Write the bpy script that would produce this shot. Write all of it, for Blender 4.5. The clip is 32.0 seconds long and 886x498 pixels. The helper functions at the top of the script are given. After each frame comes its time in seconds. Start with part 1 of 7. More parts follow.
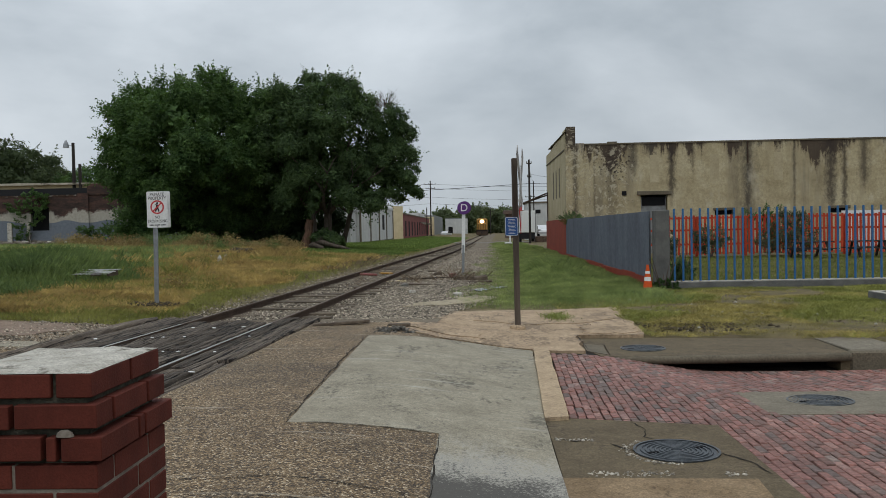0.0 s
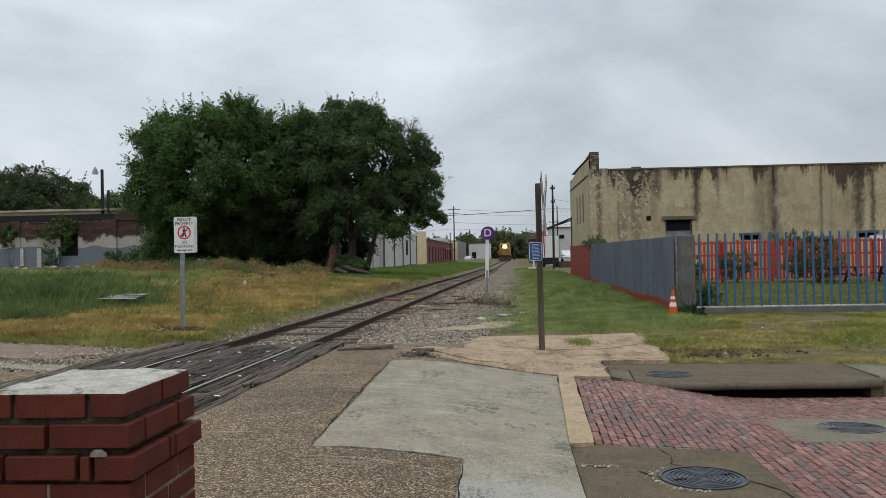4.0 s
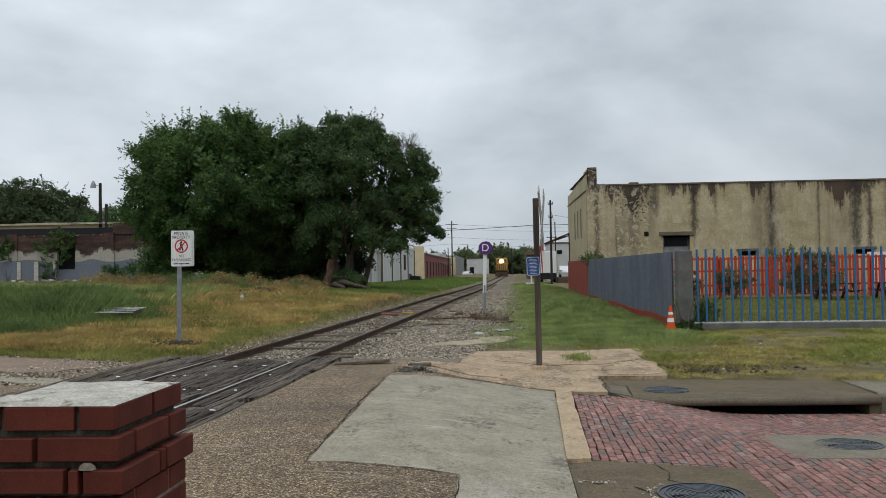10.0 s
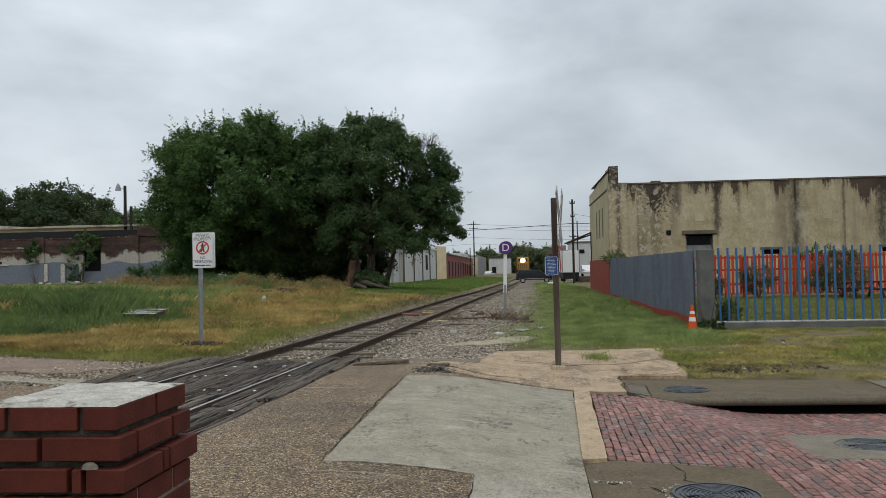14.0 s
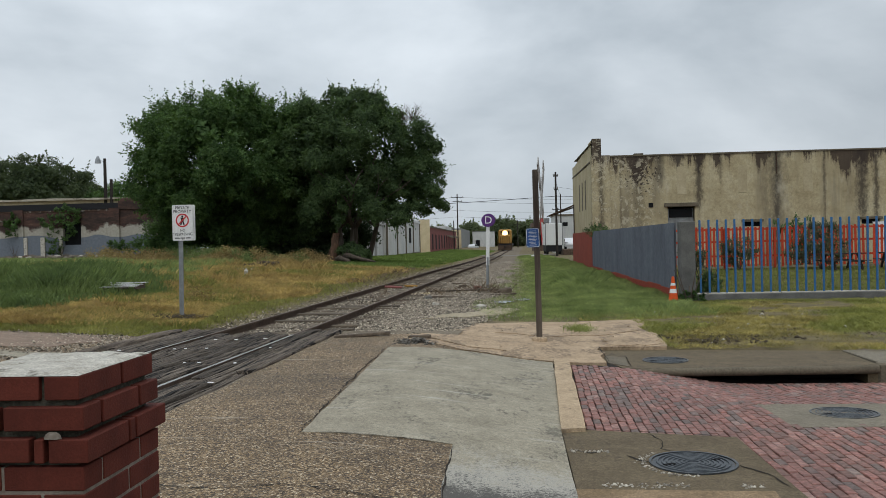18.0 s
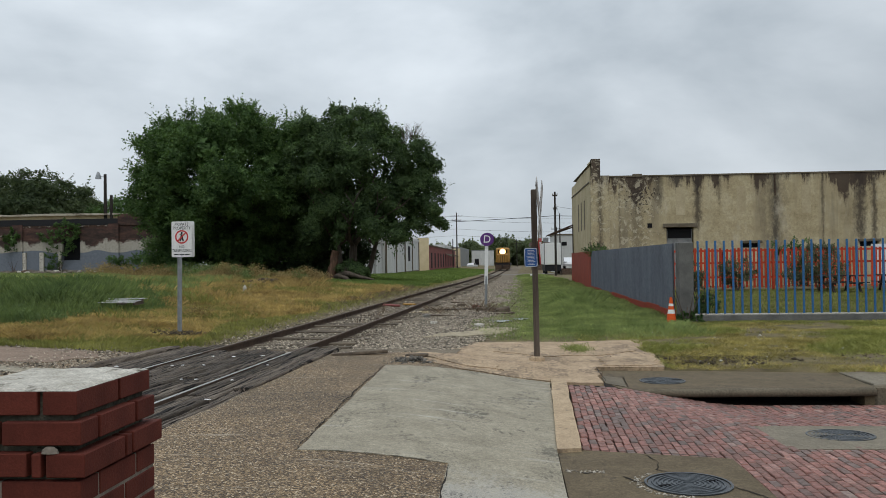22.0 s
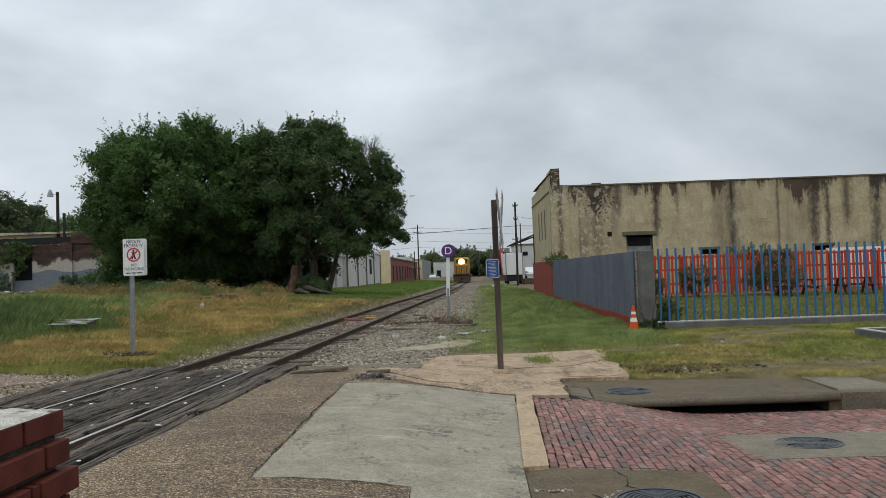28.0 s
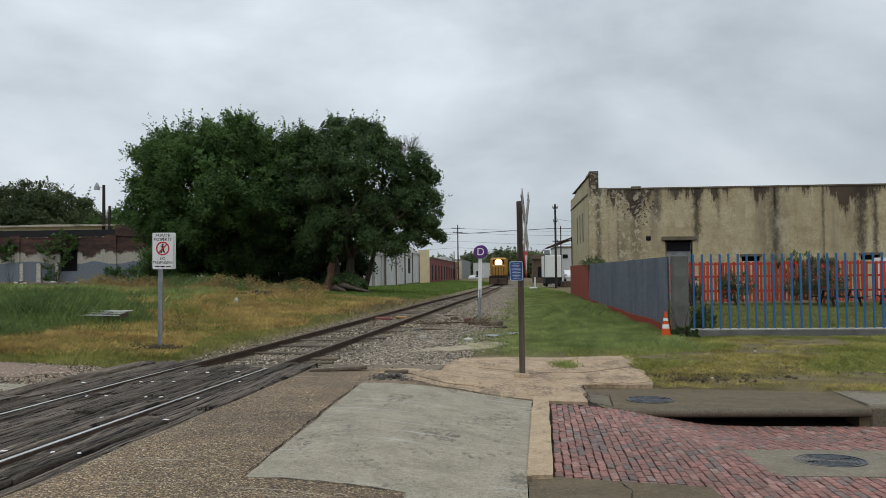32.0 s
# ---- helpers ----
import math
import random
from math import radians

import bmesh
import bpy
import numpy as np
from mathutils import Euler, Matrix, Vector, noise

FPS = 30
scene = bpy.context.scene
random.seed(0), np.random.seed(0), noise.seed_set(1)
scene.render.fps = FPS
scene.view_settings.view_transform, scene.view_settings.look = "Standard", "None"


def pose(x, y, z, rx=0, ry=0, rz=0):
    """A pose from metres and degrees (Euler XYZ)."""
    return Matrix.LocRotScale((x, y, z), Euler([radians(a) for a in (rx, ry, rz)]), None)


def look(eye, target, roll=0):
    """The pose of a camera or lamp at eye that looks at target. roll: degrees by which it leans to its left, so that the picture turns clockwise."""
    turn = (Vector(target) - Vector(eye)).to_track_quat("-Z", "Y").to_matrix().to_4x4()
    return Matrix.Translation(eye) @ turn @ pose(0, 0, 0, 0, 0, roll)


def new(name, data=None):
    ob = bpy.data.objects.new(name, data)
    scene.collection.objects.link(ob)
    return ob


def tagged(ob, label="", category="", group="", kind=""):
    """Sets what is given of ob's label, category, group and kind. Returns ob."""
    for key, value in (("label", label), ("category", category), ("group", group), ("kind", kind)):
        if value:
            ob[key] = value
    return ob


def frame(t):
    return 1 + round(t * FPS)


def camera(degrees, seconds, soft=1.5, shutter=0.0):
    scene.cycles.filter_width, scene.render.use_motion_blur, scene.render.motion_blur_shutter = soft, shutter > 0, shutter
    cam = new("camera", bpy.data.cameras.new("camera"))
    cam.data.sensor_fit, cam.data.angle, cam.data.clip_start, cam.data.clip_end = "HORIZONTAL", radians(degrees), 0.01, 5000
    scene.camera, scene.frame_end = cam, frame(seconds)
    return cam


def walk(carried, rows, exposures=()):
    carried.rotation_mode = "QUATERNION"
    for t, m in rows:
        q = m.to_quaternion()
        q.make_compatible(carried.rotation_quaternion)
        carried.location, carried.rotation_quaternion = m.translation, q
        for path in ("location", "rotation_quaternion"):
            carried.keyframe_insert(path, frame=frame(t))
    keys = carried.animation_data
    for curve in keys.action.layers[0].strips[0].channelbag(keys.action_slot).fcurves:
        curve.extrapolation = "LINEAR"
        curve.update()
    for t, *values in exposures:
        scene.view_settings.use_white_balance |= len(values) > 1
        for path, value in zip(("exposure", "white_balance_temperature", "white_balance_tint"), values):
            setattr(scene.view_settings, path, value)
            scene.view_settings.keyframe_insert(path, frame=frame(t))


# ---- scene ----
cam = camera(55.7, 32.0, soft=0.8)
PATH = [
    (0, (-0.118, 0.004, 1.627), (-0.198, 2.002, 1.578), -1.1),
    (0.5, (-0.119, 0.003, 1.626), (-0.196, 2.002, 1.588), -1.2),
    (1, (-0.118, -0.009, 1.628), (-0.197, 1.989, 1.624), -1.3),
    (1.5, (-0.119, -0.014, 1.626), (-0.2, 1.985, 1.629), -1.2),
    (2, (-0.118, -0.01, 1.624), (-0.193, 1.988, 1.62), -1.4),
    (2.5, (-0.123, -0.015, 1.627), (-0.204, 1.983, 1.646), -1.4),
    (3, (-0.121, -0.025, 1.628), (-0.215, 1.973, 1.658), -1.4),
    (3.5, (-0.125, -0.026, 1.625), (-0.245, 1.971, 1.637), -1.2),
    (5.5, (-0.123, -0.027, 1.62), (-0.293, 1.966, 1.651), -0.3),
    (6, (-0.135, -0.023, 1.618), (-0.325, 1.967, 1.664), 1.0),
    (6.5, (-0.135, -0.018, 1.616), (-0.326, 1.973, 1.657), 1.3),
    (7, (-0.133, -0.013, 1.616), (-0.319, 1.978, 1.637), 0.6),
    (7.5, (-0.133, -0.013, 1.619), (-0.32, 1.978, 1.632), -0.5),
    (8, (-0.127, -0.031, 1.62), (-0.298, 1.961, 1.632), -0.9),
    (8.5, (-0.126, -0.032, 1.621), (-0.283, 1.962, 1.643), -0.7),
    (9, (-0.121, -0.029, 1.621), (-0.262, 1.966, 1.656), -0.6),
    (9.5, (-0.117, -0.012, 1.615), (-0.242, 1.984, 1.655), -0.9),
    (10, (-0.118, -0.006, 1.614), (-0.247, 1.99, 1.662), -0.9),
    (10.5, (-0.12, -0.015, 1.617), (-0.255, 1.98, 1.673), -0.6),
    (11, (-0.124, -0.003, 1.616), (-0.251, 1.993, 1.666), -0.5),
    (11.5, (-0.118, 0.005, 1.612), (-0.237, 2.001, 1.657), -0.8),
    (12, (-0.101, 0.008, 1.612), (-0.227, 2.004, 1.652), -1.0),
    (12.5, (-0.084, 0.001, 1.612), (-0.212, 1.997, 1.65), -0.9),
    (13, (-0.073, 0.003, 1.611), (-0.21, 1.998, 1.646), -0.9),
    (13.5, (-0.065, -0.002, 1.614), (-0.227, 1.991, 1.655), -1.0),
    (14, (-0.045, -0.021, 1.617), (-0.227, 1.97, 1.666), -1.2),
    (14.5, (-0.032, -0.018, 1.613), (-0.215, 1.973, 1.66), -1.1),
    (15, (-0.019, -0.022, 1.611), (-0.192, 1.97, 1.645), -1.0),
    (15.5, (-0.009, -0.026, 1.605), (-0.167, 1.967, 1.602), -0.9),
    (17.5, (-0.004, 0.01, 1.598), (-0.152, 2.005, 1.578), -1.3),
    (18, (-0.006, 0.01, 1.599), (-0.151, 2.005, 1.583), -1.3),
    (18.5, (-0.002, 0.0, 1.601), (-0.143, 1.995, 1.593), -1.1),
    (19, (0.0, 0.0, 1.602), (-0.141, 1.995, 1.603), -1.0),
    (19.5, (0.002, 0.004, 1.6), (-0.135, 1.999, 1.604), -1.0),
    (20, (0.0, 0.0, 1.6), (-0.125, 1.996, 1.605), -1.0),
    (20.5, (-0.002, -0.007, 1.601), (-0.122, 1.989, 1.607), -0.9),
    (21, (0.004, -0.011, 1.6), (-0.117, 1.985, 1.603), -1.0),
    (21.5, (0.007, -0.023, 1.602), (-0.121, 1.973, 1.615), -1.0),
    (22, (0.01, -0.029, 1.604), (-0.132, 1.965, 1.632), -0.8),
    (22.5, (0.01, -0.036, 1.606), (-0.134, 1.958, 1.639), -0.7),
    (23, (0.003, -0.032, 1.601), (-0.133, 1.963, 1.621), -0.3),
    (23.5, (0.002, -0.033, 1.6), (-0.126, 1.963, 1.613), -0.3),
    (24, (0.005, -0.044, 1.6), (-0.129, 1.951, 1.614), -0.5),
    (24.5, (0.002, -0.058, 1.602), (-0.13, 1.938, 1.618), -0.3),
    (26.5, (0.019, -0.033, 1.596), (-0.101, 1.964, 1.592), -0.2),
    (27, (0.035, -0.007, 1.6), (-0.069, 1.99, 1.623), -0.2),
    (27.5, (0.029, 0.101, 1.6), (-0.046, 2.099, 1.638), -1.2),
    (28, (0.019, 0.235, 1.619), (-0.031, 2.233, 1.673), -2.0),
    (28.5, (0.077, 0.305, 1.614), (0.006, 2.303, 1.68), -1.5),
    (29, (0.17, 0.345, 1.622), (0.039, 2.339, 1.69), -0.3),
    (29.5, (0.232, 0.376, 1.622), (0.107, 2.371, 1.684), -0.9),
    (30, (0.249, 0.384, 1.625), (0.126, 2.379, 1.688), -0.8),
    (30.5, (0.257, 0.395, 1.62), (0.136, 2.39, 1.685), -0.6),
    (31, (0.272, 0.392, 1.624), (0.137, 2.387, 1.682), -0.5),
    (31.5, (0.295, 0.396, 1.618), (0.152, 2.39, 1.671), -0.6),
    (32, (0.31, 0.403, 1.62), (0.162, 2.397, 1.677), -0.6),
]
walk(cam, [(t, look(eye, target, roll)) for t, eye, target, roll in PATH],
     [(0, -0.17), (0.4, -0.03), (0.9, 0.12), (2, 0.08), (6, 0.0), (32, 0.0)])

# ---- world and light ----
world = bpy.data.worlds.new("overcast")
scene.world = world
world.use_nodes = True
wn, wl = world.node_tree.nodes, world.node_tree.links
wn.clear()
w_out = wn.new("ShaderNodeOutputWorld")
w_bg = wn.new("ShaderNodeBackground")
w_sky = wn.new("ShaderNodeTexSky")
w_sky.sky_type = "NISHITA"
w_sky.sun_disc = False
w_sky.sun_elevation, w_sky.sun_rotation = radians(62), radians(200)
w_tc = wn.new("ShaderNodeTexCoord")
w_map = wn.new("ShaderNodeMapping")
w_map.inputs["Scale"].default_value = (1.7, 1.7, 3.6)
w_map.inputs["Location"].default_value = (0.35, 0.2, 0.1)
w_n = wn.new("ShaderNodeTexNoise")
w_n.inputs["Scale"].default_value, w_n.inputs["Detail"].default_value = 1.5, 6.0
w_n.inputs["Roughness"].default_value, w_n.inputs["Distortion"].default_value = 0.52, 0.15
w_ramp = wn.new("ShaderNodeValToRGB")
w_ramp.color_ramp.elements[0].position, w_ramp.color_ramp.elements[1].position = 0.34, 0.68
w_ramp.color_ramp.elements[0].color = (0.44, 0.5, 0.555, 1)
w_ramp.color_ramp.elements[1].color = (0.77, 0.835, 0.895, 1)
w_scale = wn.new("ShaderNodeVectorMath")
w_scale.operation = "SCALE"
w_scale.inputs["Scale"].default_value = 0.06
w_mix = wn.new("ShaderNodeMix")
w_mix.data_type = "RGBA"
w_mix.inputs["Factor"].default_value = 0.93
wl.new(w_tc.outputs["Generated"], w_map.inputs["Vector"])
wl.new(w_map.outputs["Vector"], w_n.inputs["Vector"])
wl.new(w_n.outputs["Fac"], w_ramp.inputs["Fac"])
wl.new(w_sky.outputs["Color"], w_scale.inputs[0])
wl.new(w_scale.outputs["Vector"], w_mix.inputs["A"])
wl.new(w_ramp.outputs["Color"], w_mix.inputs["B"])
w_sep = wn.new("ShaderNodeSeparateXYZ")
w_up = wn.new("ShaderNodeMath")
w_up.operation = "MULTIPLY_ADD"
w_up.inputs[1].default_value, w_up.inputs[2].default_value = 0.9, 0.9
w_lum = wn.new("ShaderNodeVectorMath")
w_lum.operation = "SCALE"
w_side = wn.new("ShaderNodeMapRange")
w_side.inputs["From Min"].default_value, w_side.inputs["From Max"].default_value = -0.02, 0.6
w_side.inputs["To Min"].default_value, w_side.inputs["To Max"].default_value = 1.0, 0.81
w_both = wn.new("ShaderNodeMath")
w_both.operation = "MULTIPLY"
wl.new(w_tc.outputs["Generated"], w_sep.inputs[0])
wl.new(w_sep.outputs["Z"], w_up.inputs[0])
wl.new(w_mix.outputs["Result"], w_lum.inputs[0])
wl.new(w_sep.outputs["X"], w_side.inputs["Value"])
wl.new(w_up.outputs[0], w_both.inputs[0])
wl.new(w_side.outputs["Result"], w_both.inputs[1])
wl.new(w_both.outputs[0], w_lum.inputs["Scale"])
wl.new(w_lum.outputs["Vector"], w_bg.inputs["Color"])
w_bg.inputs["Strength"].default_value = 1.0
wl.new(w_bg.outputs["Background"], w_out.inputs["Surface"])

sun = new("sun", bpy.data.lights.new("sun", "SUN"))
sun.data.energy, sun.data.angle, sun.data.color = 0.8, radians(40), (1.0, 0.97, 0.93)
sun.matrix_world = look((10, -20, 60), (0, 15, 0))

# ---- materials ----


def nodes_of(name):
    m = bpy.data.materials.new(name)
    m.use_nodes = True
    nt = m.node_tree
    return m, nt, nt.nodes["Principled BSDF"]


def noise_node(nt, scale, detail=4.0, rough=0.55, stretch=None, coord="Object", distort=0.0):
    tc = nt.nodes.new("ShaderNodeTexCoord")
    mp = nt.nodes.new("ShaderNodeMapping")
    mp.inputs["Scale"].default_value = stretch or (1, 1, 1)
    n = nt.nodes.new("ShaderNodeTexNoise")
    n.inputs["Scale"].default_value, n.inputs["Detail"].default_value, n.inputs["Roughness"].default_value = scale, detail, rough
    n.inputs["Distortion"].default_value = distort
    nt.links.new(tc.outputs[coord], mp.inputs["Vector"])
    nt.links.new(mp.outputs["Vector"], n.inputs["Vector"])
    return n.outputs["Fac"]


def ramp(nt, fac, stops):
    r = nt.nodes.new("ShaderNodeValToRGB")
    e = r.color_ramp.elements
    while len(e) < len(stops):
        e.new(0.5)
    for k, (p, c) in enumerate(stops):
        e[k].position = p
        e[k].color = (*c, 1) if len(c) == 3 else c
    nt.links.new(fac, r.inputs["Fac"])
    return r.outputs["Color"]


def mixc(nt, fac, a, b, mode="MIX"):
    m = nt.nodes.new("ShaderNodeMix")
    m.data_type, m.blend_type = "RGBA", mode
    for sock, v in (("Factor", fac), ("A", a), ("B", b)):
        if isinstance(v, (int, float)):
            m.inputs[sock].default_value = v
        elif isinstance(v, tuple):
            m.inputs[sock].default_value = (*v, 1)
        else:
            nt.links.new(v, m.inputs[sock])
    return m.outputs["Result"]


def math_node(nt, op, a, b=0.0, c=None):
    m = nt.nodes.new("ShaderNodeMath")
    m.operation = op
    for k, v in enumerate((a, b) if c is None else (a, b, c)):
        if isinstance(v, (int, float)):
            m.inputs[k].default_value = v
        else:
            nt.links.new(v, m.inputs[k])
    return m.outputs[0]


def bump(nt, bsdf, height, strength=0.4, distance=0.02):
    b = nt.nodes.new("ShaderNodeBump")
    b.inputs["Strength"].default_value, b.inputs["Distance"].default_value = strength, distance
    nt.links.new(height, b.inputs["Height"])
    nt.links.new(b.outputs["Normal"], bsdf.inputs["Normal"])


def mat(name, dark, light, scale=6.0, rough=0.8, metal=0.0, relief=0.3, fine=60.0, vary=0.0, stretch=None, spots=None, lo=0.3, hi=0.7, island=0.0, cracks=0.0, grit=0.25):
    """Two-scale mottled surface; vary: brightness by object; spots: (colour, scale, threshold)."""
    m, nt, b = nodes_of(name)
    big = noise_node(nt, scale, 5, 0.6, stretch)
    small = noise_node(nt, fine, 3, 0.6, stretch)
    col = ramp(nt, big, [(lo, dark), (hi, light)])
    grain = ramp(nt, small, [(0.25, (1 - grit, 1 - grit, 1 - grit)), (0.75, (1 + grit, 1 + grit, 1 + grit))])
    col = mixc(nt, 0.8, col, grain, "MULTIPLY")
    if spots:
        sc, ss, th = spots
        f = ramp(nt, noise_node(nt, ss, 6, 0.65), [(th, (0, 0, 0)), (min(th + 0.1, 1), (1, 1, 1))])
        col = mixc(nt, f, col, sc)
    if cracks:
        line = math_node(nt, "ABSOLUTE", math_node(nt, "SUBTRACT", noise_node(nt, cracks, 4, 0.6, distort=0.4), 0.5))
        col = mixc(nt, ramp(nt, line, [(0.0, (0.75, 0.75, 0.75)), (0.005, (0, 0, 0))]), col, (0.03, 0.026, 0.02))
    if vary:
        oi = nt.nodes.new("ShaderNodeObjectInfo")
        f = math_node(nt, "MULTIPLY_ADD", oi.outputs["Random"], 2 * vary, 1 - vary)
        col = mixc(nt, 1.0, col, f, "MULTIPLY")
    if island:
        ge = nt.nodes.new("ShaderNodeNewGeometry")
        f = math_node(nt, "MULTIPLY_ADD", ge.outputs["Random Per Island"], 2 * island, 1 - island)
        col = mixc(nt, 1.0, col, f, "MULTIPLY")
    nt.links.new(col, b.inputs["Base Color"])
    b.inputs["Roughness"].default_value, b.inputs["Metallic"].default_value = rough, metal
    if rough >= 0.6:
        b.inputs["Specular IOR Level"].default_value = 0.2
    if relief:
        bump(nt, b, small, relief, 0.01)
    return m


def leafy(name, dark, light, scale=0.6, rough=0.7, island=0.2, through_=0.38, fine=5.0):
    """Leaves and blades: tone by clump, tint by leaf, some light let through."""
    m, nt, b = nodes_of(name)
    col = ramp(nt, noise_node(nt, scale, 5, 0.6), [(0.32, dark), (0.68, light)])
    col = mixc(nt, 0.7, col, ramp(nt, noise_node(nt, fine, 3, 0.6), [(0.3, (0.55, 0.58, 0.62)), (0.7, (1.5, 1.44, 1.25))]), "MULTIPLY")
    ge = nt.nodes.new("ShaderNodeNewGeometry")
    col = mixc(nt, 1.0, col, math_node(nt, "MULTIPLY_ADD", ge.outputs["Random Per Island"], 2 * island, 1 - island), "MULTIPLY")
    nt.links.new(col, b.inputs["Base Color"])
    b.inputs["Roughness"].default_value = rough
    b.inputs["Specular IOR Level"].default_value = 0.2
    tr = nt.nodes.new("ShaderNodeBsdfTranslucent")
    nt.links.new(mixc(nt, 1.0, col, (1.15, 1.2, 0.6), "MULTIPLY"), tr.inputs["Color"])
    mx = nt.nodes.new("ShaderNodeMixShader")
    mx.inputs[0].default_value = through_
    nt.links.new(b.outputs[0], mx.inputs[1])
    nt.links.new(tr.outputs[0], mx.inputs[2])
    nt.links.new(mx.outputs[0], nt.nodes["Material Output"].inputs["Surface"])
    return m


def plain(name, rgb, rough=0.6, metal=0.0, glow=0.0):
    m, nt, b = nodes_of(name)
    n = noise_node(nt, 25, 3)
    col = mixc(nt, 0.35, rgb, ramp(nt, n, [(0.3, tuple(0.7 * c for c in rgb)), (0.7, tuple(min(1.2 * c, 1) for c in rgb))]))
    nt.links.new(col, b.inputs["Base Color"])
    b.inputs["Roughness"].default_value, b.inputs["Metallic"].default_value = rough, metal
    if rough >= 0.6 and not metal:
        b.inputs["Specular IOR Level"].default_value = 0.15
    if glow:
        b.inputs["Emission Color"].default_value = (*rgb, 1)
        b.inputs["Emission Strength"].default_value = glow
    return m


# ---- mesh helpers ----


class Geo:
    """Vertices and faces of one mesh."""

    def __init__(self):
        self.v, self.f = [], []

    def add(self, verts, faces):
        n = len(self.v)
        self.v.extend(tuple(p) for p in verts)
        self.f.extend(tuple(n + i for i in f) for f in faces)
        return self

    def hexa(self, p):
        """Eight corners: four below, four above, both counter-clockwise."""
        return self.add(p, [(3, 2, 1, 0), (4, 5, 6, 7), (0, 1, 5, 4), (1, 2, 6, 5), (2, 3, 7, 6), (3, 0, 4, 7)])

    def box(self, x0, x1, y0, y1, z0, z1, m=None):
        p = [(x0, y0, z0), (x1, y0, z0), (x1, y1, z0), (x0, y1, z0), (x0, y0, z1), (x1, y0, z1), (x1, y1, z1), (x0, y1, z1)]
        return self.hexa([tuple(m @ Vector(q)) for q in p] if m else p)

    def bevel_box(self, x0, x1, y0, y1, z0, z1, b, m=None):
        """A box whose top edges are chamfered by b, and its upright edges too."""
        def ring(i, z):
            return [(x0 + b + i, y0 + i, z), (x1 - b - i, y0 + i, z), (x1 - i, y0 + b + i, z), (x1 - i, y1 - b - i, z),
                    (x1 - b - i, y1 - i, z), (x0 + b + i, y1 - i, z), (x0 + i, y1 - b - i, z), (x0 + i, y0 + b + i, z)]
        rings = [ring(b, z0), ring(0, z0 + b), ring(0, z1 - b), ring(b, z1)]
        pts = [q for r in rings for q in r]
        if m:
            pts = [tuple(m @ Vector(q)) for q in pts]
        faces = [tuple(range(7, -1, -1)), tuple(range(24, 32))]
        for k in range(3):
            for i in range(8):
                j = (i + 1) % 8
                faces.append((8 * k + i, 8 * k + j, 8 * k + 8 + j, 8 * k + 8 + i))
        return self.add(pts, faces)

    def tube(self, points, radii, n=8, cap=True):
        pts, faces = [], []
        points = [Vector(p) for p in points]
        for k, p in enumerate(points):
            d = (points[min(k + 1, len(points) - 1)] - points[max(k - 1, 0)]).normalized()
            q = d.to_track_quat("Z", "Y")
            r = radii[k] if hasattr(radii, "__len__") else radii
            for i in range(n):
                a = 2 * math.pi * i / n
                pts.append(tuple(p + q @ Vector((r * math.cos(a), r * math.sin(a), 0))))
        for k in range(len(points) - 1):
            for i in range(n):
                j = (i + 1) % n
                faces.append((k * n + i, k * n + j, (k + 1) * n + j, (k + 1) * n + i))
        if cap:
            faces.append(tuple(range(n - 1, -1, -1)))
            faces.append(tuple(range((len(points) - 1) * n, len(points) * n)))
        return self.add(pts, faces)

    def prism(self, outline, z0, z1):
        """An upright slab over a counter-clockwise outline."""
        n = len(outline)
        lo = [z0] * n if isinstance(z0, (int, float)) else z0
        hi = [z1] * n if isinstance(z1, (int, float)) else z1
        pts = [(x, y, z) for (x, y), z in zip(outline, lo)] + [(x, y, z) for (x, y), z in zip(outline, hi)]
        faces = [tuple(range(n - 1, -1, -1)), tuple(range(n, 2 * n))] + [(i, (i + 1) % n, n + (i + 1) % n, n + i) for i in range(n)]
        return self.add(pts, faces)

    def extrude_y(self, outline, y0, y1):
        """A profile in x and z drawn out along y."""
        n = len(outline)
        pts = [(x, y0, z) for x, z in outline] + [(x, y1, z) for x, z in outline]
        faces = [tuple(range(n)), tuple(range(2 * n - 1, n - 1, -1))] + [((i + 1) % n, i, n + i, n + (i + 1) % n) for i in range(n)]
        return self.add(pts, faces)

    def disc(self, c, r, y0, y1, n=24):
        """A coin that faces along y."""
        pts = [(c[0] + r * math.cos(2 * math.pi * i / n), y, c[1] + r * math.sin(2 * math.pi * i / n)) for y in (y0, y1) for i in range(n)]
        return self.add(pts, [tuple(range(n)), tuple(range(2 * n - 1, n - 1, -1))] + [((i + 1) % n, i, n + i, n + (i + 1) % n) for i in range(n)])

    def mesh(self, name):
        me = bpy.data.meshes.new(name)
        me.from_pydata(self.v, [], self.f)
        me.validate()
        return me


def shade(me, smooth):
    if smooth:
        me.polygons.foreach_set("use_smooth", [True] * len(me.polygons))


def thing(name, label, category, x=0, y=0, z=0, rz=0, group="", kind=""):
    ob = new(name)
    ob.empty_display_size = 0.1
    ob.matrix_world = pose(x, y, z, 0, 0, rz)
    return tagged(ob, label, category, group, kind)


def part(name, geo, material, parent=None, label="", smooth=False, m=None):
    me = geo if isinstance(geo, bpy.types.Mesh) else geo.mesh(name)
    if not me.materials:
        me.materials.append(material)
    shade(me, smooth)
    ob = new(name, me)
    if parent:
        ob.parent = parent
    if m is not None:
        ob.matrix_basis = m
    if label:
        ob["label"] = label
    return ob


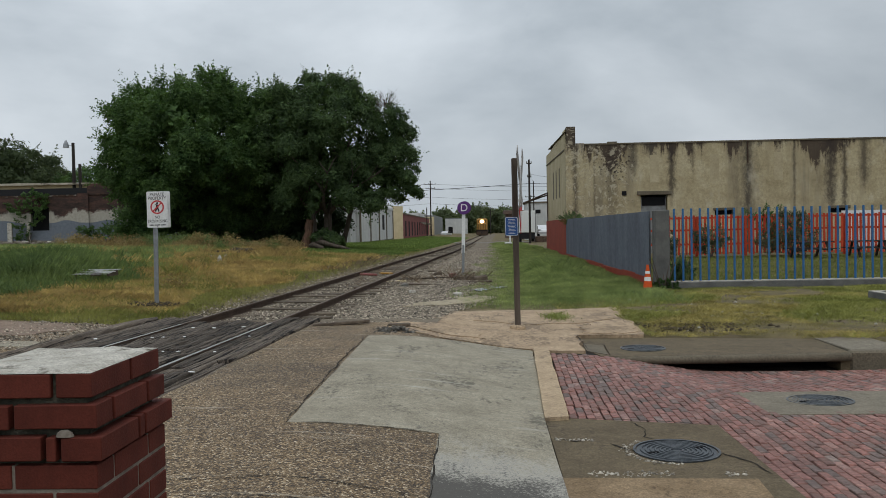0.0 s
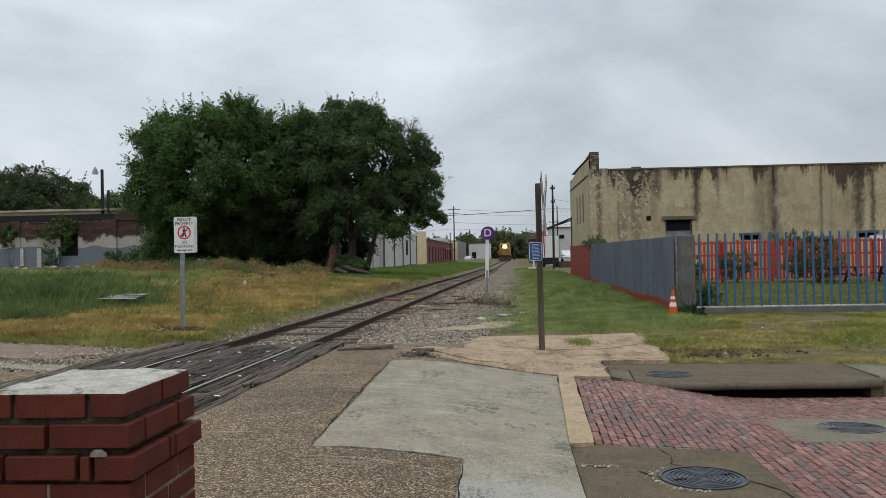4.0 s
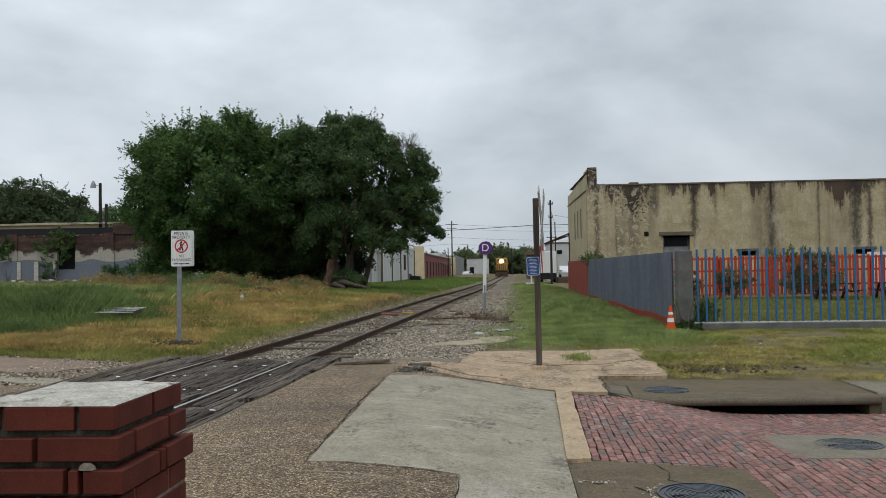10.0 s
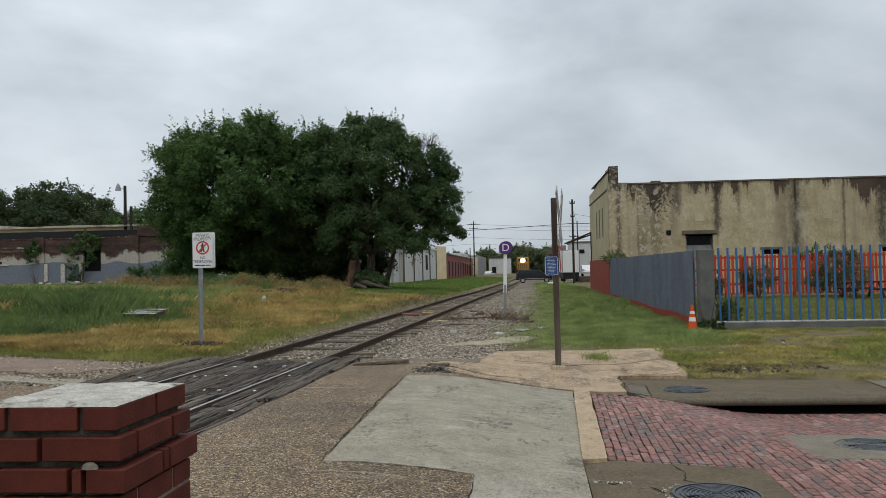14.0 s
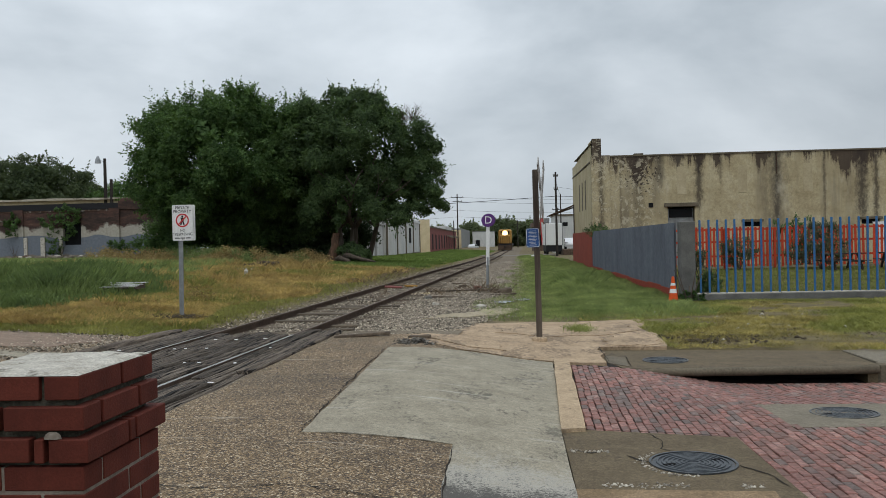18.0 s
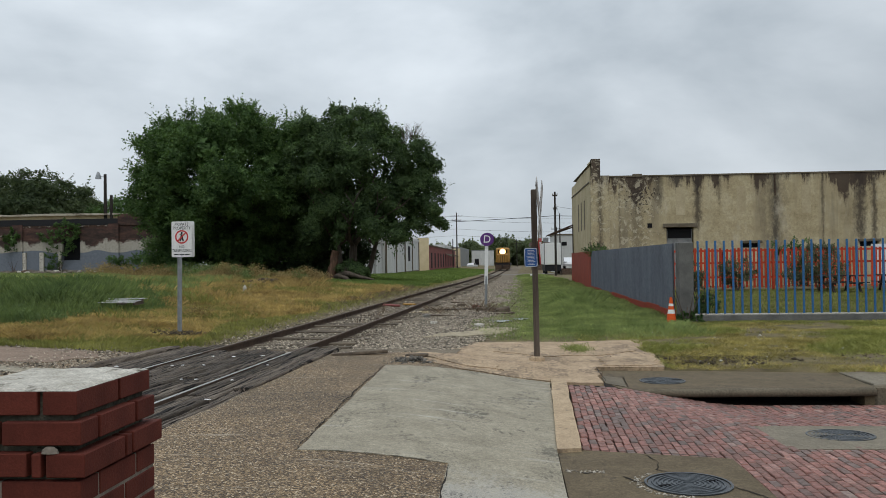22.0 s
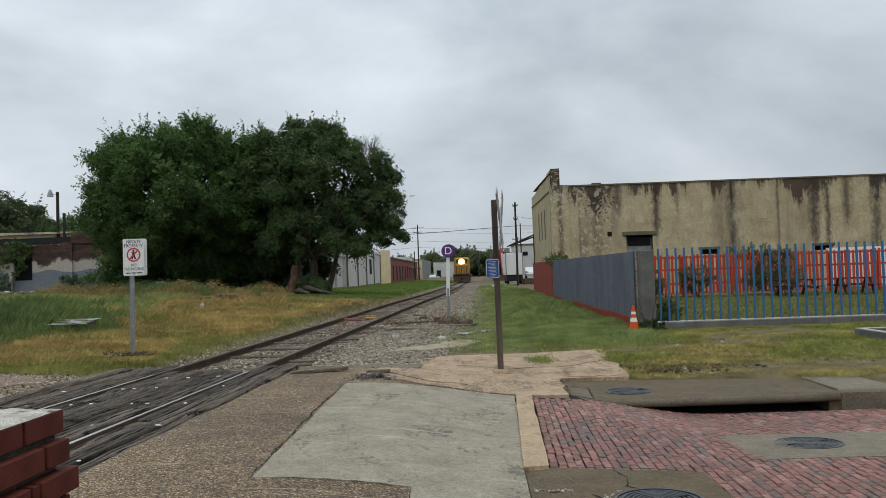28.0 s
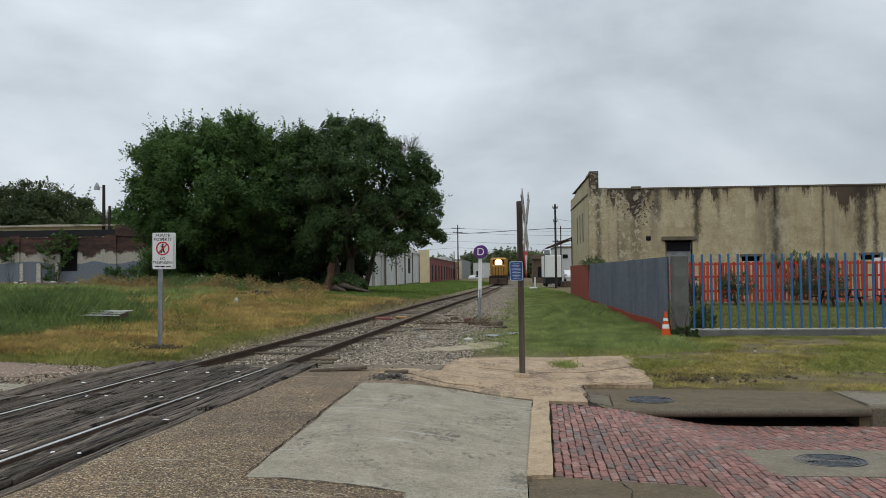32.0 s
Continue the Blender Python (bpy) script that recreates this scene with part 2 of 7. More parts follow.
def solo(name, geo, material, label, category, kind="", group="", smooth=False, m=None):
    return tagged(part(name, geo, material, smooth=smooth, m=m), label, category, group, kind)


def quads(name, pts, material):
    """A mesh of loose quads from an array of n x 4 x 3."""
    n = len(pts)
    me = bpy.data.meshes.new(name)
    me.vertices.add(4 * n)
    me.vertices.foreach_set("co", np.ascontiguousarray(pts, dtype=np.float32).ravel())
    me.loops.add(4 * n)
    me.loops.foreach_set("vertex_index", np.arange(4 * n, dtype=np.int32))
    me.polygons.add(n)
    me.polygons.foreach_set("loop_start", np.arange(0, 4 * n, 4, dtype=np.int32))
    me.materials.append(material)
    me.update(calc_edges=True)
    return me


rng = np.random.default_rng(7)

# ---- the lie of the land ----
RAIL_Z = 0.13


def track_x(y):
    """The middle of the track."""
    y = np.asarray(y, float)
    e = np.clip(y - 45, 0, 25)
    far = np.clip(y - 135, 0, 10)
    bend = 0.0423 * np.minimum(y, 45) + 0.0423 * e - 0.0238 * e * e / 50 + 0.0185 * np.maximum(y - 70, 0)
    return -4.837 + bend + 0.0095 * far * far / 20 + 0.0095 * np.maximum(y - 145, 0)


def rail_z(y):
    """The top of the rails."""
    y = np.asarray(y, float)
    return RAIL_Z - 0.58 * np.clip((y - 45) / 85, 0, 1)


def smooth01(a):
    a = np.clip(a, 0, 1)
    return a * a * (3 - 2 * a)


def land(x, y):
    """Height of the ground."""
    x, y = np.asarray(x, float), np.asarray(y, float)
    u, top = x - track_x(y), rail_z(y)
    bed = top - 0.15 * smooth01((y - 13.6) / 0.8) - 0.012
    left = top - 0.05 + 0.72 * np.tanh(np.maximum(-u - 1.6, 0) * 0.082)
    low = -0.17 + 0.15 * smooth01((y - 20) / 25) - 0.45 * smooth01((y - 60) / 70)
    edge = np.clip(-1.6 + (y - 13) * 0.06, -1.6, 0.6)
    right = bed + (low - bed) * smooth01((x - edge) / 2.8)
    z = np.where(u < 0, bed + (left - bed) * smooth01((-u - 1.25) / 0.7), right)
    return z

# ---- material set ----


def paver(joined):
    """Worn street brick: each brick takes its own tone between maroon, pink and grey."""
    m, nt, b = nodes_of("street brick in mass" if joined else "street brick")
    if joined:
        pick = nt.nodes.new("ShaderNodeNewGeometry").outputs["Random Per Island"]
    else:
        pick = nt.nodes.new("ShaderNodeObjectInfo").outputs["Random"]
    col = ramp(nt, pick, [(0.0, (0.135, 0.096, 0.082)), (0.1, (0.165, 0.118, 0.102)), (0.2, (0.17, 0.092, 0.073)), (0.4, (0.21, 0.107, 0.087)), (0.6, (0.24, 0.115, 0.092)), (0.85, (0.28, 0.132, 0.107)), (0.95, (0.31, 0.185, 0.153)), (1.0, (0.22, 0.175, 0.15))])
    wear = noise_node(nt, 24, 5, 0.65)
    col = mixc(nt, 0.9, col, ramp(nt, wear, [(0.3, (0.5, 0.5, 0.5)), (0.55, (1.05, 1.05, 1.05)), (0.72, (1.7, 1.62, 1.58))]), "MULTIPLY")
    patch = noise_node(nt, 0.8, 3, 0.5)
    col = mixc(nt, 0.7, col, ramp(nt, patch, [(0.35, (0.75, 0.76, 0.78)), (0.65, (1.2, 1.15, 1.12))]), "MULTIPLY")
    nt.links.new(col, b.inputs["Base Color"])
    b.inputs["Roughness"].default_value = 0.62
    b.inputs["Specular IOR Level"].default_value = 0.3
    bump(nt, b, wear, 0.5, 0.008)
    return m


def aggregate():
    """Exposed pebbles in a brown matrix."""
    m, nt, b = nodes_of("exposed aggregate paving")
    tc = nt.nodes.new("ShaderNodeTexCoord")
    vo = nt.nodes.new("ShaderNodeTexVoronoi")
    vo.inputs["Scale"].default_value = 74
    nt.links.new(tc.outputs["Object"], vo.inputs["Vector"])
    sep = nt.nodes.new("ShaderNodeSeparateColor")
    nt.links.new(vo.outputs["Color"], sep.inputs[0])
    pebble = ramp(nt, sep.outputs[0], [(0.0, (0.04, 0.025, 0.013)), (0.4, (0.19, 0.128, 0.062)), (0.75, (0.38, 0.272, 0.145)), (0.9, (0.55, 0.43, 0.27)), (1.0, (0.8, 0.7, 0.52))])
    gap = ramp(nt, vo.outputs["Distance"], [(0.25, (1, 1, 1)), (0.65, (0.42, 0.4, 0.37))])
    col = mixc(nt, 0.85, pebble, gap, "MULTIPLY")
    patch = ramp(nt, noise_node(nt, 0.5, 8, 0.72), [(0.36, (0.47, 0.44, 0.42)), (0.5, (0.82, 0.77, 0.74)), (0.67, (1.16, 1.09, 1.03))])
    col = mixc(nt, 0.9, col, patch, "MULTIPLY")
    smear = ramp(nt, noise_node(nt, 2.6, 4, 0.6, (0.2, 3.4, 1)), [(0.62, (0, 0, 0)), (0.7, (0.6, 0.6, 0.6))])
    col = mixc(nt, smear, col, (0.42, 0.36, 0.27))
    nt.links.new(col, b.inputs["Base Color"])
    b.inputs["Roughness"].default_value = 0.75
    bump(nt, b, math_node(nt, "SUBTRACT", 1.0, vo.outputs["Distance"]), 0.7, 0.012)
    return m


def worn_concrete(name, dark, light, stain, cut, residue=False):
    """Gritty concrete: broad stains, speckled dark wear in ragged flecks, fine sand grain."""
    m, nt, b = nodes_of(name)
    col = ramp(nt, noise_node(nt, 2.6, 8, 0.78), [(0.3, dark), (0.7, light)])
    sand = noise_node(nt, 75, 3, 0.7)
    col = mixc(nt, 0.9, col, ramp(nt, sand, [(0.3, (0.55, 0.55, 0.55)), (0.7, (1.45, 1.45, 1.45))]), "MULTIPLY")
    mid = noise_node(nt, 22, 5, 0.7)
    col = mixc(nt, 0.8, col, ramp(nt, mid, [(0.3, (0.72, 0.71, 0.69)), (0.7, (1.22, 1.22, 1.22))]), "MULTIPLY")
    flecks = math_node(nt, "ADD", math_node(nt, "MULTIPLY", noise_node(nt, 1.1, 4, 0.7, (1.3, 0.7, 1)), 0.5), math_node(nt, "MULTIPLY", noise_node(nt, 15, 6, 0.75, (1.3, 0.6, 1)), 0.5))
    col = mixc(nt, ramp(nt, flecks, [(cut - 0.01, (0, 0, 0)), (cut + 0.05, (0.75, 0.75, 0.75))]), col, stain)
    if residue:
        scrape = ramp(nt, noise_node(nt, 2.4, 5, 0.62, (0.22, 3.6, 1)), [(0.6, (0, 0, 0)), (0.72, (0.65, 0.65, 0.65))])
        col = mixc(nt, scrape, col, (0.48, 0.46, 0.41))
        damp = ramp(nt, noise_node(nt, 2.6, 8, 0.75, (0.4, 1.8, 1)), [(0.6, (0, 0, 0)), (0.72, (0.35, 0.35, 0.35))])
        col = mixc(nt, damp, col, (0.15, 0.145, 0.13))
        # cement residue and worn tar at the near end of the patch
        tc = nt.nodes.new("ShaderNodeTexCoord")
        sep = nt.nodes.new("ShaderNodeSeparateXYZ")
        nt.links.new(tc.outputs["Object"], sep.inputs[0])
        ragged = math_node(nt, "ADD", math_node(nt, "MULTIPLY", noise_node(nt, 2.2, 4, 0.6), 1.6), math_node(nt, "MULTIPLY", noise_node(nt, 45, 5, 0.75), 2.8))
        near = math_node(nt, "ADD", sep.outputs["Y"], ragged)
        col = mixc(nt, ramp(nt, math_node(nt, "MULTIPLY", near, 0.1), [(0.79, (0.9, 0.9, 0.9)), (0.86, (0, 0, 0))]), col, (0.4, 0.378, 0.33))
        col = mixc(nt, ramp(nt, math_node(nt, "MULTIPLY", near, 0.1), [(0.75, (0.9, 0.9, 0.9)), (0.8, (0, 0, 0))]), col, (0.055, 0.05, 0.044))
    nt.links.new(col, b.inputs["Base Color"])
    b.inputs["Roughness"].default_value = 0.8
    b.inputs["Specular IOR Level"].default_value = 0.25
    bump(nt, b, mid, 0.5, 0.008)
    return m


def plank_material():
    """Old creosoted timber: grey-brown, split along the grain, worn pale on its ridges."""
    m, nt, b = nodes_of("creosoted crossing plank")
    grain = noise_node(nt, 16, 6, 0.75, (2.6, 0.06, 1))
    col = ramp(nt, grain, [(0.3, (0.022, 0.017, 0.014)), (0.43, (0.08, 0.063, 0.05)), (0.57, (0.165, 0.134, 0.106)), (0.73, (0.3, 0.25, 0.2))])
    fine = noise_node(nt, 60, 4, 0.7, (1, 0.3, 1))
    col = mixc(nt, 0.9, col, ramp(nt, fine, [(0.3, (0.5, 0.5, 0.5)), (0.7, (1.4, 1.4, 1.4))]), "MULTIPLY")
    split = math_node(nt, "ABSOLUTE", math_node(nt, "SUBTRACT", noise_node(nt, 4, 4, 0.6, (2.2, 0.1, 1)), 0.5))
    col = mixc(nt, ramp(nt, split, [(0.012, (0.95, 0.95, 0.95)), (0.03, (0, 0, 0))]), col, (0.01, 0.009, 0.008))
    dust = ramp(nt, noise_node(nt, 1.4, 5, 0.65), [(0.5, (0, 0, 0)), (0.72, (0.45, 0.45, 0.45))])
    col = mixc(nt, dust, col, (0.16, 0.125, 0.085))
    oi = nt.nodes.new("ShaderNodeObjectInfo")
    col = mixc(nt, 1.0, col, math_node(nt, "MULTIPLY_ADD", oi.outputs["Random"], 0.7, 0.6), "MULTIPLY")
    nt.links.new(col, b.inputs["Base Color"])
    b.inputs["Roughness"].default_value = 0.85
    b.inputs["Specular IOR Level"].default_value = 0.2
    bump(nt, b, math_node(nt, "ADD", grain, math_node(nt, "MULTIPLY", split, 2.0)), 0.9, 0.02)
    return m


M_AGG = aggregate()
M_SLAB = worn_concrete("light concrete", (0.205, 0.181, 0.132), (0.365, 0.325, 0.245), (0.08, 0.071, 0.056), 0.55, True)
M_PAVE = worn_concrete("pavement concrete", (0.14, 0.12, 0.088), (0.24, 0.208, 0.155), (0.08, 0.068, 0.05), 0.57)
M_RUSTY = worn_concrete("rust-stained concrete", (0.15, 0.098, 0.05), (0.31, 0.22, 0.13), (0.08, 0.05, 0.028), 0.56)
M_CRUST = worn_concrete("layered tan concrete", (0.262, 0.184, 0.111), (0.52, 0.385, 0.255), (0.14, 0.1, 0.066), 0.51)
M_TAN = worn_concrete("tan concrete", (0.305, 0.222, 0.137), (0.495, 0.372, 0.244), (0.17, 0.125, 0.085), 0.54)
M_DCON = worn_concrete("dark weathered concrete", (0.085, 0.063, 0.036), (0.155, 0.118, 0.07), (0.045, 0.034, 0.023), 0.575)
M_KERB = mat("kerb concrete", (0.09, 0.075, 0.053), (0.17, 0.142, 0.1), 2.0, 0.75, 0, 0.3, 40, grit=0.45)
M_PAVER = paver(False)
M_PAVER_REST = paver(True)
M_JOINT = mat("dark joint dirt", (0.014, 0.012, 0.01), (0.04, 0.034, 0.027), 6, 0.9, 0, 0.4, 60)
M_IRON = mat("cast iron", (0.035, 0.04, 0.045), (0.1, 0.11, 0.12), 8, 0.4, 0.6, 0.4, 60)
M_GRASSG = mat("turf soil", (0.075, 0.062, 0.03), (0.2, 0.16, 0.08), 2.2, 0.95, 0, 0.9, 70, spots=((0.14, 0.108, 0.065), 0.9, 0.54), grit=0.65)
M_EARTH = mat("gravelly earth", (0.095, 0.075, 0.052), (0.21, 0.172, 0.125), 0.9, 0.95, 0, 0.8, 40, grit=0.5)
M_RUST = mat("rusty rail steel", (0.045, 0.03, 0.022), (0.1, 0.066, 0.047), 5, 0.85, 0.0, 0.4, 50)
M_SHINE = mat("worn rail head", (0.42, 0.4, 0.37), (0.65, 0.63, 0.6), 6, 0.32, 0.85, 0.1, 60, stretch=(1, 0.1, 1))
# Same rail head farther off, its dark grazing reflection put into the colour.
M_FARHEAD = mat("rail head browned for its dark reflection", (0.1, 0.075, 0.058), (0.2, 0.16, 0.13), 6, 0.65, 0.3, 0.1, 60, stretch=(1, 0.1, 1))
M_TIE = mat("weathered sleeper", (0.058, 0.045, 0.033), (0.17, 0.137, 0.1), 5, 0.9, 0, 0.6, 40, vary=0.25, stretch=(0.25, 2, 1))
M_PLANK = plank_material()
M_STONE = mat("ballast stone", (0.09, 0.085, 0.075), (0.25, 0.235, 0.21), 9, 0.9, 0, 0.3, 60)
M_PBRICK = mat("red pier brick", (0.074, 0.0165, 0.0105), (0.112, 0.0255, 0.016), 9, 0.8, 0, 0.2, 160, vary=0.1, grit=0.22)
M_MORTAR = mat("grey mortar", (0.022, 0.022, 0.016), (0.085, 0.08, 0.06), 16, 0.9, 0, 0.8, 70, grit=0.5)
M_CAP = mat("whitish cement cap", (0.36, 0.33, 0.275), (0.62, 0.585, 0.515), 11, 0.9, 0, 0.9, 130, spots=((0.13, 0.115, 0.085), 8, 0.56), grit=0.4)
M_GREYFENCE = mat("grey painted corrugated steel", (0.105, 0.115, 0.135), (0.15, 0.165, 0.19), 1.2, 0.6, 0, 0.1, 30, stretch=(1, 1, 0.3))
M_REDFENCE = mat("rust red painted panel", (0.22, 0.036, 0.02), (0.29, 0.05, 0.028), 1.2, 0.7, 0, 0.1, 30)
M_POSTC = mat("grey concrete post", (0.085, 0.085, 0.08), (0.165, 0.16, 0.15), 2.2, 0.9, 0, 0.4, 40)
M_BLUE = mat("blue painted steel", (0.016, 0.095, 0.23), (0.026, 0.135, 0.31), 5, 0.45, 0, 0.05, 40)
M_PICKET = mat("red painted picket", (0.36, 0.043, 0.018), (0.52, 0.07, 0.028), 4, 0.7, 0, 0.2, 40, vary=0.2)
M_WHITE = plain("white paint", (0.72, 0.72, 0.7), 0.6)
M_BLACK = plain("black", (0.02, 0.02, 0.022), 0.6)
M_DARK = plain("dark opening", (0.012, 0.012, 0.013), 0.9)
M_WOOD = mat("weathered brown post", (0.05, 0.038, 0.03), (0.125, 0.1, 0.08), 3, 0.9, 0, 0.6, 40, stretch=(3, 3, 0.2))
M_GALV = mat("galvanised steel", (0.2, 0.21, 0.22), (0.32, 0.335, 0.345), 6, 0.5, 0.5, 0.1, 60)
M_LEAF = leafy("green leaves", (0.03, 0.066, 0.022), (0.12, 0.2, 0.072), 0.8, island=0.35)
# Distance haze is mixed into this leaf colour for the far trees.
M_LEAF3 = leafy("grey-green leaves paled for haze", (0.085, 0.115, 0.06), (0.16, 0.19, 0.105), 0.1, fine=1.0)
M_LEAF2 = leafy("dark green leaves", (0.03, 0.055, 0.024), (0.105, 0.165, 0.07), 0.8, island=0.35)
# Leaf colour carries the deep shade under the large crowns.
M_LEAF5 = leafy("green leaves darkened for under-crown shade", (0.022, 0.04, 0.022), (0.06, 0.088, 0.045), 0.5, through_=0.3)
M_LEAF4 = leafy("dull olive leaves", (0.05, 0.074, 0.038), (0.1, 0.13, 0.065), 0.12, fine=1.5)
M_BARK = mat("grey-brown bark", (0.05, 0.04, 0.03), (0.13, 0.105, 0.085), 4, 0.95, 0, 0.8, 30, stretch=(2, 2, 0.3))
M_SHED = mat("off-white sheet metal", (0.43, 0.435, 0.42), (0.56, 0.56, 0.54), 1.0, 0.6, 0, 0.1, 30, stretch=(1, 1, 0.4))
M_CREAM = mat("cream painted wall", (0.5, 0.41, 0.25), (0.62, 0.52, 0.34), 0.8, 0.85, 0, 0.2, 20)
M_OXBLOOD = mat("dull red painted brick", (0.17, 0.06, 0.055), (0.25, 0.085, 0.078), 1.2, 0.85, 0, 0.3, 14)
M_YELLOW = mat("locomotive orange yellow", (0.26, 0.13, 0.018), (0.38, 0.2, 0.03), 1.5, 0.5, 0, 0.05, 30)
M_STUCCO = mat("plain cream stucco", (0.4, 0.335, 0.2), (0.52, 0.45, 0.3), 0.7, 0.9, 0, 0.3, 14)
M_PATCH = mat("paler patched stucco", (0.36, 0.3, 0.185), (0.49, 0.42, 0.28), 0.9, 0.9, 0, 0.3, 9, grit=0.15)
M_POLE = mat("dark creosoted pole", (0.018, 0.015, 0.013), (0.05, 0.042, 0.036), 3, 0.9, 0, 0.3, 30, stretch=(3, 3, 0.2))
M_TRIM = mat("grey steel trim", (0.16, 0.165, 0.165), (0.28, 0.285, 0.28), 4, 0.6, 0.2, 0.1, 40)


def facade_material():
    """Cream stucco with black streaks that run down from the parapet."""
    m, nt, b = nodes_of("stained cream stucco")
    tc = nt.nodes.new("ShaderNodeTexCoord")
    sep = nt.nodes.new("ShaderNodeSeparateXYZ")
    nt.links.new(tc.outputs["Object"], sep.inputs[0])
    X, Z = sep.outputs["X"], sep.outputs["Z"]
    add = lambda a, c: math_node(nt, "ADD", a, c)
    mul = lambda a, c: math_node(nt, "MULTIPLY", a, c)
    mask = lambda v, lo, hi, top=1.0: ramp(nt, v, [(lo, (0, 0, 0)), (hi, (top, top, top))])
    blotch = noise_node(nt, 0.55, 8, 0.72)
    col = ramp(nt, blotch, [(0.3, (0.285, 0.23, 0.135)), (0.5, (0.42, 0.352, 0.22)), (0.7, (0.53, 0.465, 0.32))])
    fine = noise_node(nt, 7, 6, 0.72)
    col = mixc(nt, 0.85, col, ramp(nt, fine, [(0.3, (0.68, 0.68, 0.67)), (0.7, (1.24, 1.24, 1.22))]), "MULTIPLY")
    speck = noise_node(nt, 4.5, 6, 0.75, (1, 1, 0.6))
    thin = noise_node(nt, 3.4, 7, 0.78, (1.0, 1.0, 0.09))
    wide = noise_node(nt, 0.62, 3, 0.6, (1.0, 1.0, 0.03))
    # grey weathering in soft upright bands
    band = add(mul(noise_node(nt, 0.9, 4, 0.65, (1, 1, 0.12)), 0.75), mul(fine, 0.3))
    col = mixc(nt, mask(band, 0.54, 0.68, 0.6), col, (0.15, 0.13, 0.1))
    # drips under the parapet, of uneven length
    s = add(add(mul(wide, 2.2), mul(thin, 1.15)), add(mul(speck, 0.5), math_node(nt, "MULTIPLY_ADD", Z, 0.3, -2.74)))
    col = mixc(nt, ramp(nt, s, [(0.84, (0, 0, 0)), (0.98, (0.5, 0.5, 0.5)), (1.14, (0.9, 0.9, 0.9))]), col, (0.052, 0.036, 0.03))
    # streaks at gutters, pipes and cracks: where, how wide, how low, how dark
    wob = math_node(nt, "MULTIPLY_ADD", thin, 0.9, -0.45)
    for x0, w, low, dark in ((0.45, 0.22, -1.0, 0.95), (1.55, 0.1, 0.4, 0.6), (2.5, 0.5, 0.8, 0.5), (3.75, 0.35, 4.4, 0.8), (4.7, 0.7, 5.5, 0.8), (5.9, 0.36, 3.0, 1.0), (7.1, 0.18, 4.6, 0.7), (10.15, 0.24, -1.0, 1.0), (10.15, 0.85, -1.0, 0.65), (12.75, 0.12, 0.8, 0.8), (14.75, 0.5, 2.4, 1.0), (15.5, 0.26, -1.0, 1.0), (16.6, 0.45, 3.6, 0.9), (18.2, 0.5, 2.0, 0.9), (22.5, 0.4, 1.5, 0.9), (27, 0.6, 2.5, 0.9)):
        d = math_node(nt, "ABSOLUTE", math_node(nt, "SUBTRACT", add(X, mul(wob, 0.25)), x0))
        f = math_node(nt, "SUBTRACT", 1.0, mul(d, 0.6 / w))
        f = add(f, add(mul(math_node(nt, "MINIMUM", math_node(nt, "SUBTRACT", Z, low), 0.6), 0.5), math_node(nt, "MULTIPLY_ADD", speck, 1.6, -1.05)))
        col = mixc(nt, mask(f, 0.5, 1.0, 0.8 * dark), col, (0.05, 0.04, 0.034) if w < 0.6 else (0.09, 0.08, 0.065))
    # plaster fallen off near the corner
    near_x = mul(math_node(nt, "ABSOLUTE", math_node(nt, "SUBTRACT", X, 2.7)), 0.1)
    near_z = mul(math_node(nt, "ABSOLUTE", math_node(nt, "SUBTRACT", Z, 5.1)), 0.1)
    peel = math_node(nt, "SUBTRACT", math_node(nt, "SUBTRACT", noise_node(nt, 7.0, 3, 0.55), near_x), near_z)
    col = mixc(nt, mask(peel, 0.47, 0.5, 0.9), col, (0.045, 0.034, 0.028))
    crust = math_node(nt, "SUBTRACT", noise_node(nt, 3.2, 6, 0.7, distort=0.8), mul(math_node(nt, "MAXIMUM", math_node(nt, "SUBTRACT", X, 3.2), 0.0), 0.12))
    col = mixc(nt, mask(crust, 0.53, 0.57, 0.55), col, (0.56, 0.5, 0.37))
    edge = math_node(nt, "ABSOLUTE", math_node(nt, "SUBTRACT", crust, 0.53))
    col = mixc(nt, ramp(nt, edge, [(0.0, (0.6, 0.6, 0.6)), (0.018, (0, 0, 0))]), col, (0.12, 0.1, 0.075))
    pale = noise_node(nt, 0.8, 5, 0.65, (1, 1, 0.5))
    col = mixc(nt, mask(pale, 0.58, 0.68, 0.45), col, (0.54, 0.49, 0.38))
    nt.links.new(col, b.inputs["Base Color"])
    b.inputs["Roughness"].default_value = 0.95
    b.inputs["Specular IOR Level"].default_value = 0.15
    bump(nt, b, add(fine, crust), 0.35, 0.03)
    return m


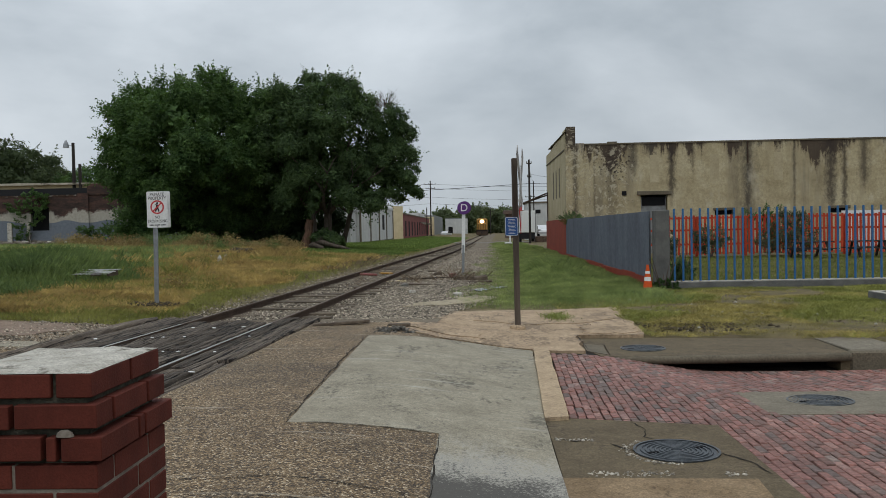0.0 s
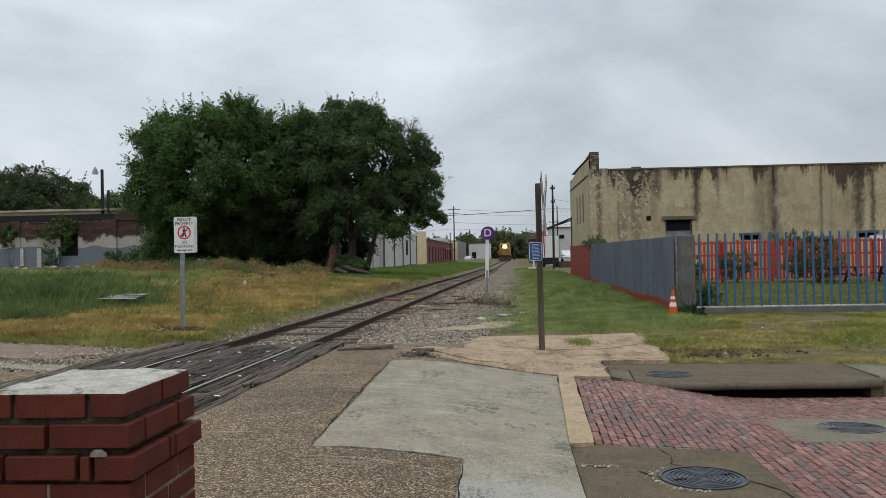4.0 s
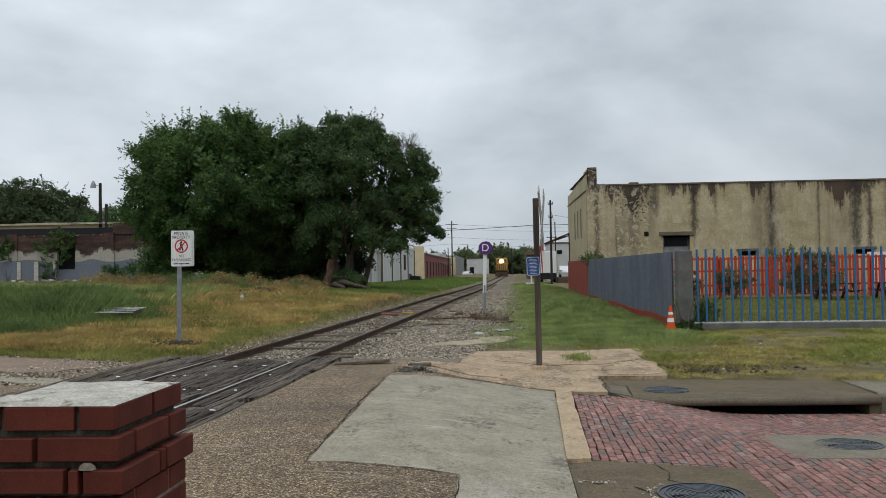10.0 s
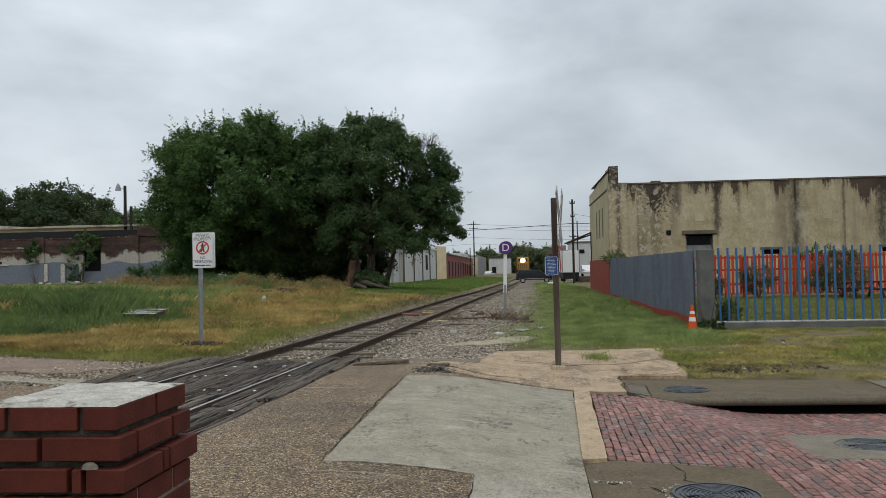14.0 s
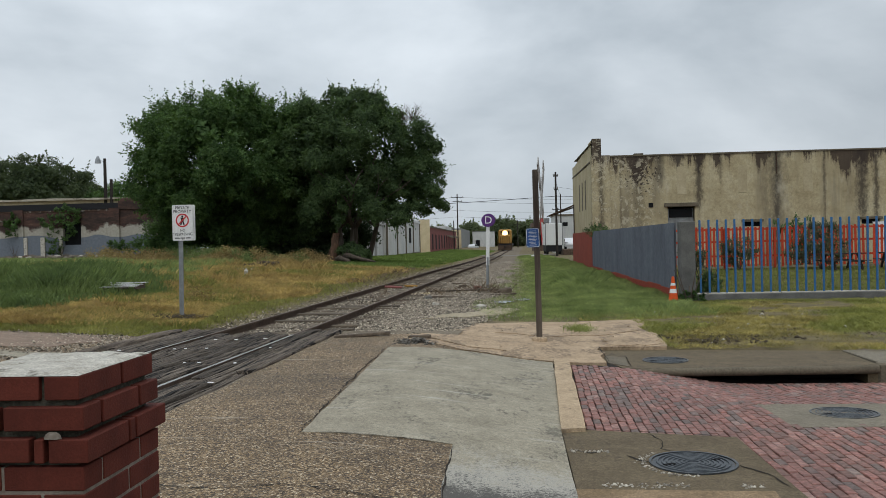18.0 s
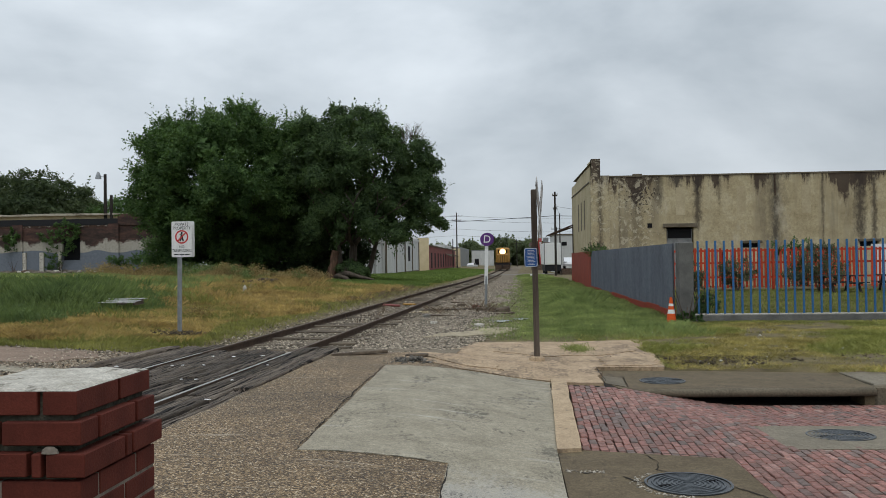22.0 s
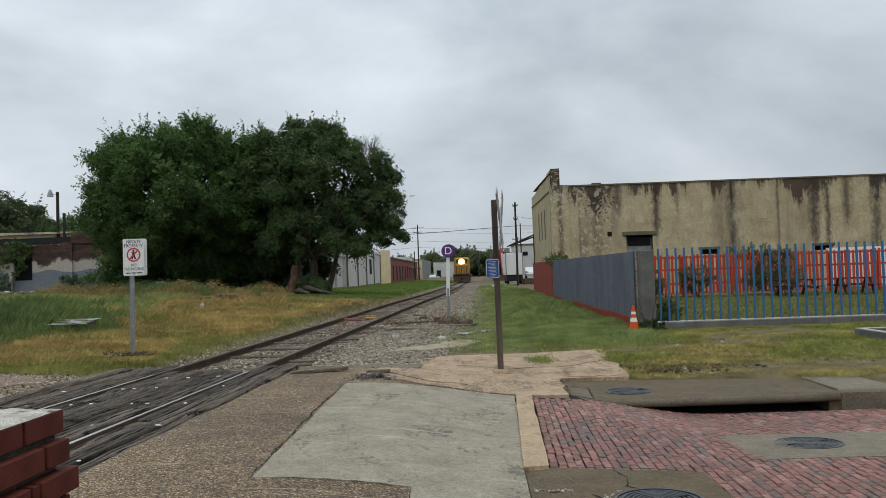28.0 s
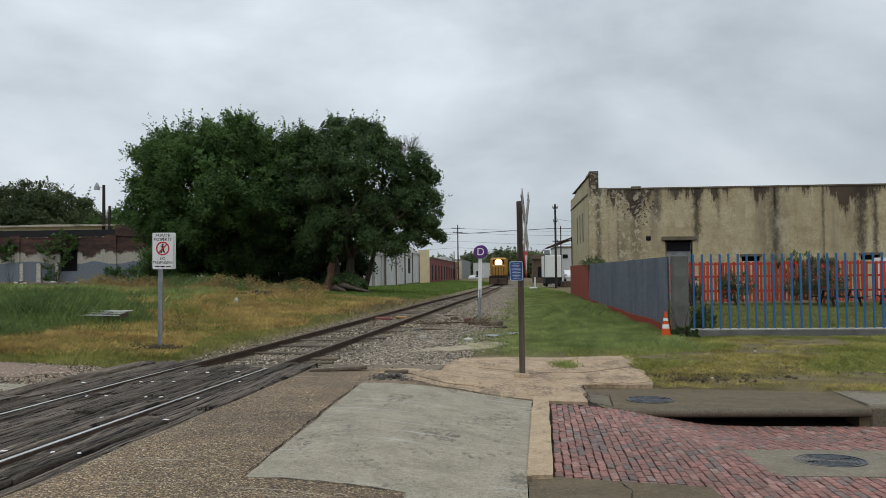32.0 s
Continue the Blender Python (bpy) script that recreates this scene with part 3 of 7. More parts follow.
def ruin_material():
    """Old brick wall: bare brick above, flaking white, then a grey painted band."""
    m, nt, b = nodes_of("old brick with flaking paint")
    tc = nt.nodes.new("ShaderNodeTexCoord")
    sep = nt.nodes.new("ShaderNodeSeparateXYZ")
    nt.links.new(tc.outputs["Object"], sep.inputs[0])
    z = math_node(nt, "ADD", sep.outputs["Z"], math_node(nt, "MULTIPLY_ADD", noise_node(nt, 0.7, 4, 0.6, (1, 1, 0.3)), 2.6, -1.3))
    z = math_node(nt, "ADD", z, math_node(nt, "MULTIPLY_ADD", noise_node(nt, 2.2, 5, 0.7, (1, 1, 1.6)), 0.9, -0.45))
    brick = ramp(nt, noise_node(nt, 0.8, 7, 0.75, (0.5, 1, 1.6)), [(0.32, (0.014, 0.011, 0.01)), (0.46, (0.045, 0.026, 0.02)), (0.6, (0.1, 0.048, 0.036)), (0.74, (0.17, 0.12, 0.09))])
    col = mixc(nt, ramp(nt, math_node(nt, "MULTIPLY", z, 0.2), [(0.55, (0, 0, 0)), (0.6, (1, 1, 1))]), (0.4, 0.37, 0.31), brick)
    flat = math_node(nt, "ADD", sep.outputs["Z"], math_node(nt, "MULTIPLY_ADD", noise_node(nt, 0.35, 1, 0.4), 0.9, -0.45))
    col = mixc(nt, ramp(nt, math_node(nt, "MULTIPLY", flat, 0.2), [(0.415, (0, 0, 0)), (0.425, (1, 1, 1))]), (0.155, 0.175, 0.205), col)
    low = math_node(nt, "ADD", sep.outputs["Z"], math_node(nt, "MULTIPLY_ADD", noise_node(nt, 1.3, 5, 0.7), 0.8, -0.4))
    col = mixc(nt, ramp(nt, low, [(0.5, (0, 0, 0)), (0.6, (1, 1, 1))]), (0.2, 0.17, 0.135), col)
    dirt = ramp(nt, noise_node(nt, 5, 5, 0.7), [(0.3, (0.7, 0.7, 0.7)), (0.7, (1.15, 1.15, 1.15))])
    nt.links.new(mixc(nt, 0.8, col, dirt, "MULTIPLY"), b.inputs["Base Color"])
    b.inputs["Roughness"].default_value = 0.92
    bump(nt, b, noise_node(nt, 12, 4), 0.5, 0.03)
    return m


M_FACADE = facade_material()
M_RUIN = ruin_material()

# ---- ground ----


def sheet(name, xs, ys, height, material, label, category, kind="structure", skip=None):
    """A grid that follows a height, given as a function of x and y."""
    gx, gy = np.meshgrid(xs, ys)
    gz = height(gx, gy)
    v = np.stack([gx, gy, gz], -1).reshape(-1, 3)
    w = len(xs)
    f = [(j * w + i, j * w + i + 1, (j + 1) * w + i + 1, (j + 1) * w + i) for j in range(len(ys) - 1) for i in range(w - 1)
         if skip is None or not skip(0.5 * (xs[i] + xs[i + 1]), 0.5 * (ys[j] + ys[j + 1]))]
    me = bpy.data.meshes.new(name)
    me.from_pydata([tuple(p) for p in v.tolist()], [], f)
    me.materials.append(material)
    shade(me, True)
    ob = new(name, me)
    return tagged(ob, label, category, kind=kind)


def ground_height(x, y):
    z = land(x, y)
    paved = smooth01((x + 13) / 1.0) * smooth01((6.0 - x) / 0.3) * smooth01((14.1 - y) / 0.6)
    street = smooth01((x - 0.3) / 0.4) * smooth01((12.6 - y) / 0.6)
    return z - 0.25 * paved - 0.5 * street


xs = np.unique(np.concatenate([np.linspace(-900, -60, 15), np.linspace(-60, -14, 40), np.linspace(-14, 8, 90), np.linspace(8, 60, 40), np.linspace(60, 900, 15)]))
ys = np.unique(np.concatenate([np.linspace(-200, -6, 8), np.linspace(-6, 30, 110), np.linspace(30, 110, 80), np.linspace(110, 320, 50), np.linspace(320, 2500, 14)]))
ground = sheet("ground", xs, ys, ground_height, M_GRASSG, "earth and short turf on level ground", "ground")


def strip(name, y0, y1, u0, u1, dz, material, label, category, n=60, kind="structure"):
    """A ribbon along the track between two offsets from its middle."""
    ys_ = np.linspace(y0, y1, n)
    pts, faces = [], []
    for k, y in enumerate(ys_):
        for j, u in enumerate(np.linspace(u0, u1, 7)):
            x = float(track_x(y)) + u
            pts.append((x, float(y), float(land(x, y)) + dz))
    for k in range(n - 1):
        for j in range(6):
            faces.append((7 * k + j, 7 * k + j + 1, 7 * k + 8 + j, 7 * k + 7 + j))
    return solo(name, Geo().add(pts, faces), material, label, category, kind, smooth=True)


strip("track_bed", 14.0, 260, -1.3, 3.4, 0.012, M_EARTH, "gravelly brown track bed with thin ballast", "track bed", 160)

# aggregate apron of the crossing
apron = sheet("road", np.linspace(-30, 0.42, 340), np.linspace(-6, 13.9, 80), lambda x, y: land(x, y) - 0.1 * smooth01((1.44 - np.abs(x - track_x(y))) / 0.12), M_AGG, "brown exposed-aggregate road at the crossing", "road")


def street_z(x, y):
    """The brick street, which dips to the gutter."""
    x, y = np.asarray(x, float), np.asarray(y, float)
    return -0.15 - 0.07 * smooth01((x - 0.7) / 2.3) - 0.218 * smooth01((y - 8.5) / 3.2) * smooth01((x - 1.2) / 2.2)


def poly_slab(name, outline, step, lift, material, label, category, height=land, jag=0.0, thick=0.12, kind="structure"):
    """A slab over an outline, with a top that follows the height: its outline cut into short steps."""
    pts = []
    n = len(outline)
    for i in range(n):
        a, b = Vector(outline[i]), Vector(outline[(i + 1) % n])
        k = max(1, int((b - a).length / step))
        side = Vector((b - a).yx).normalized()
        for j in range(k):
            p = a + (b - a) * j / k
            if j and jag:
                p = p + Vector((side.x, -side.y)) * jag * (noise.noise((p.x * 2.1, p.y * 2.1, 3.0)) + 0.5 * noise.noise((p.x * 7, p.y * 7, 9.0)))
            pts.append((p.x, p.y))
    bm = bmesh.new()
    top = [bm.verts.new((x, y, 0.0)) for x, y in pts]
    low = [bm.verts.new((x, y, -thick)) for x, y in pts]
    bm.faces.new(top)
    for i in range(len(pts)):
        j = (i + 1) % len(pts)
        bm.faces.new((low[i], low[j], top[j], top[i]))
    for axis in (0, 1):
        lo, hi = min(p[axis] for p in pts), max(p[axis] for p in pts)
        cut = lo + 0.33
        while cut < hi:
            co, no = [0, 0, 0], [0, 0, 0]
            co[axis], no[axis] = cut, 1
            bmesh.ops.bisect_plane(bm, geom=bm.verts[:] + bm.edges[:] + bm.faces[:], plane_co=co, plane_no=no)
            cut += 0.33
    for v in bm.verts:
        v.co.z += float(height(v.co.x, v.co.y)) + lift
    bmesh.ops.triangulate(bm, faces=[f for f in bm.faces if len(f.verts) > 4])
    me = bpy.data.meshes.new(name)
    bm.to_mesh(me)
    bm.free()
    me.materials.append(material)
    return tagged(new(name, me), label, category, kind=kind)


poly_slab("concrete_slab", [(-1.64, 6.54), (-0.44, 6.56), (-0.42, -2.5), (0.36, -2.5), (0.47, 7.5), (0.66, 11.93), (-0.6, 11.98), (-1.68, 11.87)], 0.35, 0.006, M_SLAB,
          "pale grey poured concrete patch in the crossing", "concrete slab", jag=0.02)
poly_slab("kerb_strip", [(0.47, 7.55), (0.69, 7.6), (0.88, 12.05), (0.66, 12.0)], 0.5, 0.035, M_TAN, "tan concrete edging strip beside the brick street", "kerb", height=lambda x, y: -0.13 + 0 * x, jag=0.02)
poly_slab("concrete_pad", [(-1.6, 12.95), (-0.6, 12.05), (0.66, 12.02), (1.41, 12.0), (1.5, 13.75), (2.57, 13.7), (2.85, 17.1), (2.86, 18.4), (0.49, 17.7), (-0.62, 16.8)], 0.3, 0.014, M_CRUST,
          "tan cracked concrete pad round the crossing post", "concrete pad", jag=0.12)
for ring in ([(-0.2, 15.4), (0.8, 15.1), (1.9, 15.5), (2.5, 16.1), (2.3, 17.2), (1.2, 16.9), (0.1, 16.2)], [(1.62, 13.95), (2.4, 13.9), (2.62, 14.9), (1.9, 15.2), (1.7, 14.6)], [(-1.2, 13.0), (-0.5, 12.4), (0.0, 12.5), (-0.1, 13.2), (-0.7, 14.0)]):
    poly_slab("concrete_crust", ring, 0.12, 0.026, M_CRUST, "flaking tan crust left on the worn concrete pad", "concrete crust", jag=0.2, thick=0.02)
poly_slab("manhole_pad", [(0.365, -2.5), (1.95, -2.5), (1.95, 7.35), (0.48, 7.72)], 0.4, 0.01, M_DCON, "dark weathered concrete pad round a manhole", "concrete pad", height=lambda x, y: -0.14 + 0 * x)
poly_slab("manhole_pad", [(2.68, 8.12), (4.5, 8.1), (4.5, 9.38), (2.72, 9.42)], 0.4, 0.004, M_PAVE, "grey concrete square round a manhole in the street", "concrete pad", height=lambda x, y: -0.22 - 0.03 * (y - 8.1) + 0 * x)
bed = sheet("street_bed", np.linspace(0.5, 16, 60), np.linspace(-6, 12.4, 70), lambda x, y: street_z(x, y) - 0.035, M_JOINT, "dark dirt between the street bricks", "street bed")

M_PINK = worn_concrete("pinkish bare dirt", (0.15, 0.105, 0.075), (0.28, 0.2, 0.146), (0.1, 0.075, 0.055), 0.6)
poly_slab("dirt_patch", [(-15, 11.75), (-8.6, 12.0), (-6.9, 12.25), (-6.5, 13.2), (-7.2, 13.75), (-9.5, 13.45), (-15, 13.3)], 0.25, 0.012, M_PINK, "smooth pinkish bare dirt beside the road", "bare earth", jag=0.2, thick=0.05)
poly_slab("concrete_edge", [(-12, 10.9), (-6.4, 11.25), (-5.85, 11.5), (-6.5, 11.75), (-12, 11.4)], 0.3, 0.012, M_SLAB, "pale broken concrete edging at the crossing", "concrete slab", jag=0.12, thick=0.05)

M_SAND = worn_concrete("pale packed sand", (0.27, 0.22, 0.14), (0.42, 0.36, 0.25), (0.14, 0.115, 0.08), 0.54)
poly_slab("sand_streak", [(-1.75, 17.7), (-0.9, 17.9), (0.1, 19.3), (0.35, 20.6), (-0.2, 20.7), (-0.8, 19.2)], 0.2, 0.03, M_SAND, "pale streak of packed sand in the ballast", "bare earth", jag=0.2, thick=0.06)

# ---- track ----
track = thing("railway_track", "rusty railway track on weathered sleepers", "railway track", kind="structure")
RAIL_PROFILE = [(-0.035, 0.0), (0.035, 0.0), (0.035, -0.035), (0.01, -0.05), (0.01, -0.13), (0.07, -0.15), (0.07, -0.16), (-0.07, -0.16), (-0.07, -0.15), (-0.01, -0.13), (-0.01, -0.05), (-0.035, -0.035)]


def rail(side):
    ys_ = np.concatenate([np.linspace(-12, 60, 30), np.linspace(64, 260, 50)])
    n = len(RAIL_PROFILE)
    pts = [(float(track_x(y)) + side * 0.7525 + a, float(y), float(rail_z(y)) + b) for y in ys_ for a, b in RAIL_PROFILE]
    g = Geo().add(pts, [(k * n + i, k * n + (i + 1) % n, (k + 1) * n + (i + 1) % n, (k + 1) * n + i)[::-1] for k in range(len(ys_) - 1) for i in range(n)])
    ob = part("rail", g, M_RUST, track, "rusty steel rail")
    # Past the crossing the head takes a browner colour that imitates darker reflections.
    for y0, y1, w, m_ in ((-12, 13.6, 0.024, M_SHINE), (13.6, 110, 0.02, M_FARHEAD)):
        yh = np.linspace(y0, y1, 40)
        head = Geo().add([(float(track_x(y)) + side * 0.7525 + a, float(y), float(rail_z(y)) + 0.003) for y in yh for a in (-w, w)],
                         [(2 * k, 2 * k + 1, 2 * k + 3, 2 * k + 2) for k in range(39)])
        part("running_surface", head, m_, ob, "worn top of the rail")


rail(-1), rail(1)
tie_mesh = Geo().bevel_box(-1.28, 1.28, -0.11, 0.11, -0.17, 0.0, 0.012).mesh("sleeper")
tie_mesh.materials.append(M_TIE)
random.seed(3)
y = 14.6
while y < 110:
    part("sleeper", tie_mesh, M_TIE, track, m=pose(float(track_x(y)) + random.uniform(-0.06, 0.06), y, float(rail_z(y)) - 0.125 + random.uniform(-0.015, 0.02), random.uniform(-1, 1), random.uniform(-1, 1), -2.4 + random.uniform(-2.5, 2.5)))
    y += 0.53 + random.uniform(-0.04, 0.06)

# timber crossing
crossing = thing("timber_crossing", "dark creosoted timber planks laid between and beside the rails", "level crossing", kind="structure")
random.seed(5)
for u0, u1, ya, yb in ((-1.5, -0.8, -3, 14.5), (-0.66, 0.66, -3, 14.3), (0.8, 1.46, -3, 14.2)):
    n = round((u1 - u0) / 0.22)
    for i in range(n):
        a, b = u0 + (u1 - u0) * i / n, u0 + (u1 - u0) * (i + 1) / n
        ends = [ya] + [e + random.uniform(-0.9, 0.9) for e in (1.5, 5.8, 9.9)] + [yb + random.uniform(-0.7, 0.3)]
        for k in range(4):
            y0, y1 = ends[k] + 0.012, ends[k + 1] - 0.012
            c = 0.5 * (y0 + y1)
            g = Geo()
            steps = 13
            pts = []
            c1, c2 = a + (b - a) * random.uniform(0.25, 0.42), a + (b - a) * random.uniform(0.58, 0.78)
            section = ((a + 0.01, -0.12), (b - 0.01, -0.12), (b - 0.01, -0.016), (b - 0.019, 0.0), (c2 + 0.013, 0.002), (c2, -0.04), (c2 - 0.013, 0.0), (c1 + 0.012, 0.002), (c1, -0.035), (c1 - 0.012, 0.0), (a + 0.019, 0.0), (a + 0.01, -0.016))
            m2 = len(section)
            for st in range(steps + 1):
                yy = (y1 - y0) * (st / steps - 0.5)
                sway = random.uniform(-0.006, 0.006)
                worn = random.uniform(-0.012, 0.005)
                for w, hgt in section:
                    j = worn + random.uniform(-0.006, 0.004)
                    pts.append((w + sway + random.uniform(-0.004, 0.004), yy, hgt + (j if hgt > -0.1 else 0)))
            faces = [(m2 * st + i2, m2 * st + (i2 + 1) % m2, m2 * st + m2 + (i2 + 1) % m2, m2 * st + m2 + i2)[::-1] for st in range(steps) for i2 in range(m2)]
            faces += [tuple(range(m2)), tuple(range(m2 * steps + m2 - 1, m2 * steps - 1, -1))]
            g.add(pts, faces)
            part("plank", g, M_PLANK, crossing, m=pose(float(track_x(c)), c, RAIL_Z + 0.006 + random.uniform(-0.016, 0.012), random.uniform(-0.2, 0.2), random.uniform(-1.5, 1.5), -2.42))

random.seed(8)
n = 15
pts = [(-1.6 + 0.004 * math.sin(2.3 * i), 7.6 + 7.05 * i / n, 0.02 + 0.004 * math.sin(1.7 * i)) for i in range(n + 1)]
part("edge_timber", Geo().tube([(float(track_x(b)) + a, b, RAIL_Z - 0.03 + c) for a, b, c in pts], [0.07] + [0.078 + random.uniform(-0.006, 0.005) for i in range(n - 2)] + [0.066, 0.03], 9), M_PLANK, crossing, "rounded worn timber along the edge of the crossing", smooth=True)
washer = Geo().tube([(0, 0, 0), (0, 0, 0.005), (0, 0, 0.009)], [0.034, 0.034, 0.022], 8).mesh("spike_head")
washer.materials.append(M_WHITE)
random.seed(6)
for y in (3.0, 5.2, 7.2, 8.9, 10.4, 11.8, 13.0):
    for u in (-1.3, -1.02, -0.5, -0.28, 0.02, 0.3, 0.52, 0.98, 1.25):
        if random.random() < 0.6:
            yy = y + random.uniform(-0.12, 0.12)
            part("spike_head", washer, M_WHITE, crossing, "pale worn spike head", m=pose(float(track_x(yy)) + u + random.uniform(-0.04, 0.04), yy, RAIL_Z + 0.008, random.uniform(-6, 6), random.uniform(-6, 6), 0) @ Matrix.Diagonal((random.uniform(0.5, 1.1), random.uniform(0.5, 1.0), 1, 1)))

# ---- pier in the foreground ----
pier = thing("brick_pier", "red brick pier with corbelled courses and a whitish cement cap", "brick pier", -1.28, 2.29, 0)
M_PALE_MORTAR = mat("pale thin mortar", (0.12, 0.1, 0.08), (0.26, 0.225, 0.185), 12, 0.9, 0, 0.5, 60)
BR_H = 0.06
BRICKS = {}


def lay(x0, x1, y0, y1, z):
    """One brick over a rectangle of the plan; equal bricks share a mesh."""
    key = (round(x1 - x0, 3), round(y1 - y0, 3))
    if key not in BRICKS:
        w, d = key[0] / 2, key[1] / 2
        me = Geo().bevel_box(-w, w, -d, d, 0, BR_H, 0.0022).mesh("brick")
        me.materials.append(M_PBRICK)
        BRICKS[key] = me
    part("brick", BRICKS[key], M_PBRICK, pier, m=pose((x0 + x1) / 2, (y0 + y1) / 2, z + random.uniform(-0.001, 0.001), random.uniform(-0.25, 0.25), random.uniform(-0.25, 0.25), random.uniform(-0.3, 0.3)))


def lay_course(z, grow, back, front_cuts, side_cuts, joint):
    """A ring of bricks: the front is cut at front_cuts, the flanks at side_cuts; the first side cut bounds the corner brick."""
    hx, yf, yb = 0.19 + grow, -0.23 - 0.6 * grow, 0.218 + back
    j = joint / 2
    xs_ = [-hx] + front_cuts + [hx]
    ys_ = [yf] + side_cuts + [yb]
    last = len(xs_) - 2
    for i in range(last + 1):
        x0, x1 = xs_[i] + (j if i else 0), xs_[i + 1] - (j if i < last else 0)
        deep = ys_[1] - j if i in (0, last) else yf + 0.09
        lay(x0, x1, yf, deep, z)
        if i not in (0, last):
            lay(x0, x1, yb - 0.09, yb, z)
    for k in range(1, len(ys_) - 1):
        y0, y1 = ys_[k] + j, ys_[k + 1] - (j if k < len(ys_) - 2 else 0)
        lay(-hx, -hx + 0.09, y0, y1, z)
        lay(hx - 0.09, hx, y0, y1, z)


random.seed(12)
HEADER, STRETCHER = ([-0.106, 0.092], [0.016]), ([-0.012], [-0.138, 0.09])
lay_course(1.22, 0.0, 0.0, *HEADER, 0.014)
lay_course(1.1425, 0.016, 0.0, *STRETCHER, 0.014)
lay_course(1.064, 0.03, 0.02, [-0.125, 0.072, 0.11], [-0.008, 0.034], 0.013)
z, k = 0.9905, 0
while z > -0.1:
    lay_course(z, 0.014, 0.0, *((STRETCHER, HEADER)[k % 2]), 0.009)
    z, k = z - 0.0695, k + 1
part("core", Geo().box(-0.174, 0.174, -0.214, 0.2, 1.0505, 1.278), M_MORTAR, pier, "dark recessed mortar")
part("lower_core", Geo().box(-0.201, 0.201, -0.2345, 0.2145, -0.1, 1.05), M_PALE_MORTAR, pier, "thin pale mortar of the lower courses")
nx, ny = 16, 18
pts = []
for j in range(ny):
    for i in range(nx):
        x, y = -0.189 + 0.378 * i / (nx - 1), -0.229 + 0.446 * j / (ny - 1)
        rim = min(i, j, nx - 1 - i, ny - 1 - j)
        lump = 0.006 * noise.noise((x * 14, y * 14, 2.0)) + 0.004 * noise.noise((x * 40, y * 40, 5.0))
        pts.append((x, y, 1.281 + (0.007 + lump if rim else 0.0)))
part("cap", Geo().add(pts, [(j * nx + i, j * nx + i + 1, (j + 1) * nx + i + 1, (j + 1) * nx + i) for j in range(ny - 1) for i in range(nx - 1)]), M_CAP, pier, "rough whitish cement cap", smooth=True)
pts = [(0.125 + 0.024 * math.cos(a) * q, -0.24 + 0.012 * math.sin(a) * q, 1.124 + 0.017 * h) for q, h in ((1.0, 0.0), (0.85, 0.6), (0.4, 1.0)) for a in np.linspace(0, 2 * math.pi, 9)[:-1]]
part("mortar_lump", Geo().add(pts, [(8 * r_ + i, 8 * r_ + (i + 1) % 8, 8 * r_ + 8 + (i + 1) % 8, 8 * r_ + 8 + i) for r_ in range(2) for i in range(8)] + [tuple(range(16, 24))]), M_PALE_MORTAR, pier, "pale lump of spilt mortar", smooth=True)

# ---- warehouse on the right ----


def wall_sections(x0, x1, z0, z1, y0, y1, holes):
    """Pieces of a wall along x, round rectangular openings (xa, xb, za, zb) that do not overlap."""
    out, x = [], x0
    for xa, xb, za, zb in sorted(holes):
        out.append(Geo().box(x, xa, y0, y1, z0, z1))
        if za > z0:
            out.append(Geo().box(xa, xb, y0, y1, z0, za))
        if zb < z1:
            out.append(Geo().box(xa, xb, y0, y1, zb, z1))
        x = xb
    out.append(Geo().box(x, x1, y0, y1, z0, z1))
    return out


wh = thing("warehouse", "old stained cream stucco warehouse with a flat roof", "warehouse", 5.08, 48, 0)
g = Geo()
for g in wall_sections(0.95, 45, -0.6, 6.2, 0, 0.35, [(4.15, 5.65, -0.5, 3.3), (8.3, 9.3, 1.2, 2.35), (14.7, 15.7, 1.2, 2.35)]):
    part("wall_section", g, M_FACADE, wh, "cream stucco wall with black streaks")
g = Geo()
steps = [(0.0, 7.2), (2.2, 7.2), (2.2, 6.95), (6.5, 6.95), (11, 6.75), (13.5, 6.75), (13.5, -0.6), (0.0, -0.6)]
pts = [(x, yy, zz) for x in (0.0, 0.45) for yy, zz in steps]
n = len(steps)
g.add(pts, [tuple(range(n)), tuple(range(2 * n - 1, n - 1, -1))] + [((i + 1) % n, i, n + i, n + (i + 1) % n) for i in range(n)])
part("front_wall", g, M_STUCCO, wh, "stuccoed front wall with stepped parapet")
g = Geo().box(-0.06, 0.98, -0.1, 0.5, -0.6, 6.3).box(0.0, 0.5, -0.1, 0.4, 6.3, 7.25)
part("corner_pilaster", g, M_FACADE, wh, "dark stained corner pilaster")
part("coping", Geo().box(0.95, 45, -0.05, 0.4, 6.2, 6.28), M_KERB, wh, "dark coping")
part("coping", Geo().box(-0.08, 0.5, 0, 11, 6.98, 7.02).box(-0.05, 0.05, 0, 13.4, 6.0, 6.07), M_KERB, wh)
part("back_wall", Geo().box(0.45, 45, 13.2, 13.5, -0.6, 6.0), M_FACADE, wh)
part("end_wall", Geo().box(44.6, 45, 0.4, 13.2, -0.6, 6.0), M_FACADE, wh)
part("roof", Geo().box(0.45, 45, 0.3, 13.3, 5.7, 5.85), M_KERB, wh)
for x in (2.6, 22.0):
    part("scupper", Geo().box(x - 0.25, x + 0.25, -0.04, 0.38, 6.28, 6.36), M_KERB, wh)
door = part("loading_door", Geo().box(4.2, 5.6, 0.2, 0.26, -0.5, 3.2), M_TRIM, wh, "dark steel door with a transom")
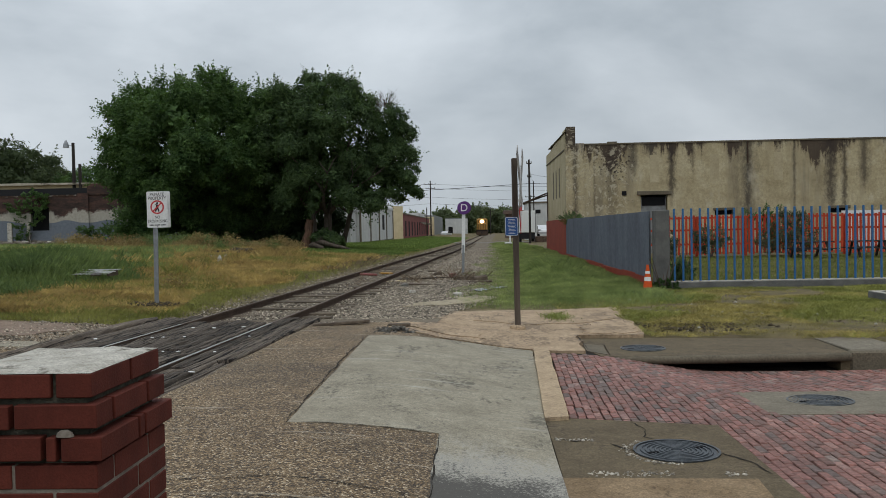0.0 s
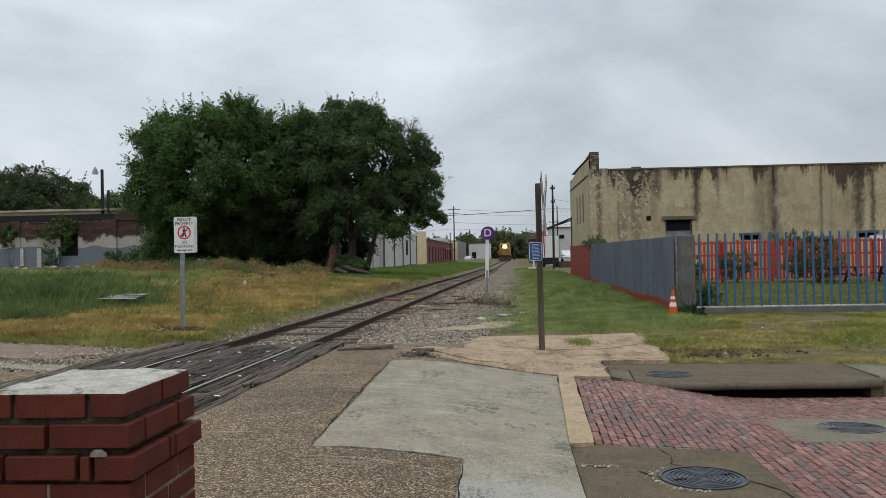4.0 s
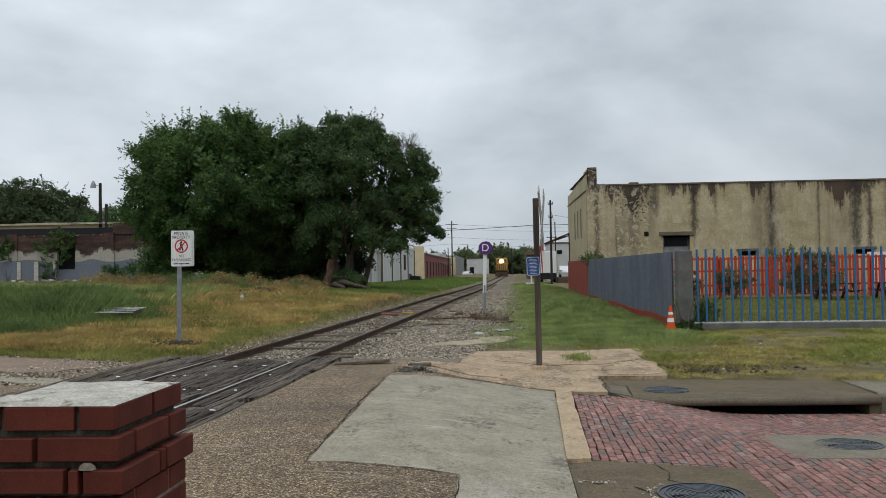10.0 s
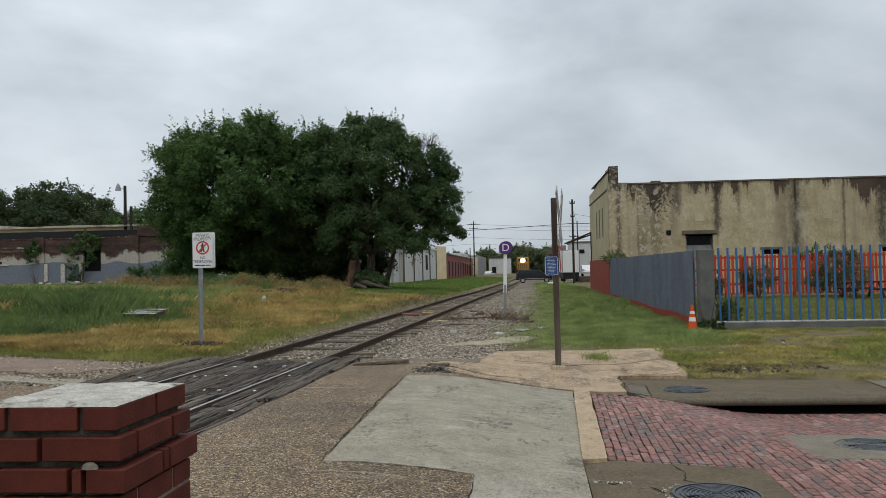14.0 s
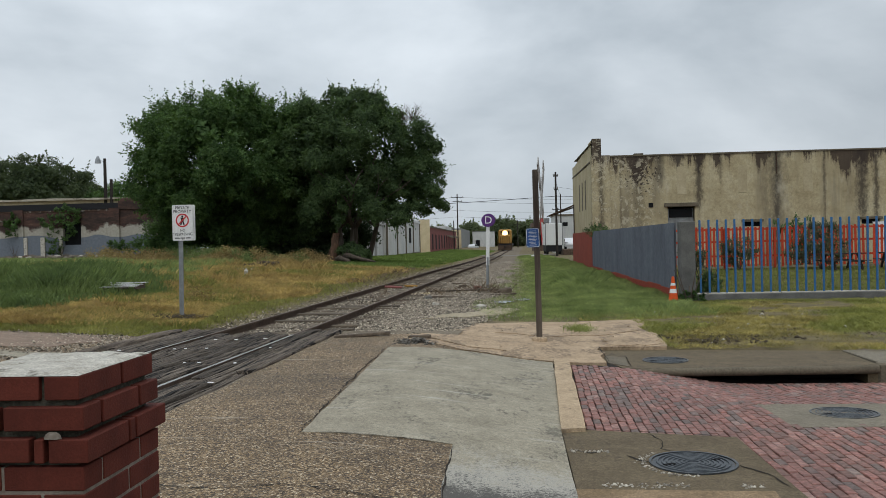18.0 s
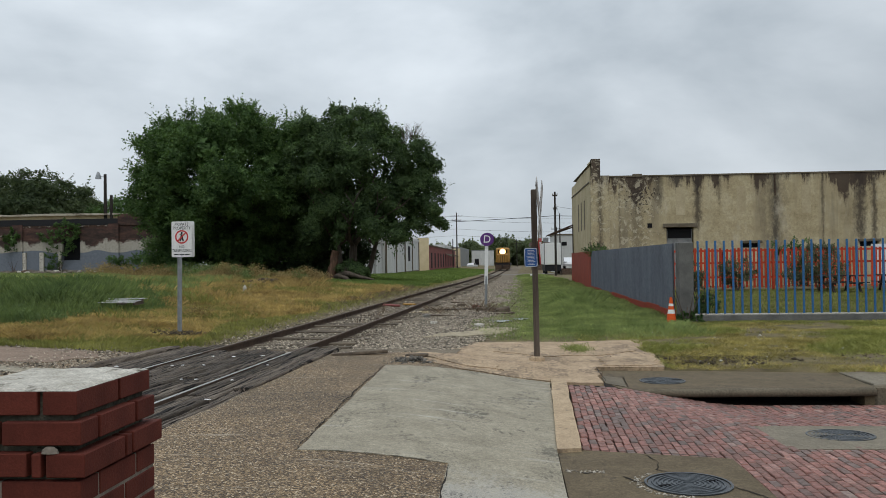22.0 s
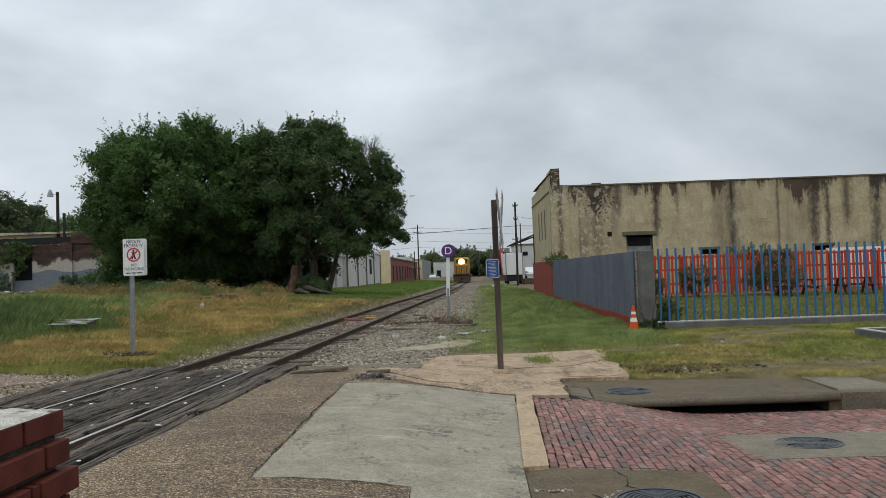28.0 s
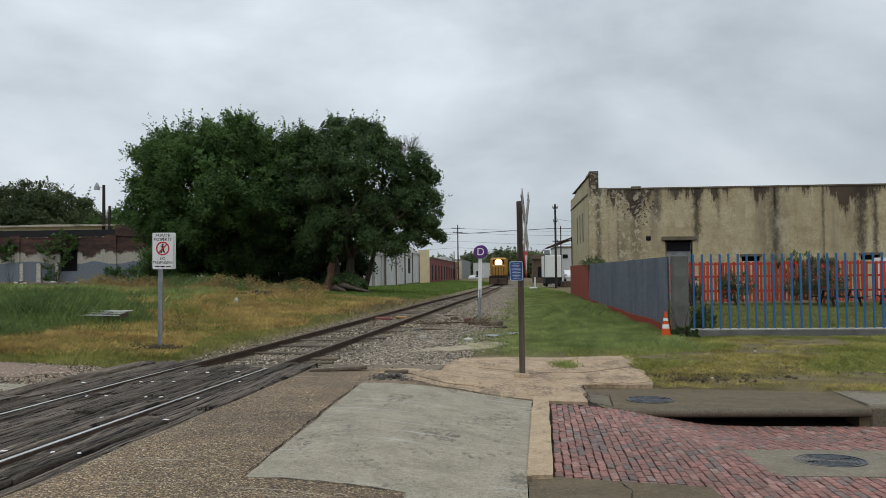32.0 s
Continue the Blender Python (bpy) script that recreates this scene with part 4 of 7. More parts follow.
part("transom", Geo().box(4.25, 5.55, 0.17, 0.2, 2.7, 3.2), M_DARK, door)
part("lintel", Geo().bevel_box(3.95, 5.85, -0.14, 0.1, 3.3, 3.52, 0.02), M_KERB, wh, "projecting concrete lintel")
for x in (8.3, 14.7):
    w = part("window", Geo().box(x, x + 1.0, 0.22, 0.26, 2.0, 2.35), M_DARK, wh, "walled-up window with a dark gap at its head")
    part("infill", Geo().box(x, x + 1.0, 0.03, 0.3, 1.2, 2.1), M_STUCCO, w)
    part("lintel", Geo().bevel_box(x - 0.1, x + 1.1, -0.1, 0.1, 2.35, 2.5, 0.02), M_KERB, w)
for x in (4.7, 8.05, 11.6, 20):
    part("patch", Geo().bevel_box(x, x + 0.5, -0.012, 0.05, 4.0, 5.55, 0.006), M_PATCH, wh, "bricked-up slot in paler stucco")
part("vent", Geo().box(3.1, 3.35, -0.03, 0.05, 3.3, 3.55), M_DARK, wh)
part("downpipe", Geo().tube([(10.15, -0.05, 5.0), (10.15, -0.05, 6.2)], 0.035), M_RUST, wh, "rusty stub of a downpipe")
for yy in (4.0, 6.0, 8.0):
    part("slot_window", Geo().box(-0.012, 0.02, yy, yy + 0.5, 3.4, 5.2), M_KERB, wh)
awn = part("awning", Geo().hexa([(-1.8, 12.6, 3.3), (0.0, 12.6, 4.0), (0.0, 15.8, 4.0), (-1.8, 15.8, 3.3), (-1.8, 12.6, 3.38), (0.0, 12.6, 4.1), (0.0, 15.8, 4.1), (-1.8, 15.8, 3.38)]), M_RUST, wh, "rusty sheet awning on brackets")
part("bracket", Geo().tube([(0, 12.7, 1.5), (0, 12.7, 4.0)], 0.07).tube([(0, 12.7, 3.9), (-1.8, 12.7, 3.3)], 0.05), M_RUST, awn)

# ---- fences ----


def corrugated(y0, y1, z0, z1, x=0.0, pitch=0.2, depth=0.02):
    n = int((y1 - y0) / pitch * 2)
    pts, faces = [], []
    for i in range(n + 1):
        yy = y0 + (y1 - y0) * i / n
        dx = depth if i % 2 else -depth
        for xx in (dx, dx + 0.012):
            pts += [(x + xx, yy, z0), (x + xx, yy, z1)]
    for i in range(n):
        a, b = 4 * i, 4 * i + 4
        faces += [(a, b, b + 1, a + 1), (a + 3, b + 3, b + 2, a + 2), (a + 1, b + 1, b + 3, a + 3), (b, a, a + 2, b + 2)]
    return Geo().add(pts, faces)


fence = thing("sheet_fence", "grey painted corrugated sheet fence with a rust-red base", "fence", 4.75, 23.5, 0)
y = 0.25
k = 0
while y < 22:
    y1 = min(y + 2.16, 22)
    part("panel", corrugated(y, y1, 0.12, 2.0, 0.0, 0.12, 0.022), M_GREYFENCE, fence)
    part("base_board", Geo().box(-0.05, 0.05, y, y1, -0.25, 0.13 + 0.03 * math.sin(k * 1.7)), M_REDFENCE, fence)
    y, k = y1, k + 1
for i in range(4):
    ya, yb = 22.0 + 3.1 * i, 25.1 + 3.1 * i
    part("red_panel", Geo().box(-0.04, 0.03, ya + 0.005, yb - 0.005, -0.5, 2.0), M_REDFENCE, fence, "rust-red painted fence panel")

gate_post = solo("concrete_post", Geo().bevel_box(-0.2, 0.2, -0.2, 0.2, -0.5, 2.02, 0.02), M_POSTC, "grey weathered concrete corner post", "fence post", m=pose(5.0, 23.5, 0))
pf = thing("picket_fence", "blue painted steel picket fence on a low concrete wall", "fence", 5.2, 23.5, 0)
part("base_wall", Geo().bevel_box(0, 14, -0.12, 0.12, -0.5, 0.02, 0.02), M_POSTC, pf, "low grey concrete base wall")
part("sill", Geo().box(0.05, 14, -0.1, 0.1, 0.02, 0.045), M_CAP, pf, "pale top of the wall")
picket = Geo().bevel_box(-0.027, 0.027, -0.02, 0.02, 0, 2.02, 0.006).mesh("picket")
picket.materials.append(M_BLUE)
random.seed(21)
for i in range(59):
    part("picket", picket, M_BLUE, pf, m=pose(0.17 + 0.2345 * i, 0, 0.03, 0, random.uniform(-0.25, 0.25), 0))

rf = thing("red_fence", "red painted wooden picket fence with gaps", "fence", 8.4, 42, 0.0)
pick = Geo().bevel_box(-0.055, 0.055, -0.012, 0.012, 0.08, 2.0, 0.004).mesh("picket")
pick.materials.append(M_PICKET)
random.seed(22)
x = 0.0
while x < 17:
    part("picket", pick, M_PICKET, rf, m=pose(x, 0, random.uniform(-0.03, 0.05), 0, random.uniform(-0.7, 0.7), 0))
    x += 0.182 if random.random() > 0.05 else 0.3
for zz in (0.55, 1.25, 1.85):
    part("rail", Geo().box(-0.1, 17, 0.014, 0.06, zz, zz + 0.1), M_PICKET, rf)
for i in range(8):
    part("post", Geo().box(2.4 * i - 0.05, 2.4 * i + 0.05, 0.06, 0.16, -0.2, 1.95), M_PICKET, rf)

# ---- sheds and shops along the left of the track ----


def ribbed(parent, x, y0, y1, z0, z1, material, n, name="sheet"):
    for i in range(n):
        a, b = y0 + (y1 - y0) * i / n, y0 + (y1 - y0) * (i + 1) / n
        part(name, corrugated(a + 0.02, b - 0.02, z0, z1, x, 0.3, 0.012), material, parent)


shed = thing("metal_shed", "long white sheet metal shed with a rounded roof", "shed", -12.5, 89, 0)
part("core_wall", Geo().box(-12, -0.06, 0, 35, -0.6, 4.3), M_SHED, shed)
ribbed(shed, 0, 0.1, 34.9, 0.3, 4.4, M_SHED, 4, "wall_sheet")
for yy in (0.0, 8.6, 17.3, 26.0, 34.9):
    part("downpipe", Geo().box(0.0, 0.16, yy - 0.09, yy + 0.09, 0.2, 4.5), M_KERB, shed)
part("plinth", Geo().box(-0.1, 0.06, 0, 35, -0.8, 0.3), M_KERB, shed)
rf_pts = [(-12.2, 4.4), (-12.2, 4.55)] + [(-6 - 6.2 * math.cos(a), 4.55 + 1.5 * math.sin(a)) for a in np.linspace(0.15, math.pi - 0.15, 14)] + [(0.15, 4.55), (0.15, 4.4)]
part("roof", Geo().extrude_y(rf_pts[::-1], -0.2, 35.1), M_SHED, shed, "curved sheet roof")
part("window", Geo().box(0.0, 0.06, 21.5, 23.5, 1.6, 3.6), M_DARK, shed)
annex = thing("shed_annex", "low white annex with a dark doorway", "shed", -12.9, 79.5, 0)
g = Geo().box(-8, 0, 0, 3.6, -0.4, 3.6).box(-8, 0, 5.3, 9.4, -0.4, 3.6).box(-8, 0, 3.6, 5.3, 3.1, 3.6).box(-8, -0.3, 3.6, 5.3, -0.4, 3.1)
part("wall", g, M_SHED, annex)
part("door", Geo().box(-0.3, -0.25, 3.6, 5.3, -0.4, 3.1), M_DARK, annex)
part("roof", Geo().box(-8.2, 0.2, -0.2, 9.45, 3.6, 3.75), M_SHED, annex)
red = thing("red_shop", "low dull red brick building with a cream end wall", "building", -12.1, 137.5, 0)
part("wall", Geo().box(-14, 0, 0, 77, -1.2, 4.1), M_OXBLOOD, red)
part("end_wall", Geo().box(-14, 0.0, -0.35, -0.004, -1.2, 5.4), M_CREAM, red, "cream painted end wall")
part("coping", Geo().box(-14.1, 0.15, 0.05, 77, 4.1, 4.28), M_KERB, red)
for i in range(10):
    yy = 4 + 7.1 * i
    w = part("window", Geo().box(-0.02, 0.03, yy, yy + 2.2, 0.4, 3.0), M_DARK, red, "tall dark window")
    part("sill", Geo().box(0.03, 0.15, yy - 0.1, yy + 2.3, 0.3, 0.4), M_OXBLOOD, w)
    if i > 4:
        part("awning", Geo().hexa([(0.03, yy - 0.3, 3.0), (1.2, yy - 0.3, 2.5), (1.2, yy + 2.6, 2.5), (0.03, yy + 2.6, 3.0), (0.03, yy - 0.3, 3.15), (1.2, yy - 0.3, 2.58), (1.2, yy + 2.6, 2.58), (0.03, yy + 2.6, 3.15)]), M_KERB, w)

# ---- trees ----


def limb(g, p, d, length, r, depth, ends):
    """A bent limb that forks; its tips go to ends."""
    pts, radii = [p.copy()], [r]
    for i in range(3):
        d = (d + Vector((random.uniform(-0.2, 0.2), random.uniform(-0.2, 0.2), random.uniform(-0.05, 0.15)))).normalized()
        p = p + d * length / 3
        pts.append(p.copy())
        radii.append(r * (1 - 0.16 * (i + 1)))
    g.tube(pts, radii, 7 if depth > 1 else 5)
    if depth == 0:
        ends.append(p)
        return
    for i in range(random.choice((2, 3))):
        a = random.uniform(0, 2 * math.pi)
        side = Vector((math.cos(a), math.sin(a), random.uniform(0.0, 0.6))).normalized()
        limb(g, p, (d + 0.8 * side).normalized(), length * random.uniform(0.6, 0.85), r * 0.55, depth - 1, ends)


def leaf_quads(centres, spread, count, size, gen, flat=0.6):
    """Leaves scattered round the centres; each a lozenge of its own turn."""
    n = len(centres) * count
    off = gen.normal(0, 1, (n, 3))
    off /= np.linalg.norm(off, axis=1, keepdims=True) + 1e-6
    up = off + np.array([0, 0, 0.7]) + gen.normal(0, 0.6, (n, 3))
    off *= (gen.random((n, 1)) ** 0.5) * np.repeat(spread, count)[:, None]
    off[:, 2] *= flat
    return lozenges(np.repeat(centres, count, 0) + off, up, size, gen)


def unit(a):
    return a / (np.linalg.norm(a, axis=-1, keepdims=True) + 1e-9)


def lozenges(c, facing, size, gen, slim=0.5):
    """Lozenge leaves at c that face the given way."""
    n = len(c)
    nrm = unit(facing)
    a = unit(np.cross(nrm, gen.normal(0, 1, (n, 3))))
    b = np.cross(nrm, a)
    k = size * (0.6 + 0.8 * gen.random((n, 1)))
    return np.stack([c - a * k, c - b * k * slim, c + a * k, c + b * k * slim], 1)


def crown_leaves(blobs, lump, count, size, gen, sprays=0, fill=1.0):
    """Leaves that clothe ellipsoids with rounded lumps, facing out of each lump; loose shoots stand out of the skin."""
    blobs = np.array(blobs, float)
    cen, rad, out = [], [], []
    for b in blobs:
        c, r = b[:3], b[3:]
        area = 4.2 * (r[0] * r[1] + r[1] * r[2] + r[0] * r[2])
        n = int(area / (2.4 * lump * lump)) + 5
        d = unit(gen.normal(0, 1, (n, 3)))
        rl = np.minimum(lump * (0.4 + 1.0 * gen.random(n) ** 1.3), 0.7 * r.min())
        p = c + d * np.maximum(r - (0.75 - 0.75 * gen.random((n, 1))) * rl[:, None], 0.1)
        inside = np.zeros(n, bool)
        for q in blobs:
            if q is not b:
                inside |= (((p - q[:3]) / q[3:]) ** 2).sum(1) < 0.5
        keep = ~inside & (d[:, 2] > -0.85)
        cen.append(p[keep]), rad.append(rl[keep]), out.append(unit(d / r)[keep])
    cen, rad, out = np.concatenate(cen), np.concatenate(rad), np.concatenate(out)
    k = np.maximum((count * (rad / lump) ** 2).astype(int), 5)
    i = np.repeat(np.arange(len(cen)), k)
    n = len(i)
    e = unit(gen.normal(0, 1, (n, 3)) + 0.75 * out[i] + np.array([0, 0, 0.3]))
    ragged = 0.3 + 0.75 * gen.random((n, 1)) ** 0.6 + 0.3 * np.abs(gen.normal(0, 0.45, (n, 1))) ** 2
    c = cen[i] + e * rad[i][:, None] * ragged * np.array([1, 1, 0.85])
    leaves = [lozenges(c, e + np.array([0, 0, 0.5]) + gen.normal(0, 0.5, (n, 3)), size, gen)]
    for b in blobs:
        m = int(fill * 26 * (b[3] * b[4] + b[4] * b[5] + b[3] * b[5]) / 3 / (size * 12) ** 2) + 4
        d = unit(gen.normal(0, 1, (m, 3)))
        c = b[:3] + d * b[3:] * (0.35 + 0.4 * gen.random((m, 1)))
        leaves.append(lozenges(c, d + gen.normal(0, 0.6, (m, 3)), size * 2.6, gen))
    if sprays:
        i = gen.integers(0, len(cen), sprays)
        way = unit(out[i] + np.array([0, 0, 0.45]) + gen.normal(0, 0.35, (sprays, 3)))
        k = 26
        far = np.linspace(0.25, 1.0, k)
        reach = rad[i] * (1.2 + 0.6 * gen.random(sprays)) + 0.25 * lump
        c = cen[i][:, None] + way[:, None] * (reach[:, None] * far)[..., None]
        c = c + gen.normal(0, 1, c.shape) * (0.24 * lump * (1.12 - far))[None, :, None]
        f = np.repeat(way, k, 0) * 0.4 + np.array([0, 0, 0.7]) + gen.normal(0, 0.6, (sprays * k, 3))
        leaves.append(lozenges(c.reshape(-1, 3), f, size, gen))
    return np.concatenate(leaves)


def tree(label, x, y, z, trunks, blobs, lump, count, size, leaf, seed, sprays=0, fill=1.0):
    random.seed(seed)
    gen = np.random.default_rng(seed)
    t = thing("tree", label, "tree", x, y, z)
    g = Geo()
    ends = []
    for tx, ty, r, h, lean in trunks:
        base = Vector((tx, ty, -0.3))
        d = Vector((lean, random.uniform(-0.1, 0.1), 1)).normalized()
        pts = [base, base + d * 0.5, base + d * h * 0.5, base + d * h]
        g.tube(pts, [r * 1.5, r * 1.05, r * 0.9, r * 0.75], 10)
        for i in range(4):
            a = 2 * math.pi * i / 4 + random.uniform(-0.4, 0.4)
            limb(g, base + d * h * random.uniform(0.8, 1.0), Vector((math.cos(a), math.sin(a), random.uniform(0.5, 1.3))).normalized(), h * random.uniform(0.7, 1.0), r * 0.5, 2, ends)
    part("trunk", g, M_BARK, t, "dark trunk with spreading limbs", smooth=True)
    part("crown", quads("crown", crown_leaves(blobs, lump, count, size, gen, sprays, fill), leaf), leaf, t, "dense leafy crown with an uneven outline")
    return t


tree("large leafy green tree with a dense broad crown", -18.6, 58, 0.55,
     [(1.5, 4.2, 0.28, 3.2, 0.1), (-1.0, 3.6, 0.22, 3.0, -0.2)],
     [(-1.2, 0, 6.9, 5.0, 4.4, 4.5), (-0.2, -0.3, 9.9, 2.4, 2.6, 1.8), (-2.9, -0.3, 10.1, 2.0, 2.0, 1.5), (-4.9, 0, 9.4, 1.6, 1.8, 1.5), (-6.1, 0, 7.4, 1.2, 1.6, 1.3), (-6.1, 0, 5.2, 1.2, 1.6, 1.6), (2.5, 0, 9.4, 1.9, 2.2, 1.6),
      (4.0, 0.3, 7.2, 1.9, 2.2, 2.9), (-1.6, -3.0, 8.6, 2.2, 1.4, 1.6), (-3.9, -2.4, 6.2, 2.0, 1.6, 1.6), (0.9, -3.0, 6.4, 2.0, 1.5, 1.6), (-5.0, 0, 2.6, 1.5, 1.6, 1.7), (-2.2, 1.8, 2.9, 2.8, 1.8, 1.9), (1.4, 3.0, 3.0, 2.6, 1.6, 1.9), (3.4, 2.6, 4.2, 1.9, 1.6, 1.8)],
     0.95, 760, 0.088, M_LEAF, 31, 2000, 6.0)
tree("large dark green tree with gaps in its crown beside the sheds", -10.6, 58, 0.4,
     [(0.0, 0.6, 0.34, 3.0, 0.05), (0.9, 1.1, 0.2, 3.2, 0.25), (-0.8, 1.0, 0.2, 3.2, -0.1)],
     [(0.7, 0, 7.7, 3.3, 3.0, 3.0), (-0.1, 0, 10.9, 1.35, 1.5, 1.15), (-2.1, 0, 10.2, 1.35, 1.5, 1.2), (2.1, 0, 10.2, 1.3, 1.4, 1.2), (-1.9, -2.0, 7.9, 2.0, 1.5, 1.9), (-2.6, 0.5, 8.0, 1.4, 1.8, 1.8), (4.5, 0, 8.1, 1.5, 1.6, 1.3), (5.2, 0.2, 7.2, 1.0, 1.3, 1.0),
      (4.3, 0, 5.9, 1.6, 1.6, 1.4), (5.6, 0, 4.7, 1.15, 1.3, 0.95), (6.2, 0, 3.9, 0.7, 0.9, 0.6), (4.5, 0, 4.0, 1.2, 1.3, 0.8), (-0.9, -0.6, 4.4, 2.9, 2.0, 1.7), (2.3, -0.6, 4.0, 1.9, 1.6, 1.4), (-2.7, 3.0, 3.2, 1.9, 1.5, 1.5)],
     0.8, 800, 0.084, M_LEAF2, 32, 420, 5.0)
random.seed(35)
g = Geo()
for k in range(7):
    a = Vector((-7.3, 58, 8.8))
    b = a + Vector((random.uniform(0.0, 1.4), random.uniform(-0.5, 0.5), random.uniform(0.9, 1.5)))
    g.tube([a, (a + b) / 2 + Vector((random.uniform(-0.2, 0.2), 0, 0)), b], [0.035, 0.025, 0.016], 4)
    for q in range(16):
        c = b + Vector((random.uniform(-0.5, 0.7), random.uniform(-0.4, 0.4), random.uniform(0.0, 1.0)))
        d = c + Vector((random.uniform(-0.35, 0.35), random.uniform(-0.2, 0.2), random.uniform(-0.05, 0.35)))
        g.tube([b + (c - b) * random.uniform(0, 0.4), c, d], [0.012, 0.009, 0.005], 3)
solo("dead_branch", g, M_BARK, "bare grey dead twigs at the top of the tree", "branch")
# Added leafy fill; its dark leaf colour stands for the shade there.
tree("shrubby tree added behind the large ones, shade put into its leaf colour", -15.5, 63, 0.5, [(0, 0, 0.2, 2.5, 0)],
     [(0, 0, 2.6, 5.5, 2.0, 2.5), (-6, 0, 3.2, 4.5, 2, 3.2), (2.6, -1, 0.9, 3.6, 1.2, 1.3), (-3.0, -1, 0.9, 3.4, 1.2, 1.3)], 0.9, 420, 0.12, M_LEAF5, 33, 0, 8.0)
tree("dark green shrub at the foot of the tree", -10.4, 57, 0.4, [(0, 0, 0.08, 0.6, 0)], [(0, 0, 0.55, 0.9, 1.0, 0.65), (0.7, 0, 0.4, 0.5, 0.7, 0.45)], 0.4, 300, 0.07, M_LEAF2, 34, 0, 5.0)

# ---- old brick ruin on the left ----
M_SCRAPWALL = mat("rotten brown rubble", (0.06, 0.04, 0.03), (0.17, 0.12, 0.09), 5, 0.9, 0, 0.5, 40)
M_ROOFEDGE = mat("stained cream roof edge", (0.25, 0.22, 0.16), (0.5, 0.46, 0.37), 1.2, 0.85, 0, 0.2, 20, spots=((0.07, 0.055, 0.045), 1.1, 0.55))
M_FLAKE = mat("flaking white on dark brick", (0.05, 0.03, 0.022), (0.13, 0.08, 0.06), 3, 0.9, 0, 0.3, 30, spots=((0.42, 0.39, 0.34), 1.6, 0.53))
ruin = thing("brick_ruin", "long old brick wall with flaking white and grey paint", "ruined building", -62, 70, 0.7)
for g in wall_sections(0, 36, -0.5, 4.35, 0, 0.4, [(8.0, 10.4, 2.0, 3.0), (24.0, 25.6, 1.4, 3.4)]):
    part("wall_section", g, M_RUIN, ruin)
part("opening", Geo().box(24.0, 25.6, 0.3, 0.36, 1.4, 3.4), M_DARK, ruin)
part("opening", Geo().box(8.0, 10.4, 0.3, 0.36, 2.0, 3.0), M_DARK, ruin)
part("parapet", Geo().box(0, 29, -0.08, 0.46, 4.4, 4.95), M_BLACK, ruin, "black sheet flashing along the top")
part("flaking_course", Geo().box(0, 29, -0.045, 0.0, 4.27, 4.398), M_FLAKE, ruin, "flaking white course under the flashing")
part("ledge", Geo().box(0, 19.5, -0.14, 0.0, 3.52, 3.66), M_FLAKE, ruin, "weathered projecting ledge")
part("ledge", Geo().box(0, 19.5, -0.06, 0.0, 3.2, 3.515), M_SCRAPWALL, ruin)
part("slot", Geo().box(10.5, 16.5, -0.03, 0.0, 2.18, 2.4), M_DARK, ruin, "dark slot over a pale sill")
part("sill", Geo().box(10.5, 17.2, -0.1, 0.0, 2.05, 2.178), M_CAP, ruin, "pale sill")
for xx in (19.6, 28.2):
    part("pilaster", Geo().box(xx, xx + 0.9, -0.2, 0.0, -0.5, 4.5), M_RUIN, ruin)
random.seed(77)
for k in range(70):
    x = random.uniform(16, 36)
    s = random.uniform(0.1, 0.4)
    part("rubble", Geo().bevel_box(-s, s, -s * 0.7, s * 0.7, 0, s * 0.7, s * 0.2), random.choice((M_CAP, M_RUIN, M_SCRAPWALL, M_RUIN)), ruin, m=pose(x, -random.uniform(0.5, 2.2), 0.25, random.uniform(-20, 20), random.uniform(-20, 20), random.uniform(0, 180)))
for xa, xb in ((20.0, 20.8), (22.0, 22.4), (23.7, 23.95)):
    part("white_post", Geo().bevel_box(xa, xb, -0.16, 0.0, 0.1, 2.1, 0.03), M_CAP, ruin, "flaking white post against the wall")
part("taller_bay", Geo().box(29, 36, -0.1, 0.4, 4.36, 5.3), M_RUIN, ruin, "dark weathered upper wall")
back = thing("low_warehouse", "low cream building with a shallow pitched roof behind the ruin", "building", -80, 80, 0)
part("wall", Geo().box(0, 44, 0, 12, 0, 6.6), M_CREAM, back)
part("roof", Geo().extrude_y([(-0.5, 6.55), (44.5, 6.55), (44.5, 6.68), (36, 6.78), (31, 6.72), (26, 7.1), (20, 7.6), (-0.5, 9.0)], -0.5, 12.5), M_ROOFEDGE, back, "stained pale roof edge")

# ---- signs ----


def letters(body, size, m, material, parent, name="lettering", label=""):
    cu = bpy.data.curves.new(name, "FONT")
    cu.body, cu.size, cu.align_x, cu.align_y, cu.extrude = body, size, "CENTER", "CENTER", 0.001
    ob = bpy.data.objects.new(name, cu)
    scene.collection.objects.link(ob)
    me = bpy.data.meshes.new_from_object(ob.evaluated_get(bpy.context.evaluated_depsgraph_get()))
    bpy.data.objects.remove(ob)
    me.materials.clear()
    me.materials.append(material)
    return part(name, me, material, parent, label, m=m)


M_SIGNRED = plain("sign red", (0.5, 0.03, 0.035), 0.5)
M_PURPLE = plain("sign purple", (0.09, 0.018, 0.16), 0.45)
M_SIGNBLUE = plain("sign blue", (0.01, 0.07, 0.24), 0.45)


def rounded(w, h, r, y0, y1):
    out = []
    for cx, cz, a0 in ((w / 2 - r, -h / 2 + r, -90), (w / 2 - r, h / 2 - r, 0), (-w / 2 + r, h / 2 - r, 90), (-w / 2 + r, -h / 2 + r, 180)):
        for k in range(5):
            a = radians(a0 + 22.5 * k)
            out.append((cx + r * math.cos(a), cz + r * math.sin(a)))
    return Geo().extrude_y(out, y0, y1)


